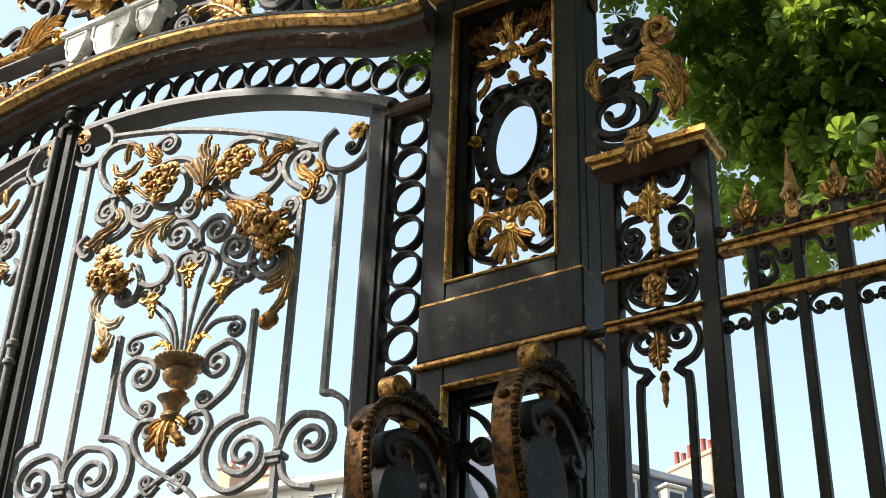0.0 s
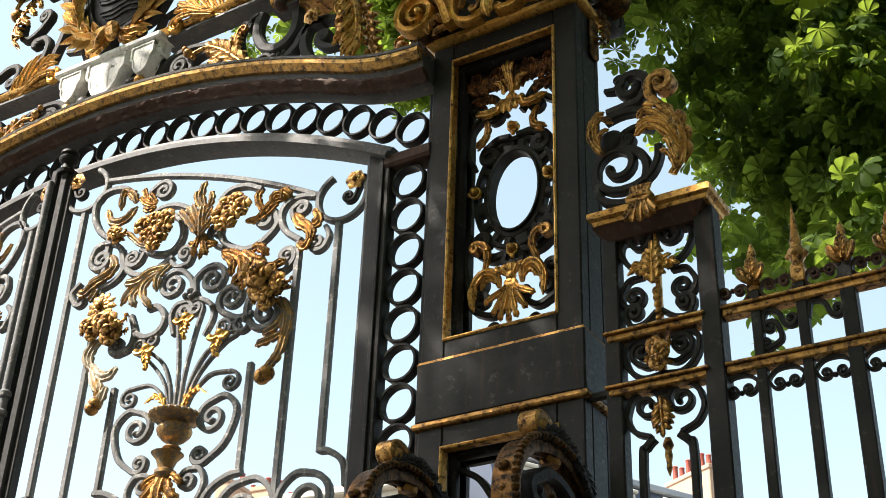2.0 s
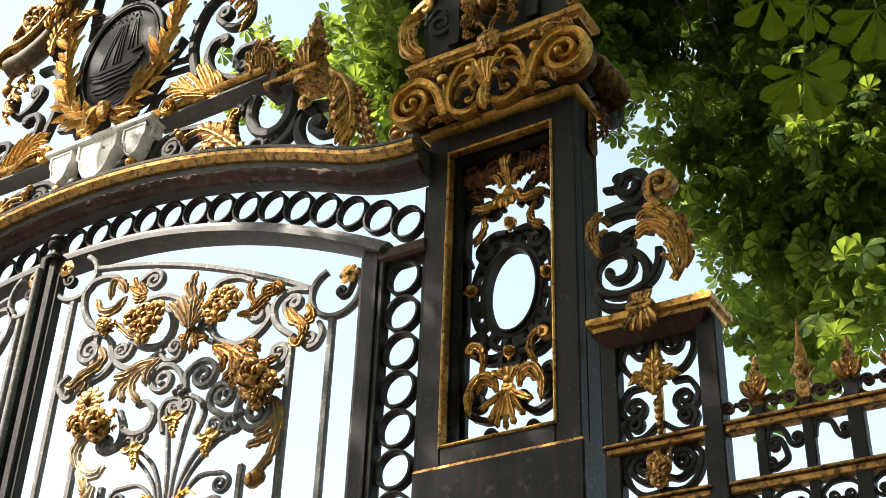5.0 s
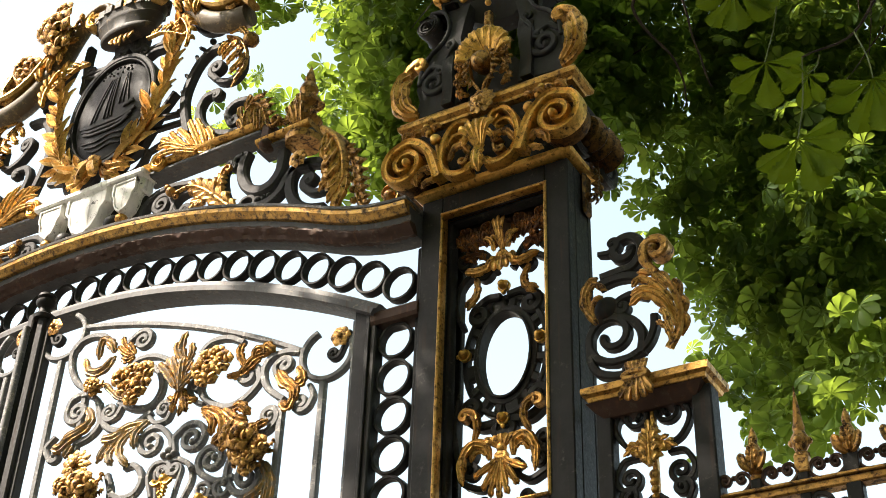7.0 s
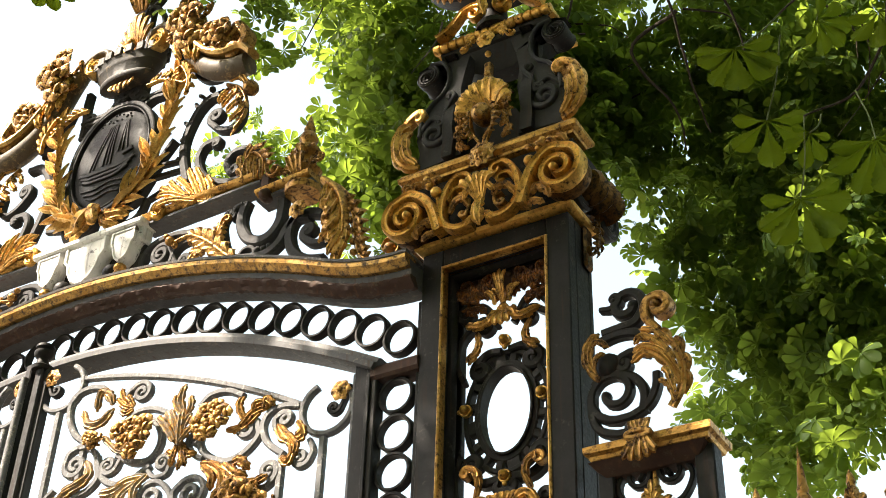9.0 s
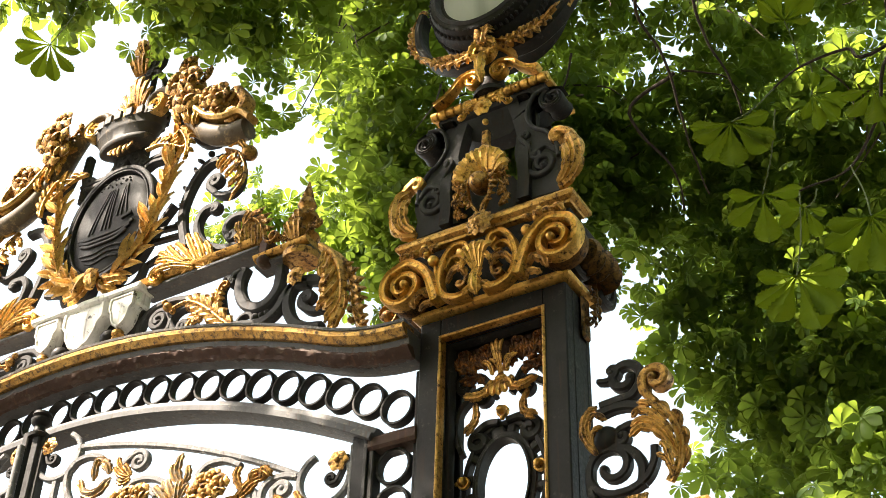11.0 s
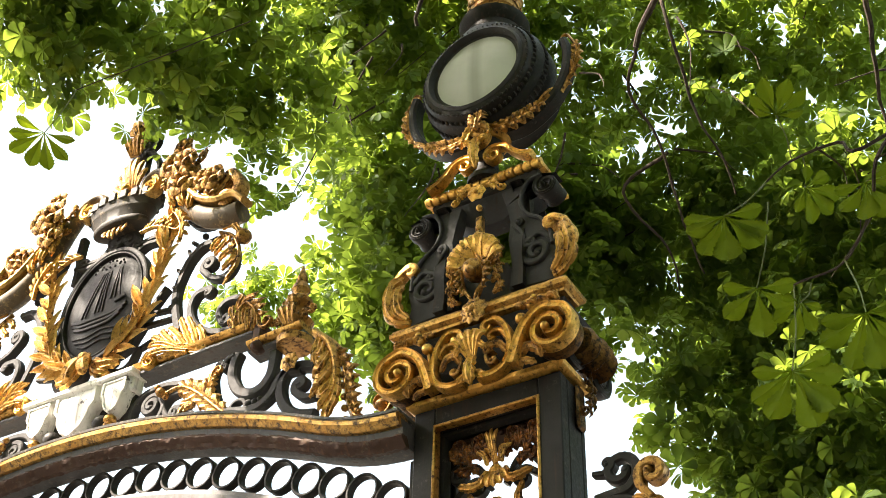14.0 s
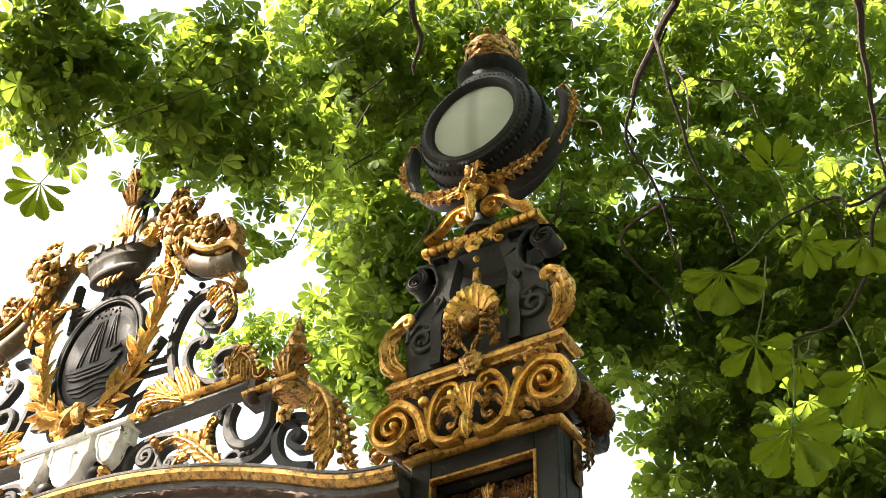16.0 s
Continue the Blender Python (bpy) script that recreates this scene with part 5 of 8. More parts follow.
for s in (1, -1):
    # horns of plenty with their flowers
    horn = smooth_line([(0.176, 8.345), (0.179, 8.469), (0.246, 8.52), (0.359, 8.477), (0.459, 8.341), (0.548, 8.178), (0.649, 8.043), (0.783, 7.928), (0.921, 7.876), (1.042, 7.869)], 6)
    line = cp(*[(s * a, z) for a, z in horn])
    k = len(line) - 1
    cpart("horn", sweep(line, [(0.068 * math.cos(t) * (1 + 0.06 * math.cos(4 * t)), 0.07 * math.sin(t)) for t in [2 * math.pi * j / 16 for j in range(16)]], False, [0.3 + 0.75 * min(1.0, i / k * 1.25) for i in range(k + 1)]), HORN, "weathered horn of plenty")
    cpart("horn_lip", sweep(cp(*[(s * a, z) for a, z in smooth_line([(0.649, 8.148), (0.746, 8.047), (0.88, 7.978), (1.02, 7.962), (1.109, 7.876)], 5)]), flat(0.045, 0.10, 0.35, -0.05)), PALE_GILT, "pale gilded lip of the horn")
    (va, vz), = [(0.264, 8.38)]
    cpart("horn_curl", (lambda q: ([(MID + s * (va - x), -0.03 + y, vz + z) for x, y, z in q.v], q.f))(volute(0.075, 0.042, 0, 0.08)), PALE_GILT, "curled tail of the horn")
    (fa, fz), (ga, gz), (ra, rz) = [(0.56, 8.378), (0.797, 8.18), (0.543, 8.552)]
    cpart("flower_spray", spray(MID + s * fa, -0.03, fz, 0.14, 21 + s, 12, 1.15), OLD_GILT, "tarnished gilded bunch of flowers")
    cpart("rose", rose(MID + s * ra, -0.09, rz, 0.085, 7), OLD_GILT, "full-blown gilded rose")
    cpart("flower_spray", spray(MID + s * ga, 0.0, gz, 0.11, 33 + s, 9, 1.0), OLD_GILT, "tarnished gilded bunch of flowers")
    for tip in ([(0.497, 8.315), (0.479, 8.211), (0.519, 8.097)], [(0.567, 8.283), (0.571, 8.16), (0.602, 8.06)], [(0.639, 8.235), (0.67, 8.105), (0.653, 8)]):
        cpart("hanging_petal", frond(cp(*[(s * a, z) for a, z in tip]), 0.036, -0.05, 0.1), WORN_GILT)
    cpart("fruit_curl", scroll(cp(*[(s * a, z) for a, z in [(0.758, 8.084), (0.831, 8.094), (0.899, 8.139), (0.948, 8.188), (1.022, 8.074), (0.991, 7.984)]]), 0.07, 0.10, -0.02, None, (0.06, 1.0, -s), thin=0.7), OLD_GILT, "gilded leaf curling out of the horn")
    cpart("drop_leaf", acanthus(cp(*[(s * a, z) for a, z in [(0.245, 8.009), (0.351, 8.011), (0.451, 7.969), (0.538, 7.913)]]), 0.05, -0.01, 5, 0.7, end=(0.035, 0.9, s), lean=s), WORN_GILT, "gilded leaf below the crown")
    cpart("drop_leaf", acanthus(cp(*[(s * a, z) for a, z in [(0.597, 7.782), (0.597, 7.906), (0.528, 8.039), (0.487, 8.038)]]), 0.05, -0.02, 5, 0.7, end=(0.03, 0.9, s), lean=-s), WORN_GILT)
    cpart("scroll", scroll(cp(*[(s * a, z) for a, z in [(0.169, 7.966), (0.224, 7.99), (0.305, 7.98)]]), 0.036, 0.06, CY, (0.05, 1.2, -s), (0.05, 1.2, s)), DULL)
    cpart("scroll", scroll(cp(*[(s * a, z) for a, z in [(0.37, 7.883), (0.371, 8.023), (0.392, 8.158), (0.388, 8.282)]]), 0.05, 0.06, CY, None, None), DULL)
    cpart("scroll", scroll(cp(*[(s * a, z) for a, z in [(0.158, 8.562), (0.175, 8.699), (0.095, 8.853), (0.007, 8.895)]]), 0.034, 0.05, CY, None, (0.03, 1.0, s)), DULL)
    cpart("scroll", scroll(cp(*[(s * a, z) for a, z in [(-0.029, 8.923), (0.064, 8.911), (0.11, 8.98), (0.043, 9.118)]]), 0.036, 0.05, CY, (0.03, 1.0, -s), (0.03, 1.0, s)), DULL)
SHELL = ((-0.16, 8.60), (-0.135, 8.68), (-0.085, 8.75), (-0.03, 8.79), (0.03, 8.79), (0.085, 8.74), (0.125, 8.66))
for a, z in SHELL:
    cpart("shell_lobe", petal(cp((0.15 * a, 8.47), (0.6 * a, 8.47 + 0.55 * (z - 8.47)), (a, z)), 0.026, CY - 0.04, 0.14), OLD_GILT)
cpart("shell_boss", joined(*[petal(cp((0.012 * j, 8.50), (0.018 * j, 8.42), (0.03 * j, 8.36)), 0.022, CY - 0.10) for j in (-1, 0, 1)], ball(MID, CY - 0.1, 8.50, 0.035)), WORN_GILT)
cpart("top_bud", joined(lathe([(0.03, -0.2), (0.05, -0.12), (0.03, -0.06), (0.06, 0.0), (0.07, 0.05), (0.035, 0.09), (0.05, 0.12), (0.035, 0.17), (0.02, 0.2), (0.002, 0.25)], MID - 0.03, CY, 9.08, 12), *[acanthus(cp((-0.03 + s * 0.02, 9.05), (-0.03 + s * 0.08, 9.12), (-0.03 + s * 0.07, 9.2)), 0.04, CY - 0.03, 3, 0.7) for s in (1, -1)],
                        *[petal(cp((-0.03 + 0.02 * q, 8.84), (-0.03 + 0.04 * q, 8.93), (-0.03 + 0.06 * q, 8.99)), 0.03, CY - 0.06) for q in (-1, 0, 1)], petal(cp((-0.03, 9.03), (-0.03, 9.15)), 0.04, CY - 0.06)), OLD_GILT, "gilded bud at the top of the crest")
cpart("mast", box(MID - 0.02, MID + 0.02, CY + 0.03, CY + 0.06, 6.4, 9.1), DULL)

# ---- gate leaf ----
UC = -0.985
gate = thing("gate_leaf", (-0.74, 0.06, 0), "tall wrought-iron gate leaf with gilded ornament, slightly ajar", "gate", turn=6.0)


def leaf_top(u):
    return 5.845 - 0.1575 * (u - 1.985) ** 2


BAR, BD = 0.034, 0.034
URN = iron_material("flaking_urn_paint", (0.40, 0.34, 0.26), (0.42, 0.26, 0.10), (0.14, 0.08, 0.04), 0.56, 0.5)


def gpart(name, shape, mat=GREY, label=""):
    return part(name, shape, mat, gate, label, local=True)


def bar(u, z0, z1, w=BAR):
    gpart("bar", box(-u - w / 2, -u + w / 2, -BD / 2, BD / 2, z0, z1, 0.005))


def gpair(name, shape, mat=GREY, label=""):
    pair(name, shape, mat, gate, UC, label, local=True)


gpart("hinge_stile", box(-0.028, 0.0, -0.03, 0.03, 0.1, 5.50))
gpart("meeting_stile", joined(box(-1.978, -1.93, -0.05, 0.05, 0.1, 5.98), box(-1.935, -1.90, -0.03, 0.03, 0.1, 5.95)), DULL)
gpart("top_rail", sweep([(-u, leaf_top(u)) for u in [0.30 + 1.36 * i / 24 for i in range(25)]], flat(0.03, 0.035)))
for u0, zt in ((0.176, 5.21), (1.79, 5.655)):
    bar(u0, 4.02, zt)
for u0, zt in ((0.39, 5.17), (1.58, 5.455)):
    bar(u0, 3.80, zt)
gpart("bottom_rail", box(-1.915, -0.028, -0.025, 0.025, 0.1, 0.22))
gpart("lock_rail", box(-1.915, -0.028, -0.025, 0.025, 1.3, 1.38))
gpart("kick_panel", box(-1.915, -0.028, -0.008, 0.008, 0.22, 1.3))
for u0 in (0.176, 0.39, 0.6, 0.82, 1.15, 1.37, 1.58, 1.79):
    bar(u0, 1.38, 3.3)
gpart("middle_rail", box(-1.915, -0.028, -0.025, 0.025, 3.25, 3.32))


def gp(*pts):
    """Points given from the leaf's centre line, hinge side positive."""
    return [(UC + a, z) for a, z in pts]


D = 0.04
CREAM_GILT = gilt_material("rubbed_cream_gilding", 0.47, (0.62, 0.38, 0.13), (0.34, 0.28, 0.21))
PALE_LEAF = gilt_material("weathered_leaf_gilding", 0.475, (0.56, 0.33, 0.11), (0.21, 0.16, 0.115))
# rings in the upper corners and the hooks that carry the inner bars
for a, z, r, s in ((0.819, 5.358, 0.135, 1), (-0.815, 5.80, 0.135, -1)):
    gpart("corner_ring", sweep([(UC + a + s * r * math.cos(t), z + r * math.sin(t)) for t in [radians(115 + 290 * i / 36) for i in range(37)]], flat(0.028, D)))
    gpart("flower", rosette(UC + a + s * 0.075, -0.02, z + 0.07, 0.055, 6), OLD_GILT, "tarnished gilded flower")
    gpart("scroll", scroll(gp((a + s * 0.12, z + 0.1), (a + s * 0.07, z - 0.02)), 0.022, D, 0, None, (0.035, 1.2, -s)), BLACK)
# scrolls and cast leaves of the leaf's head
def gscroll(pts, w=0.03, start=None, end=None, thin=0.8):
    gpart("scroll", scroll(gp(*pts), w, D, 0, start, end, thin=thin))


def gleaf(curves, mat, hw=0.03, label="", y=-0.03, name="acanthus_leaf"):
    """A cast leaf of full fingers; later ones lie in front."""
    gpart(name, joined(*[frond(gp(*p), 0.82 * hw * (1 - 0.1 * (k % 2)), y + 0.025 - 0.005 * k, 0.05) for k, p in enumerate(curves)]), mat, label)


def at_leaf(p):
    return UC + p[0], p[1]


gscroll(((-0.584, 5.431), (-0.668, 5.498), (-0.728, 5.611), (-0.722, 5.713), (-0.647, 5.757), (-0.546, 5.746), (-0.478, 5.681)), 0.034)
gpart("stub", box(UC + (-0.586) - 0.024, UC + (-0.586) + 0.024, -0.024, 0.024, 5.442 - 0.05, 5.442 + 0.035, 0.005))
gleaf([[(-0.64, 5.626), (-0.594, 5.541), (-0.502, 5.53), (-0.442, 5.606)], [(-0.642, 5.597), (-0.556, 5.518), (-0.474, 5.534), (-0.452, 5.579)], [(-0.465, 5.648), (-0.505, 5.702), (-0.533, 5.695), (-0.546, 5.602)], [(-0.445, 5.621), (-0.462, 5.673), (-0.506, 5.71)]], PALE_LEAF, 0.034, "worn gilded acanthus leaf")
gleaf([[(-0.324, 5.597), (-0.384, 5.649), (-0.418, 5.717)], [(-0.321, 5.582), (-0.376, 5.603), (-0.438, 5.663)], [(-0.312, 5.573), (-0.353, 5.554), (-0.393, 5.579)], [(-0.307, 5.586), (-0.336, 5.63), (-0.363, 5.658)]], OLD_GILT, 0.026)
gscroll(((-0.393, 5.579), (-0.379, 5.662), (-0.321, 5.714)), 0.03, None, (0.062, 1.5, -1))
gscroll(((-0.373, 5.502), (-0.287, 5.552), (-0.186, 5.552), (-0.078, 5.5)), 0.03)
gscroll(((-0.37, 5.325), (-0.26, 5.268), (-0.162, 5.269), (-0.115, 5.348), (-0.14, 5.445), (-0.214, 5.505)), 0.036, thin=0.95)
gpart("flower_spray", joined(*[rose(*((lambda q: (q[0], -0.05, q[1]))(at_leaf(p))), r, k) for k, (p, r) in enumerate(zip(((-0.347, 5.438), (-0.278, 5.457), (-0.205, 5.446), (-0.221, 5.373), (-0.255, 5.318), (-0.307, 5.372)), (0.06, 0.055, 0.065, 0.07, 0.06, 0.055)))]), OLD_GILT, "gilded bunch of cast flowers")
gleaf([[(-0.535, 5.427), (-0.479, 5.442), (-0.419, 5.392), (-0.351, 5.337), (-0.279, 5.338)], [(-0.443, 5.405), (-0.375, 5.354), (-0.305, 5.323), (-0.253, 5.353)]], PALE_LEAF, 0.022)
gpart("spray", spray(*((lambda q: (q[0], -0.03, q[1]))(at_leaf(*[(-0.519, 5.423)]))), 0.045, 17, 8), OLD_GILT)
gscroll(((-0.486, 5.323), (-0.526, 5.378), (-0.599, 5.413), (-0.669, 5.394), (-0.691, 5.335)), 0.034, None, (0.07, 1.5, 1))
gscroll(((-0.486, 5.323), (-0.467, 5.222), (-0.514, 5.163), (-0.595, 5.133)), 0.036)
gleaf([[(-0.56, 5.326), (-0.515, 5.246), (-0.579, 5.198), (-0.69, 5.168)], [(-0.544, 5.281), (-0.53, 5.208), (-0.616, 5.165), (-0.698, 5.135)], [(-0.564, 5.195), (-0.641, 5.143), (-0.703, 5.088)], [(-0.607, 5.122), (-0.628, 5.079), (-0.646, 5.062)], [(-0.622, 5.16), (-0.678, 5.11), (-0.72, 5.133)]], PALE_LEAF, 0.036, "gilded leaf under a scroll")
gscroll(((-0.733, 5.198), (-0.78, 5.139), (-0.743, 5.069)), 0.032, None, (0.035, 0.8, 1))
gscroll(((-0.498, 5.347), (-0.465, 5.249), (-0.394, 5.178), (-0.305, 5.158), (-0.22, 5.193), (-0.156, 5.233)), 0.036, thin=0.95)
gscroll(((-0.328, 5.329), (-0.344, 5.298), (-0.359, 5.259)), 0.03, None, (0.055, 1.4, -1))
gscroll(((-0.174, 5.217), (-0.124, 5.165), (-0.056, 5.17), (-0.035, 5.212)), 0.028, None, (0.05, 1.3, 1))
gleaf([[(-0.147, 5.177), (-0.271, 5.164), (-0.364, 5.09), (-0.439, 4.999)], [(-0.165, 5.161), (-0.273, 5.138), (-0.332, 5.07), (-0.382, 4.993)], [(-0.161, 5.18), (-0.214, 5.118), (-0.222, 5.039)], [(-0.199, 5.155), (-0.28, 5.092), (-0.288, 5.02), (-0.233, 4.943)], [(-0.282, 5.146), (-0.347, 5.113), (-0.426, 5.117)], [(-0.331, 5.063), (-0.351, 5.02), (-0.327, 4.962)]], CREAM_GILT, 0.034, "acanthus leaf, half gilded, half pale")
# middle
gleaf([[(0.02, 5.454), (-0.016, 5.555), (-0.006, 5.653)], [(0.026, 5.46), (0.053, 5.516), (0.037, 5.577)], [(0.012, 5.456), (-0.035, 5.538), (-0.036, 5.596)], [(0.007, 5.305), (-0.043, 5.407), (-0.093, 5.503)], [(0.014, 5.303), (-0.017, 5.418), (-0.059, 5.509)], [(0.028, 5.3), (0.042, 5.393), (0.074, 5.462)], [(0.022, 5.294), (0.022, 5.391), (0.022, 5.489)], [(0.021, 5.301), (0.076, 5.35), (0.112, 5.39)], [(-0.002, 5.314), (-0.065, 5.412), (-0.123, 5.469)]], PALE_LEAF, 0.03, "gilded palmette with curled leaves", -0.04, "palmette")
gleaf([[(-0.005, 5.335), (-0.03, 5.272), (-0.075, 5.297)], [(0.004, 5.326), (0.031, 5.234), (0.012, 5.175)], [(0.018, 5.323), (0.07, 5.249), (0.117, 5.251)], [(-0.008, 5.308), (-0.017, 5.235), (-0.025, 5.197)], [(0.027, 5.307), (0.053, 5.226), (0.066, 5.182)]], OLD_GILT, 0.026, "", -0.03, "palmette")
gscroll(((-0, 4.985), (-0.015, 5.061), (-0.061, 5.117)), 0.03, None, (0.088, 1.6, 1))
gscroll(((0.019, 4.994), (0.009, 5.062), (0.05, 5.106)), 0.03, None, (0.088, 1.6, -1))
gscroll(((-0.081, 4.767), (-0.111, 4.872), (-0.087, 4.932), (-0.034, 4.943)), 0.026, None, (0.05, 1.4, -1))
gscroll(((0.105, 4.73), (0.143, 4.826), (0.119, 4.901), (0.061, 4.94)), 0.026, None, (0.05, 1.4, 1))
for a, z in ((-0.008, 4.993), (-0.032, 4.972), (0.029, 4.972), (0.004, 4.958)):
    gpart("knot", ball(UC + a, -0.01, z, 0.02, 0.03, 8))
# flowers and hanging leaves of the outer side
gpart("sunflower", joined(*[rosette(*((lambda q: (q[0], -0.06, q[1]))(at_leaf(p))), 0.088, 11) for p in [(-0.514, 4.978)]]), OLD_GILT, "tarnished gilded sunflower")
gpart("flower_spray", joined(*[spray(*((lambda q: (q[0], -0.03, q[1]))(at_leaf(p))), r, 8, 9) for p, r in zip(((-0.449, 4.862), (-0.566, 4.879)), (0.085, 0.06))]), OLD_GILT)
gscroll(((-0.323, 4.824), (-0.254, 4.788), (-0.175, 4.808), (-0.15, 4.88), (-0.199, 4.949), (-0.262, 4.949)), 0.032, thin=0.9)
gscroll(((-0.363, 4.93), (-0.324, 4.831), (-0.337, 4.75), (-0.401, 4.724)), 0.04, None, (0.05, 1.0, -1))
gleaf([[(-0.528, 4.832), (-0.573, 4.737), (-0.546, 4.643)], [(-0.562, 4.826), (-0.595, 4.741), (-0.565, 4.665)], [(-0.563, 4.69), (-0.491, 4.614), (-0.412, 4.599), (-0.394, 4.646)], [(-0.544, 4.668), (-0.46, 4.595), (-0.399, 4.603)], [(-0.539, 4.641), (-0.494, 4.558), (-0.434, 4.497)], [(-0.479, 4.586), (-0.46, 4.523), (-0.479, 4.48)], [(-0.42, 4.532), (-0.433, 4.46), (-0.479, 4.413)], [(-0.428, 4.502), (-0.466, 4.454), (-0.494, 4.452)]], URN, 0.036, "hanging acanthus leaf in flaking pale paint", -0.03, "acanthus_drop")
for a, z in ((-0.473, 4.418), (-0.457, 4.44)):
    gpart("drop_end", ball(UC + a, -0.05, z, 0.036, 0.036, 10), OLD_GILT)
# the hinge side
gscroll(((0.603, 5.156), (0.562, 5.186), (0.504, 5.24), (0.475, 5.327), (0.507, 5.397), (0.591, 5.414), (0.67, 5.4)), 0.034, thin=0.95)
gleaf([[(0.548, 5.323), (0.588, 5.246), (0.65, 5.198), (0.658, 5.117)], [(0.568, 5.311), (0.627, 5.243), (0.677, 5.178), (0.657, 5.124)], [(0.671, 5.312), (0.703, 5.251), (0.66, 5.228)], [(0.7, 5.278), (0.711, 5.222), (0.675, 5.205)], [(0.662, 5.142), (0.641, 5.095), (0.599, 5.138)]], OLD_GILT, 0.032, "gilded acanthus leaf")
gscroll(((0.55, 5.295), (0.539, 5.345), (0.569, 5.372)), 0.036, None, (0.04, 1.1, -1))
gscroll(((0.738, 5.209), (0.762, 5.151), (0.747, 5.103)), 0.03, None, (0.05, 1.4, -1))
gscroll(((0.089, 5.507), (0.15, 5.562), (0.246, 5.565), (0.34, 5.52)), 0.032)
gscroll(((0.097, 5.393), (0.143, 5.259), (0.268, 5.179), (0.378, 5.2), (0.454, 5.278), (0.447, 5.341)), 0.036, None, (0.062, 1.5, 1), thin=0.95)
gpart("flower_spray", joined(*[rose(*((lambda q: (q[0], -0.05, q[1]))(at_leaf(p))), r, k) for k, (p, r) in enumerate(zip(((0.139, 5.39), (0.167, 5.438), (0.22, 5.453), (0.259, 5.408), (0.198, 5.355), (0.16, 5.337)), (0.065, 0.06, 0.055, 0.065, 0.07, 0.055)))]), OLD_GILT, "gilded bunch of cast flowers")
gleaf([[(0.267, 5.345), (0.354, 5.344), (0.414, 5.404), (0.517, 5.433)], [(0.31, 5.32), (0.393, 5.354), (0.459, 5.413)], [(0.371, 5.374), (0.335, 5.451), (0.348, 5.511)], [(0.415, 5.39), (0.429, 5.448), (0.481, 5.455)], [(0.479, 5.415), (0.494, 5.459), (0.538, 5.42)]], OLD_GILT, 0.03, "gilded leaf that trails from the flowers")
gleaf([[(0.146, 5.191), (0.238, 5.156), (0.304, 5.049), (0.25, 4.957)], [(0.155, 5.175), (0.224, 5.106), (0.22, 5.035)], [(0.194, 5.18), (0.275, 5.121), (0.294, 5.025), (0.233, 4.987)], [(0.237, 5.163), (0.333, 5.082), (0.346, 4.975), (0.285, 4.943)], [(0.313, 5.139), (0.389, 5.049), (0.477, 5.017), (0.543, 5.053)], [(0.291, 5.15), (0.372, 5.086), (0.433, 5.065)], [(0.345, 5.145), (0.391, 5.147), (0.442, 5.096)], [(0.336, 5.055), (0.35, 4.993), (0.322, 4.961)]], OLD_GILT, 0.036, "gilded acanthus leaf")
gscroll(((0.431, 5.027), (0.517, 5.001), (0.567, 5.041)), 0.036, None, (0.055, 1.2, 1))
gpart("flower_spray", joined(*[spray(*((lambda q: (q[0], -0.04, q[1]))(at_leaf(p))), r, k, 9) for k, (p, r) in enumerate(zip(((0.427, 4.944), (0.528, 4.903), (0.47, 4.846)), (0.09, 0.06, 0.06)))]), OLD_GILT, "tarnished gilded flowers")
gleaf([[(0.514, 4.856), (0.568, 4.757), (0.572, 4.665), (0.549, 4.591)], [(0.54, 4.844), (0.588, 4.747), (0.586, 4.65), (0.564, 4.564)], [(0.556, 4.754), (0.525, 4.692), (0.447, 4.665)], [(0.567, 4.654), (0.502, 4.624), (0.416, 4.611)], [(0.58, 4.651), (0.561, 4.535), (0.501, 4.469)], [(0.569, 4.575), (0.54, 4.503), (0.484, 4.454)]], PALE_LEAF, 0.036, "hanging gilded acanthus leaf, tarnished", -0.03, "acanthus_drop")
for a, z in ((0.494, 4.423), (0.517, 4.437)):
    gpart("drop_end", ball(UC + a, -0.05, z, 0.04, 0.04, 10), OLD_GILT)
gscroll(((0.373, 4.804), (0.285, 4.794), (0.201, 4.836)), 0.034, None, (0.085, 1.6, -1))
gscroll(((0.375, 4.949), (0.344, 4.886), (0.335, 4.806), (0.368, 4.743)), 0.036, None, (0.09, 1.6, 1))
gscroll(((0.149, 5.217), (0.098, 5.242), (0.057, 5.293)), 0.028, None, (0.05, 1.2, -1))
gpart("knot", ring(*((lambda q: (UC + q[0], q[1]))([(0.319, 4.753)][0])), 0.04, 0.024, 0.04, 0.0, 18))
for a, z in ((0.143, 4.874), (0.339, 4.773)):
    gpart("knot", ball(UC + a, -0.01, z, 0.02, 0.03, 8))
# stems that rise from the urn
gpair("stem", scroll(gp((0.012, 4.33), (0.02, 4.55), (0.05, 4.76), (0.075, 4.88)), 0.018, 0.03, 0, None, (0.04, 1.35, 1)))
gpair("stem", scroll(gp((0.03, 4.33), (0.055, 4.48), (0.12, 4.62), (0.24, 4.72)), 0.018, 0.03, 0, None, (0.05, 1.4, 1)))
gpair("stem", scroll(gp((0.03, 4.33), (0.10, 4.52), (0.22, 4.66), (0.29, 4.70)), 0.016, 0.03, 0, None, (0.045, 1.3, 1)))
gpair("stem", scroll(gp((0.045, 4.33), (0.085, 4.43), (0.17, 4.51), (0.29, 4.51)), 0.018, 0.03, 0, None, (0.055, 1.5, -1)))
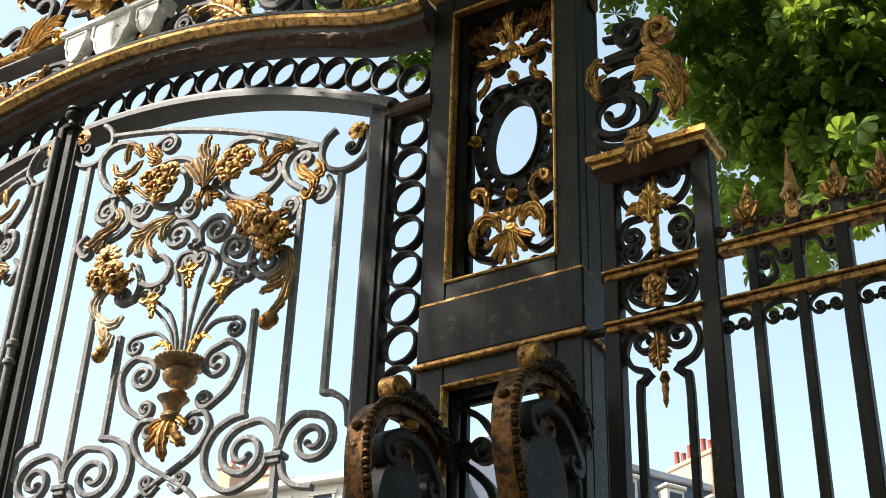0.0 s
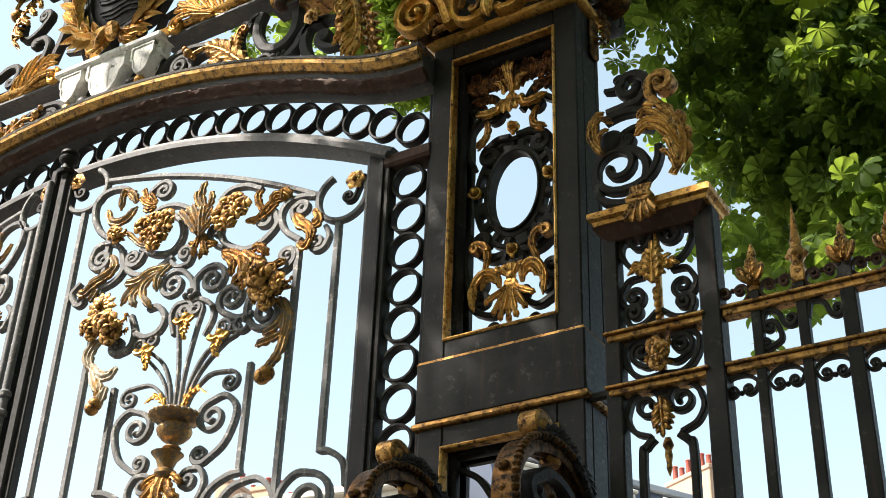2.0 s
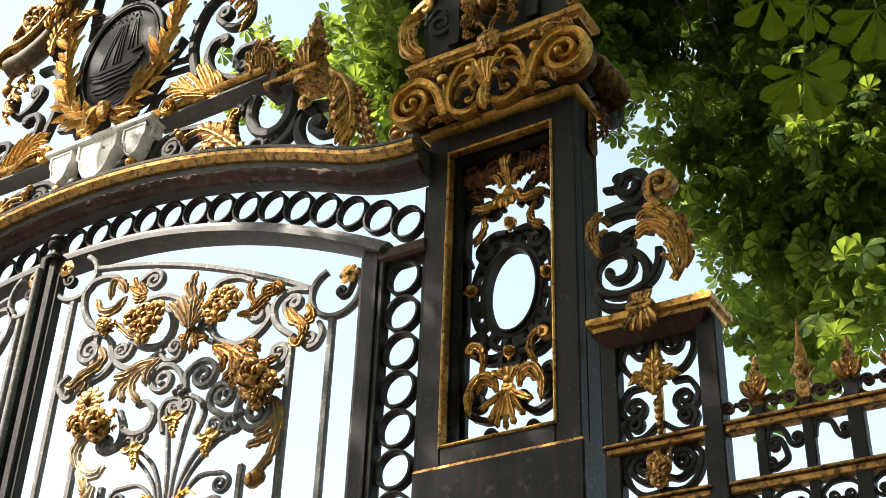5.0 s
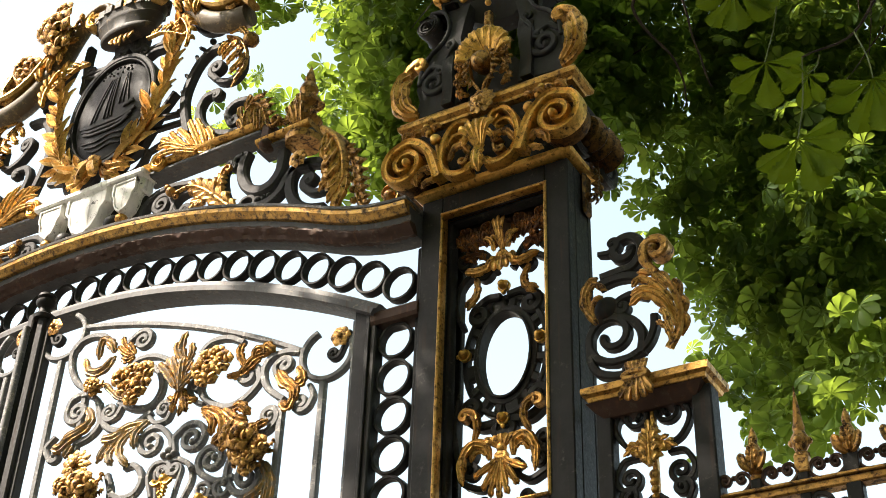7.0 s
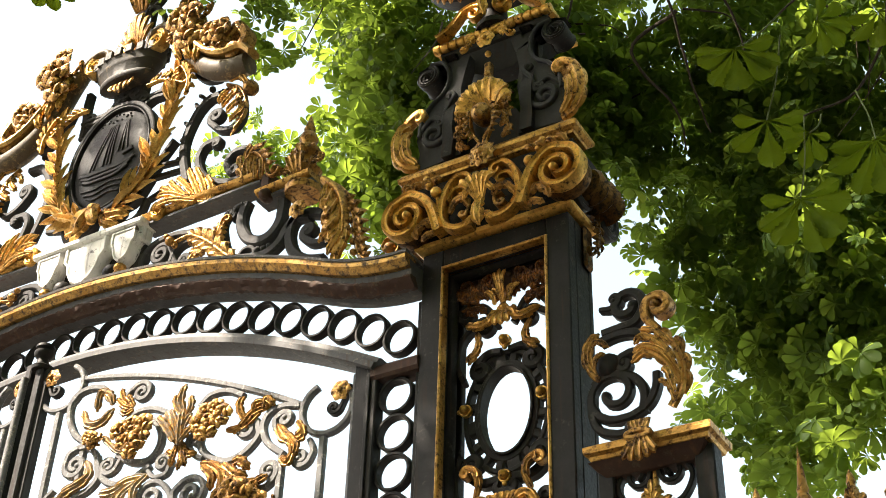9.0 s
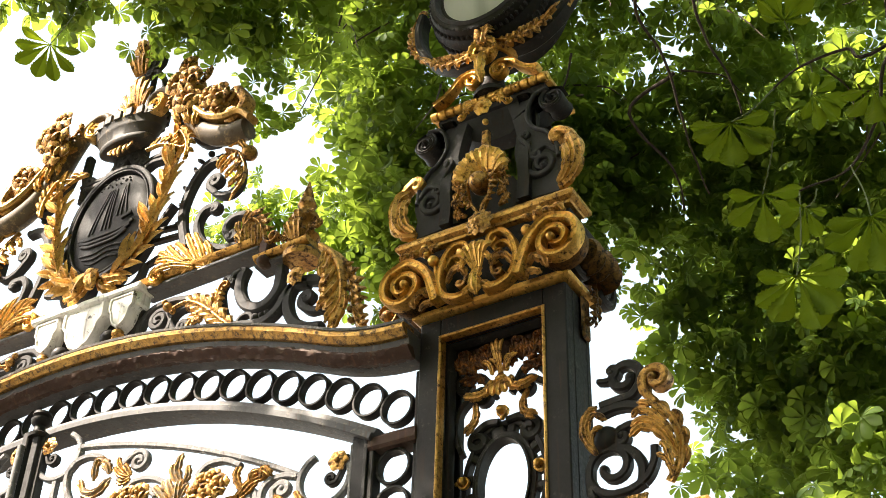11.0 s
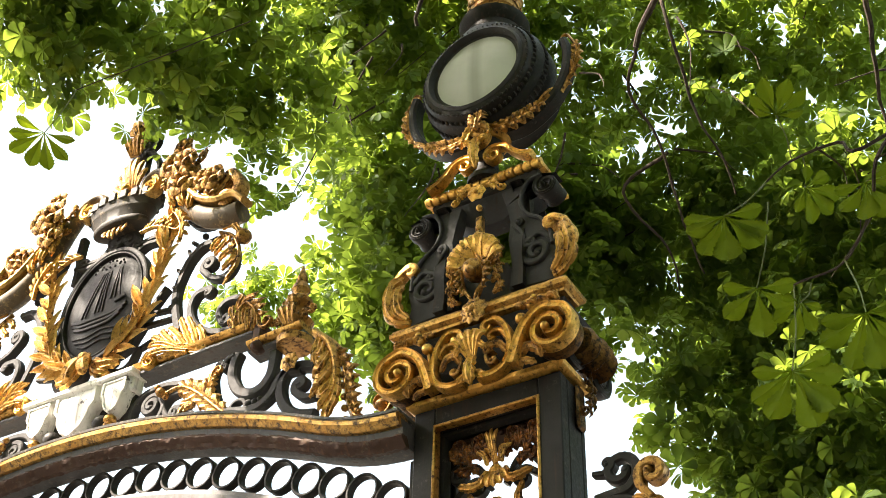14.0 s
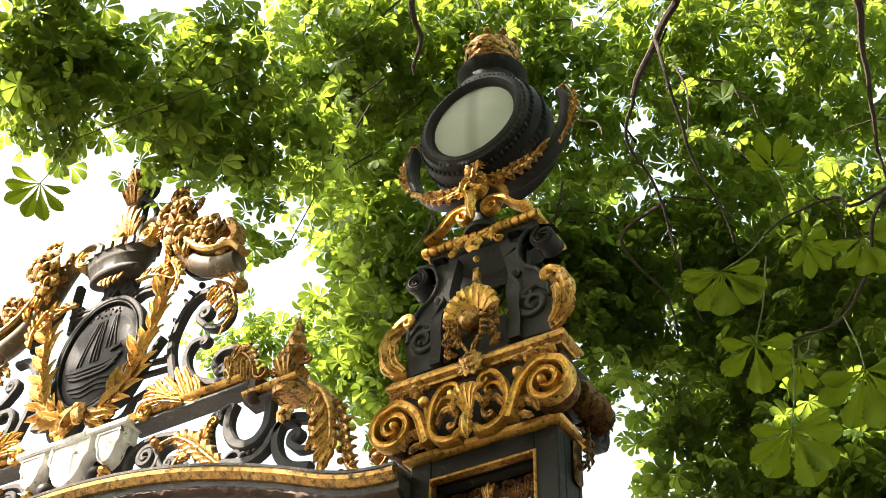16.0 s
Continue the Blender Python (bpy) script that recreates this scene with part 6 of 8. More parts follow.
gpair("curled_leaf", acanthus(gp((0.05, 4.34), (0.075, 4.41), (0.12, 4.44), (0.165, 4.415)), 0.022, -0.02, 3), GILT)
for a, z in ((0, 4.86), (0.215, 4.73), (-0.215, 4.73)):
    gpart("blossom", joined(acanthus(gp((a, z), (a - 0.1 * a, z - 0.13)), 0.028, -0.03, 4), ball(UC + a, -0.03, z - 0.02, 0.025), ball(UC + a * 0.97, -0.025, z - 0.13, 0.013),
                            *[acanthus(gp((a, z - 0.02), (a + s * 0.03, z - 0.05), (a + s * 0.06, z - 0.03)), 0.018, -0.03, 2) for s in (1, -1)]), GILT, "small gilded blossom")
# urn
gpart("urn", lathe([(0.02, -0.155), (0.045, -0.15), (0.03, -0.135), (0.03, -0.125), (0.055, -0.11), (0.078, -0.085), (0.085, -0.062), (0.078, -0.045), (0.055, -0.036), (0.058, -0.03), (0.095, -0.014), (0.125, 0.0), (0.130, 0.01), (0.124, 0.017), (0.10, 0.014), (0.05, 0.008)], UC + 0.02, -0.02, 4.30, 28),
      PALE_LEAF, "small cast urn with worn, flaking gilding")
gpart("urn_rim", joined(*[ball(UC + 0.02 + 0.127 * math.cos(2 * math.pi * k / 26), -0.02 + 0.127 * math.sin(2 * math.pi * k / 26), 4.308, 0.009, 0.009, 6) for k in range(26)]), URN)
gpart("calyx", lathe([(0.02, -0.14), (0.05, -0.1), (0.05, -0.085), (0.035, -0.075), (0.05, -0.03), (0.078, 0.0), (0.06, 0.005)], UC, -0.02, 4.125, 18), PALE_LEAF, "gilded calyx under the urn")
gpart("calyx_leaf", joined(frond(gp((0, 4.02), (0.0, 3.92), (0.01, 3.80)), 0.036, -0.03, 0.15), *[frond(gp((s * 0.015, 4.02), (s * 0.05, 3.93), (s * 0.11, 3.87)), 0.034, -0.02, 0.15) for s in (1, -1)], *[frond(gp((s * 0.02, 4.03), (s * 0.07, 4.0), (s * 0.115, 3.96)), 0.022, -0.02, 0.15) for s in (1, -1)]), OLD_GILT, "drooping gilded acanthus leaves")
gpair("scroll", scroll(gp((0.19, 4.365), (0.28, 4.385), (0.345, 4.30), (0.30, 4.15), (0.20, 4.065)), 0.028, D, 0, (0.085, 1.5, 1), (0.05, 1.35, -1)))
gpair("scroll", scroll(gp((0.13, 4.04), (0.185, 4.03), (0.212, 3.95), (0.15, 3.84), (0.0, 3.745), (-0.16, 3.64), (-0.25, 3.5)), 0.026, D, 0, (0.055, 1.4, 1), None))
gpair("scroll", scroll(gp((0.03, 3.70), (0.08, 3.66), (0.12, 3.70)), 0.02, D, 0, None, (0.035, 1.3, 1)))
gpair("bar", joined(box(UC + 0.393 - 0.016, UC + 0.393 + 0.016, -0.017, 0.017, 3.985, 4.535, 0.005), sweep(smooth_line(gp((0.41, 3.99), (0.33, 3.975), (0.245, 3.92), (0.205, 3.82), (0.24, 3.70), (0.36, 3.625), (0.50, 3.68), (0.56, 3.77))), flat(0.03, D))))
gpair("scroll", scroll(gp((0.60, 3.79), (0.575, 3.88), (0.50, 3.945), (0.40, 3.935)), 0.03, D, 0, None, (0.135, 1.65, 1)))
gpair("scroll", scroll(gp((0.60, 3.79), (0.63, 3.88), (0.70, 3.94), (0.79, 3.93)), 0.03, D, 0, None, (0.12, 1.65, -1)))
gpair("collar", joined(box(UC + 0.545, UC + 0.64, -0.035, 0.035, 3.745, 3.775, 0.006), box(UC + 0.56, UC + 0.625, -0.028, 0.028, 3.72, 3.745, 0.004), ball(UC + 0.593, 0, 3.79, 0.022)))
gpair("bar", joined(box(UC + 0.575, UC + 0.61, -0.017, 0.017, 3.28, 3.73, 0.005), sweep(smooth_line(gp((0.62, 3.73), (0.64, 3.66), (0.70, 3.61), (0.79, 3.59))), flat(0.028, D))))
gpart("outer_foot", sweep(smooth_line(gp((0.81, 4.03), (0.86, 4.02), (0.93, 3.96), (0.95, 3.85))), flat(0.028, D)))
gpart("outer_foot", sweep(smooth_line(gp((-0.805, 4.02), (-0.87, 4.0), (-0.92, 3.94), (-0.93, 3.82))), flat(0.028, D)))
copy_thing(gate, Matrix.Translation((2 * MID, 0, 0)) @ Matrix.Diagonal((-1, 1, 1, 1)) @ gate.matrix_basis)
# seam of the two leaves: round shutting rod with collars and a turned cap
gpart("shutting_rod", lathe([(0.021, 0.12), (0.021, 4.46), (0.033, 4.47), (0.033, 4.49), (0.024, 4.50), (0.024, 4.56), (0.034, 4.57), (0.034, 4.595), (0.021, 4.61), (0.021, 5.88)], -2.03, -0.06, 0, 14), GREY)
gpart("post_cap", lathe([(0.05, 0), (0.055, 0.02), (0.035, 0.035), (0.03, 0.07), (0.045, 0.08), (0.055, 0.095), (0.055, 0.11), (0.036, 0.115), (0.036, 0.125), (0.052, 0.135), (0.05, 0.15), (0.01, 0.155)], -1.96, -0.03, 5.93, 16), BLACK)

# ---- narrow bay beside the pillar ----
bay = thing("fence_bay", (0.7, 0.04, 0), "black iron side bay with scrollwork and a gilded ledge", "fence panel")
BX, BY = 0.705, 0.04


def bpart(name, shape, mat=BLACK, label=""):
    return part(name, shape, mat, bay, label)


def bpair(name, shape, mat=BLACK, label=""):
    pair(name, shape, mat, bay, BX, label)


bpart("post", box(0.885, 0.965, -0.01, 0.08, 0.0, 4.72))
bpart("post", box(0.478, 0.545, 0.0, 0.07, 0.0, 4.72))
bpart("wall_strap", box(0.385, 0.48, 0.02, 0.05, 3.99, 4.02), BLACK)
bpart("ledge", plan_loft([(0.19, 0.04, 4.67), (0.22, 0.07, 4.695), (0.235, 0.085, 4.715), (0.245, 0.095, 4.722)], BX, BY), RUST, "dark rusty underside of the ledge")
bpart("ledge_lip", plan_loft([(0.235, 0.085, 4.72), (0.245, 0.095, 4.726), (0.25, 0.10, 4.742), (0.266, 0.116, 4.752), (0.268, 0.118, 4.78), (0.255, 0.10, 4.792)], BX + 0.012, BY), WORN_GILT, "rusty gilded lip of the ledge")
bpart("ledge_leaf", joined(*[petal([(BX + 0.02 * q, 4.835), (BX + 0.012 * q, 4.76), (BX + 0.03 * q, 4.69), (BX + 0.035 * q, 4.65 + 0.008 * q * q)], 0.018, -0.10, 0.12) for q in (-2, -1, 0, 1, 2)], ring(BX, 4.765, 0.05, 0.022, 0.03, -0.115, 20, 0.014)), OLD_GILT, "gilded leaf gathered over the ledge")
for z in (4.228, 3.995):
    bpart("cross_rail", joined(box(0.49, 0.90, -0.01, 0.07, z - 0.022, z + 0.008), box(0.48, 0.905, -0.025, 0.08, z + 0.006, z + 0.02, 0.004)), OLD_GILT, "rusty gilded rail")
w = 0.022
bpair("scroll", scroll([(0.671, 4.511), (0.594, 4.542), (0.551, 4.617), (0.568, 4.683)], w, 0.04, BY, None, (0.07, 1.6, -1), thin=0.9))
bpair("scroll", scroll([(0.645, 4.487), (0.582, 4.482), (0.55, 4.434)], w, 0.04, BY, None, (0.06, 1.5, 1), thin=0.9))
bpair("scroll", scroll([(0.693, 4.317), (0.639, 4.276), (0.586, 4.273), (0.562, 4.312)], w, 0.04, BY, None, (0.042, 1.4, -1), thin=0.9))
bpart("lily", joined(acanthus([(BX, 4.42), (BX, 4.50), (BX, 4.60)], 0.05, BY - 0.04, 4, 0.7), *[acanthus([(BX + s * 0.01, 4.44), (BX + s * 0.05, 4.51), (BX + s * 0.10, 4.49)], 0.034, BY - 0.04, 4, 0.7) for s in (1, -1)], *[ball(BX, BY - 0.02, 4.40 - 0.03 * j, 0.022 - 0.002 * j, n=10) for j in range(5)],
                     sweep([(BX, 4.68), (BX, 4.24)], flat(0.02, 0.03, 0.2, BY))), WORN_GILT, "gilded lily ornament")
bpair("scroll", scroll([(0.708, 4.044), (0.623, 4.039), (0.565, 4.092), (0.551, 4.166), (0.592, 4.204), (0.664, 4.192)], w, 0.04, BY))
bpair("scroll", scroll([(0.697, 4.101), (0.644, 4.084), (0.597, 4.11)], w, 0.04, BY, None, (0.05, 1.5, -1), thin=0.9))
bpart("flower", joined(spray(BX, BY - 0.02, 4.125, 0.05, 12, 9, 1.2), sweep([(BX, 4.21), (BX, 4.0)], flat(0.02, 0.03, 0.2, BY))), OLD_GILT)
bpair("scroll", scroll([(0.644, 3.792), (0.58, 3.822), (0.549, 3.881), (0.561, 3.941)], w, 0.04, BY, None, (0.075, 1.5, -1), thin=0.9))
bpair("scroll", scroll([(0.688, 3.932), (0.708, 3.961), (0.728, 3.986)], w, 0.04, BY))
bpair("bar", sweep(smooth_line([(0.655, 3.787), (0.622, 3.755), (BX - 0.101, 3.70), (BX - 0.101, 3.2), (BX - 0.101, 0.3)], 5), flat(0.032, 0.032, 0.15, BY)))
bpart("pendant_leaf", acanthus([(BX, 3.93), (BX, 3.85), (BX, 3.78)], 0.045, BY - 0.03, 4, 0.7), OLD_GILT)
bpart("pendant", lathe([(0.012, 0), (0.022, -0.03), (0.012, -0.05), (0.016, -0.07), (0.01, -0.10), (0.012, -0.12), (0.002, -0.15)], BX, BY, 3.78, 10), OLD_GILT, "tarnished drop pendant")
# scrolled top of the bay
bpart("scroll", scroll([(0.676, 4.943), (0.688, 5.013), (0.669, 5.076), (0.622, 5.119), (0.562, 5.138), (0.5, 5.131), (0.463, 5.106)], 0.04, 0.05, BY))
bpart("scroll", scroll([(0.745, 5.103), (0.738, 5.036), (0.702, 4.972), (0.631, 4.934), (0.561, 4.928)], 0.036, 0.05, BY, None, (0.125, 1.25, -1, 0.3), thin=0.95))
bpart("scroll", scroll([(0.637, 4.863), (0.558, 4.865), (0.485, 4.898), (0.455, 4.964), (0.453, 5.065)], 0.036, 0.05, BY))
bpart("scroll", scroll([(0.721, 5.191), (0.653, 5.225), (0.599, 5.215)], 0.036, 0.05, BY, None, (0.04, 1.0, 1)))
bpart("scroll", scroll([(0.502, 5.31), (0.576, 5.325), (0.653, 5.316), (0.712, 5.282)], 0.045, 0.05, BY))
bpart("scroll", scroll([(0.514, 5.346), (0.604, 5.356), (0.661, 5.364), (0.694, 5.4)], 0.045, 0.05, BY, None, (0.085, 1.1, 1, 0.35), thin=0.95))
bpart("scroll", scroll([(0.509, 5.466), (0.556, 5.46), (0.589, 5.473)], 0.03, 0.05, BY, None, (0.03, 0.9, 1)))
bpart("knob", ball(*[(x, BY, z) for x, z in [(0.531, 5.188)]][0], 0.062, 0.05, 14), BLACK)
bpart("knob", ball(*[(x, BY, z) for x, z in [(0.618, 4.88)]][0], 0.03, 0.04, 10), BLACK)
SPINE = [(0.812, 4.908), (0.855, 4.978), (0.867, 5.077), (0.837, 5.192), (0.784, 5.271), (0.743, 5.333)]
bpart("acanthus_leaf", joined(finger(smooth_line(SPINE, 6), [BY - 0.05] * 31, [0.022 - 0.0004 * q for q in range(31)]), *[frond(list(p), 0.58 * h, BY - 0.05 - 0.008 * n, 0.14) for n, (p, h) in enumerate((
    ([(0.831, 4.918), (0.813, 4.995), (0.768, 5.039)], 0.026), ([(0.852, 5), (0.811, 5.101), (0.741, 5.153), (0.665, 5.131)], 0.042), ([(0.86, 5.039), (0.818, 5.13), (0.738, 5.181), (0.677, 5.171)], 0.03), ([(0.85, 5.105), (0.793, 5.186), (0.731, 5.226), (0.685, 5.207)], 0.034), ([(0.836, 5.174), (0.781, 5.239), (0.713, 5.27)], 0.028), ([(0.844, 4.953), (0.826, 5.036), (0.799, 5.062)], 0.03)))]), WORN_GILT, "gilded acanthus leaf rising from the ledge")
bpart("leaf_edge", joined(*[petal(list(p), 0.024, BY - 0.02, 0.2) for p in ([(0.851, 4.974), (0.883, 5.017), (0.868, 5.061)], [(0.86, 5.05), (0.885, 5.101), (0.864, 5.139)], [(0.849, 5.132), (0.863, 5.187), (0.836, 5.223)], [(0.811, 5.208), (0.804, 5.254), (0.775, 5.274)])]), OLD_GILT)
bpart("leaf_curl", scroll([(0.784, 5.271), (0.737, 5.329), (0.73, 5.376)], 0.04, 0.08, BY - 0.04, None, (0.062, 1.1, -1, 0.3)), OLD_GILT, "tarnished curl at the leaf's tip")
bpart("acanthus_leaf", joined(*[frond(list(p), 0.52 * h, BY - 0.04 - 0.008 * n, 0.14) for n, (p, h) in enumerate((([(0.502, 5.107), (0.459, 5.19), (0.472, 5.269), (0.521, 5.322)], 0.042), ([(0.488, 5.138), (0.476, 5.229), (0.509, 5.275), (0.564, 5.242)], 0.034), ([(0.484, 5.158), (0.506, 5.204), (0.543, 5.221)], 0.028), ([(0.476, 5.229), (0.489, 5.295), (0.526, 5.304)], 0.028)))]), OLD_GILT, "rusty gilded leaf beside the pillar")

# ---- fence ----
fence = thing("fence", (1.5, 0.05, 0), "black iron fence with rusty gilded rails and spearheads", "fence")


def fpart(name, shape, mat=BLACK, label=""):
    return part(name, shape, mat, fence, label)


FX0, FX1 = 0.965, 6.3
for z in (4.235, 3.995):
    fpart("rail", joined(box(FX0, FX1, 0.0, 0.06, z - 0.025, z + 0.008), box(FX0, FX1, -0.012, 0.072, z + 0.006, z + 0.02, 0.004)), OLD_GILT, "rail with rust and worn gilding")
fpart("rail", box(FX0, FX1, 0.0, 0.06, 0.3, 0.36))
fpart("dwarf_wall", box(FX0, FX1, -0.12, 0.18, 0.0, 0.3, 0.02), RUST)
FY = 0.03
for k in range(30):
    x = 1.095 + 0.174 * k
    thick = k % 3 == 2
    w = 0.028 if thick else 0.020
    fpart("bar", box(x - w, x + w, FY - w, FY + w, 0.34, 4.36 if thick else 4.30, 0.004))
    if k < 12:
        # pairs of small scrolls on and under the rails
        mx = x - 0.087
        for z, v in ((4.325, -1), (3.895, 1)):
            fpart("small_scroll", scroll([(mx - 0.055, z), (mx - 0.066, z + v * 0.03), (mx - 0.04, z + v * 0.06), (mx, z + v * 0.068), (mx + 0.04, z + v * 0.06), (mx + 0.066, z + v * 0.03), (mx + 0.055, z)], 0.013, 0.025, FY, (0.026, 1.3, v), (0.026, 1.3, -v)), RUST if v < 0 else BLACK)
            fpart("bead", ball(mx, FY, z, 0.011, n=8), RUST if v < 0 else BLACK)
        # hanging hooks between the rails
        if k % 3:
            fpart("hook", scroll([(x - 0.075, 4.14), (x - 0.095, 4.19), (x - 0.14, 4.20), (x - 0.155, 4.14)], 0.02, 0.03, FY, (0.03, 1.1, 1), None))
        else:
            fpart("hook", scroll([(x + 0.075, 4.14), (x + 0.085, 4.08), (x + 0.04, 4.05)], 0.02, 0.03, FY, (0.03, 1.1, 1), (0.025, 1.1, -1)))
        if k % 3 == 1:
            fpart("spearhead", joined(box(x - 0.026, x + 0.026, FY - 0.026, FY + 0.026, 4.29, 4.36, 0.004), lathe([(0.03, 0), (0.03, 0.012), (0.018, 0.02), (0.034, 0.05), (0.036, 0.07), (0.02, 0.10), (0.024, 0.115), (0.02, 0.13), (0.012, 0.2), (0.001, 0.29)], x, FY, 4.355, 10),
                                      *[ball(x + 0.03 * math.cos(a), FY + 0.03 * math.sin(a), 4.415, 0.016, n=8) for a in (0, 1.57, 3.14, 4.71)]), OLD_GILT, "rusty gilded spearhead")
        else:
            fpart("finial", joined(lathe([(0.022, 0), (0.026, 0.012), (0.018, 0.02), (0.03, 0.03), (0.024, 0.05), (0.03, 0.08), (0.03, 0.11), (0.014, 0.15), (0.018, 0.165), (0.012, 0.19), (0.001, 0.215)], x, FY, 4.30, 10),
                                   *[acanthus([(x, 4.33), (x + q * 0.03, 4.35), (x + q * 0.045, 4.40)], 0.018, FY - 0.02, 2, 0.8, end=(0.014, 0.9, q)) for q in (1, -1)], acanthus([(x, 4.33), (x, 4.44)], 0.024, FY - 0.03, 3, 0.8)), OLD_GILT, "rusty gilded finial")

# ---- chestnut trees ----
def leaf_material(name, base, through_colour):
    m, t, b = material(name, 0.6)
    g = t.nodes.new("ShaderNodeNewGeometry")
    n = noise_node(t, 9, 4, 0.6)
    tone = ramp(t, g.outputs["Random Per Island"], [(0.0, tuple(0.35 * c for c in base)), (0.55, base), (1.0, (base[0] * 2.1, base[1] * 1.6, base[2] * 1.1))])
    tone = mixed(t, ramp(t, n.outputs["Fac"], [(0.35, (0, 0, 0)), (0.75, (0.5, 0.5, 0.5))]), tone, (base[0] * 1.5, base[1] * 1.15, base[2]))
    t.links.new(tone, b.inputs["Base Color"])
    tr = t.nodes.new("ShaderNodeBsdfTranslucent")
    tr.inputs["Color"].default_value = (*through_colour, 1)
    mx = t.nodes.new("ShaderNodeMixShader")
    mx.inputs["Fac"].default_value = 0.42
    b.inputs["Specular IOR Level"].default_value = 0.1
    t.links.new(b.outputs["BSDF"], mx.inputs[1])
    t.links.new(tr.outputs["BSDF"], mx.inputs[2])
    t.links.new(mx.outputs["Shader"], t.nodes["Material Output"].inputs["Surface"])
    return m


LEAF = leaf_material("chestnut_leaf", (0.034, 0.070, 0.019), (0.38, 0.52, 0.06))


def bark_material():
    m, t, b = material("chestnut_bark", 0.9)
    n = noise_node(t, 18, 8, 0.7)
    t.links.new(ramp(t, n.outputs["Fac"], [(0.3, (0.02, 0.011, 0.007)), (0.7, (0.075, 0.046, 0.029))]), b.inputs["Base Color"])
    bumped(t, b, n.outputs["Fac"], 0.8, 0.02)
    return m


BARK = bark_material()


def chestnut_leaf():
    """One hand-shaped leaf of seven leaflets about its stalk's end, 1 long, hanging a little."""
    v, f = [], []
    rows = 5
    for a, ln in ((-125, 0.62), (-82, 0.82), (-40, 0.96), (0, 1.0), (40, 0.96), (82, 0.82), (125, 0.62)):
        ca, sa, k = math.cos(radians(a)), math.sin(radians(a)), len(v)
        for i in range(rows + 1):
            w = 0.265 * ln * (0.0, 0.30, 0.68, 0.98, 0.86, 0.22)[i]
            for q in (-1, 0, 1):
                r = ln * (0.0, 0.32, 0.58, 0.80, 0.94, 1.0)[i]
                drop = -0.52 * r * r + 0.05 * r + (0.12 * w / 0.265 if q else 0.0)
                v.append((ca * r - sa * w * q, sa * r + ca * w * q, drop))
        for i in range(rows):
            for q in (0, 1):
                f.append((k + 3 * i + q, k + 3 * i + q + 1, k + 3 * i + q + 4, k + 3 * i + q + 3))
    return np.array(v), np.array(f)


LV, LF = chestnut_leaf()


def leaves(points, size, seed, tilt=0.6):
    """Mesh data of many leaves at points, each turned at random."""
    rnd = np.random.RandomState(seed)
    n = len(points)
    yaw, t1, t2 = rnd.uniform(0, 2 * np.pi, n), rnd.normal(0, tilt, n), rnd.normal(0, tilt, n)
    s = size * rnd.uniform(0.7, 1.2, n)
    cy, sy, c1, s1, c2, s2 = np.cos(yaw), np.sin(yaw), np.cos(t1), np.sin(t1), np.cos(t2), np.sin(t2)
    v = LV[None] * s[:, None, None]
    x, y, z = v[..., 0], v[..., 1], v[..., 2]
    x, y = x * cy[:, None] - y * sy[:, None], x * sy[:, None] + y * cy[:, None]
    y, z = y * c1[:, None] - z * s1[:, None], y * s1[:, None] + z * c1[:, None]
    x, z = x * c2[:, None] + z * s2[:, None], -x * s2[:, None] + z * c2[:, None]
    v = np.stack([x, y, z], -1) + np.asarray(points)[:, None]
    f = LF[None] + (np.arange(n) * len(LV))[:, None, None]
    return v.reshape(-1, 3), f.reshape(-1, 4)


def fast_mesh(name, v, f, mat, parent=None, label=""):
    me = bpy.data.meshes.new(name)
    me.vertices.add(len(v))
    me.vertices.foreach_set("co", v.astype(np.float32).ravel())
    me.loops.add(f.size)
    me.loops.foreach_set("vertex_index", f.astype(np.int32).ravel())
    me.polygons.add(len(f))
    me.polygons.foreach_set("loop_start", np.arange(0, f.size, 4, dtype=np.int32))
    me.update(calc_edges=True)
    me.validate()
    me.materials.append(mat)
    ob = new(name, me)
    if parent:
        ob.parent = parent
        ob.matrix_parent_inverse = parent.matrix_basis.inverted()
    return tagged(ob, label)


def clumps(blobs, per, seed):
    """Points in uneven clumps: each blob (x, y, z, radius) holds twigs that each bear a few leaves."""
    rnd, out = np.random.RandomState(seed), []
    for x, y, z, r in blobs:
        n = max(4, int(per * r * r))
        for _ in range(n // 4):
            d = rnd.normal(0, 1, 3)
            d *= r * rnd.uniform(0.1, 1) ** 0.45 / np.linalg.norm(d)
            for _ in range(4):
                out.append((x + d[0] + rnd.normal(0, 0.13), y + d[1] + rnd.normal(0, 0.13), z + 0.8 * d[2] + rnd.normal(0, 0.08)))
    return np.array(out)


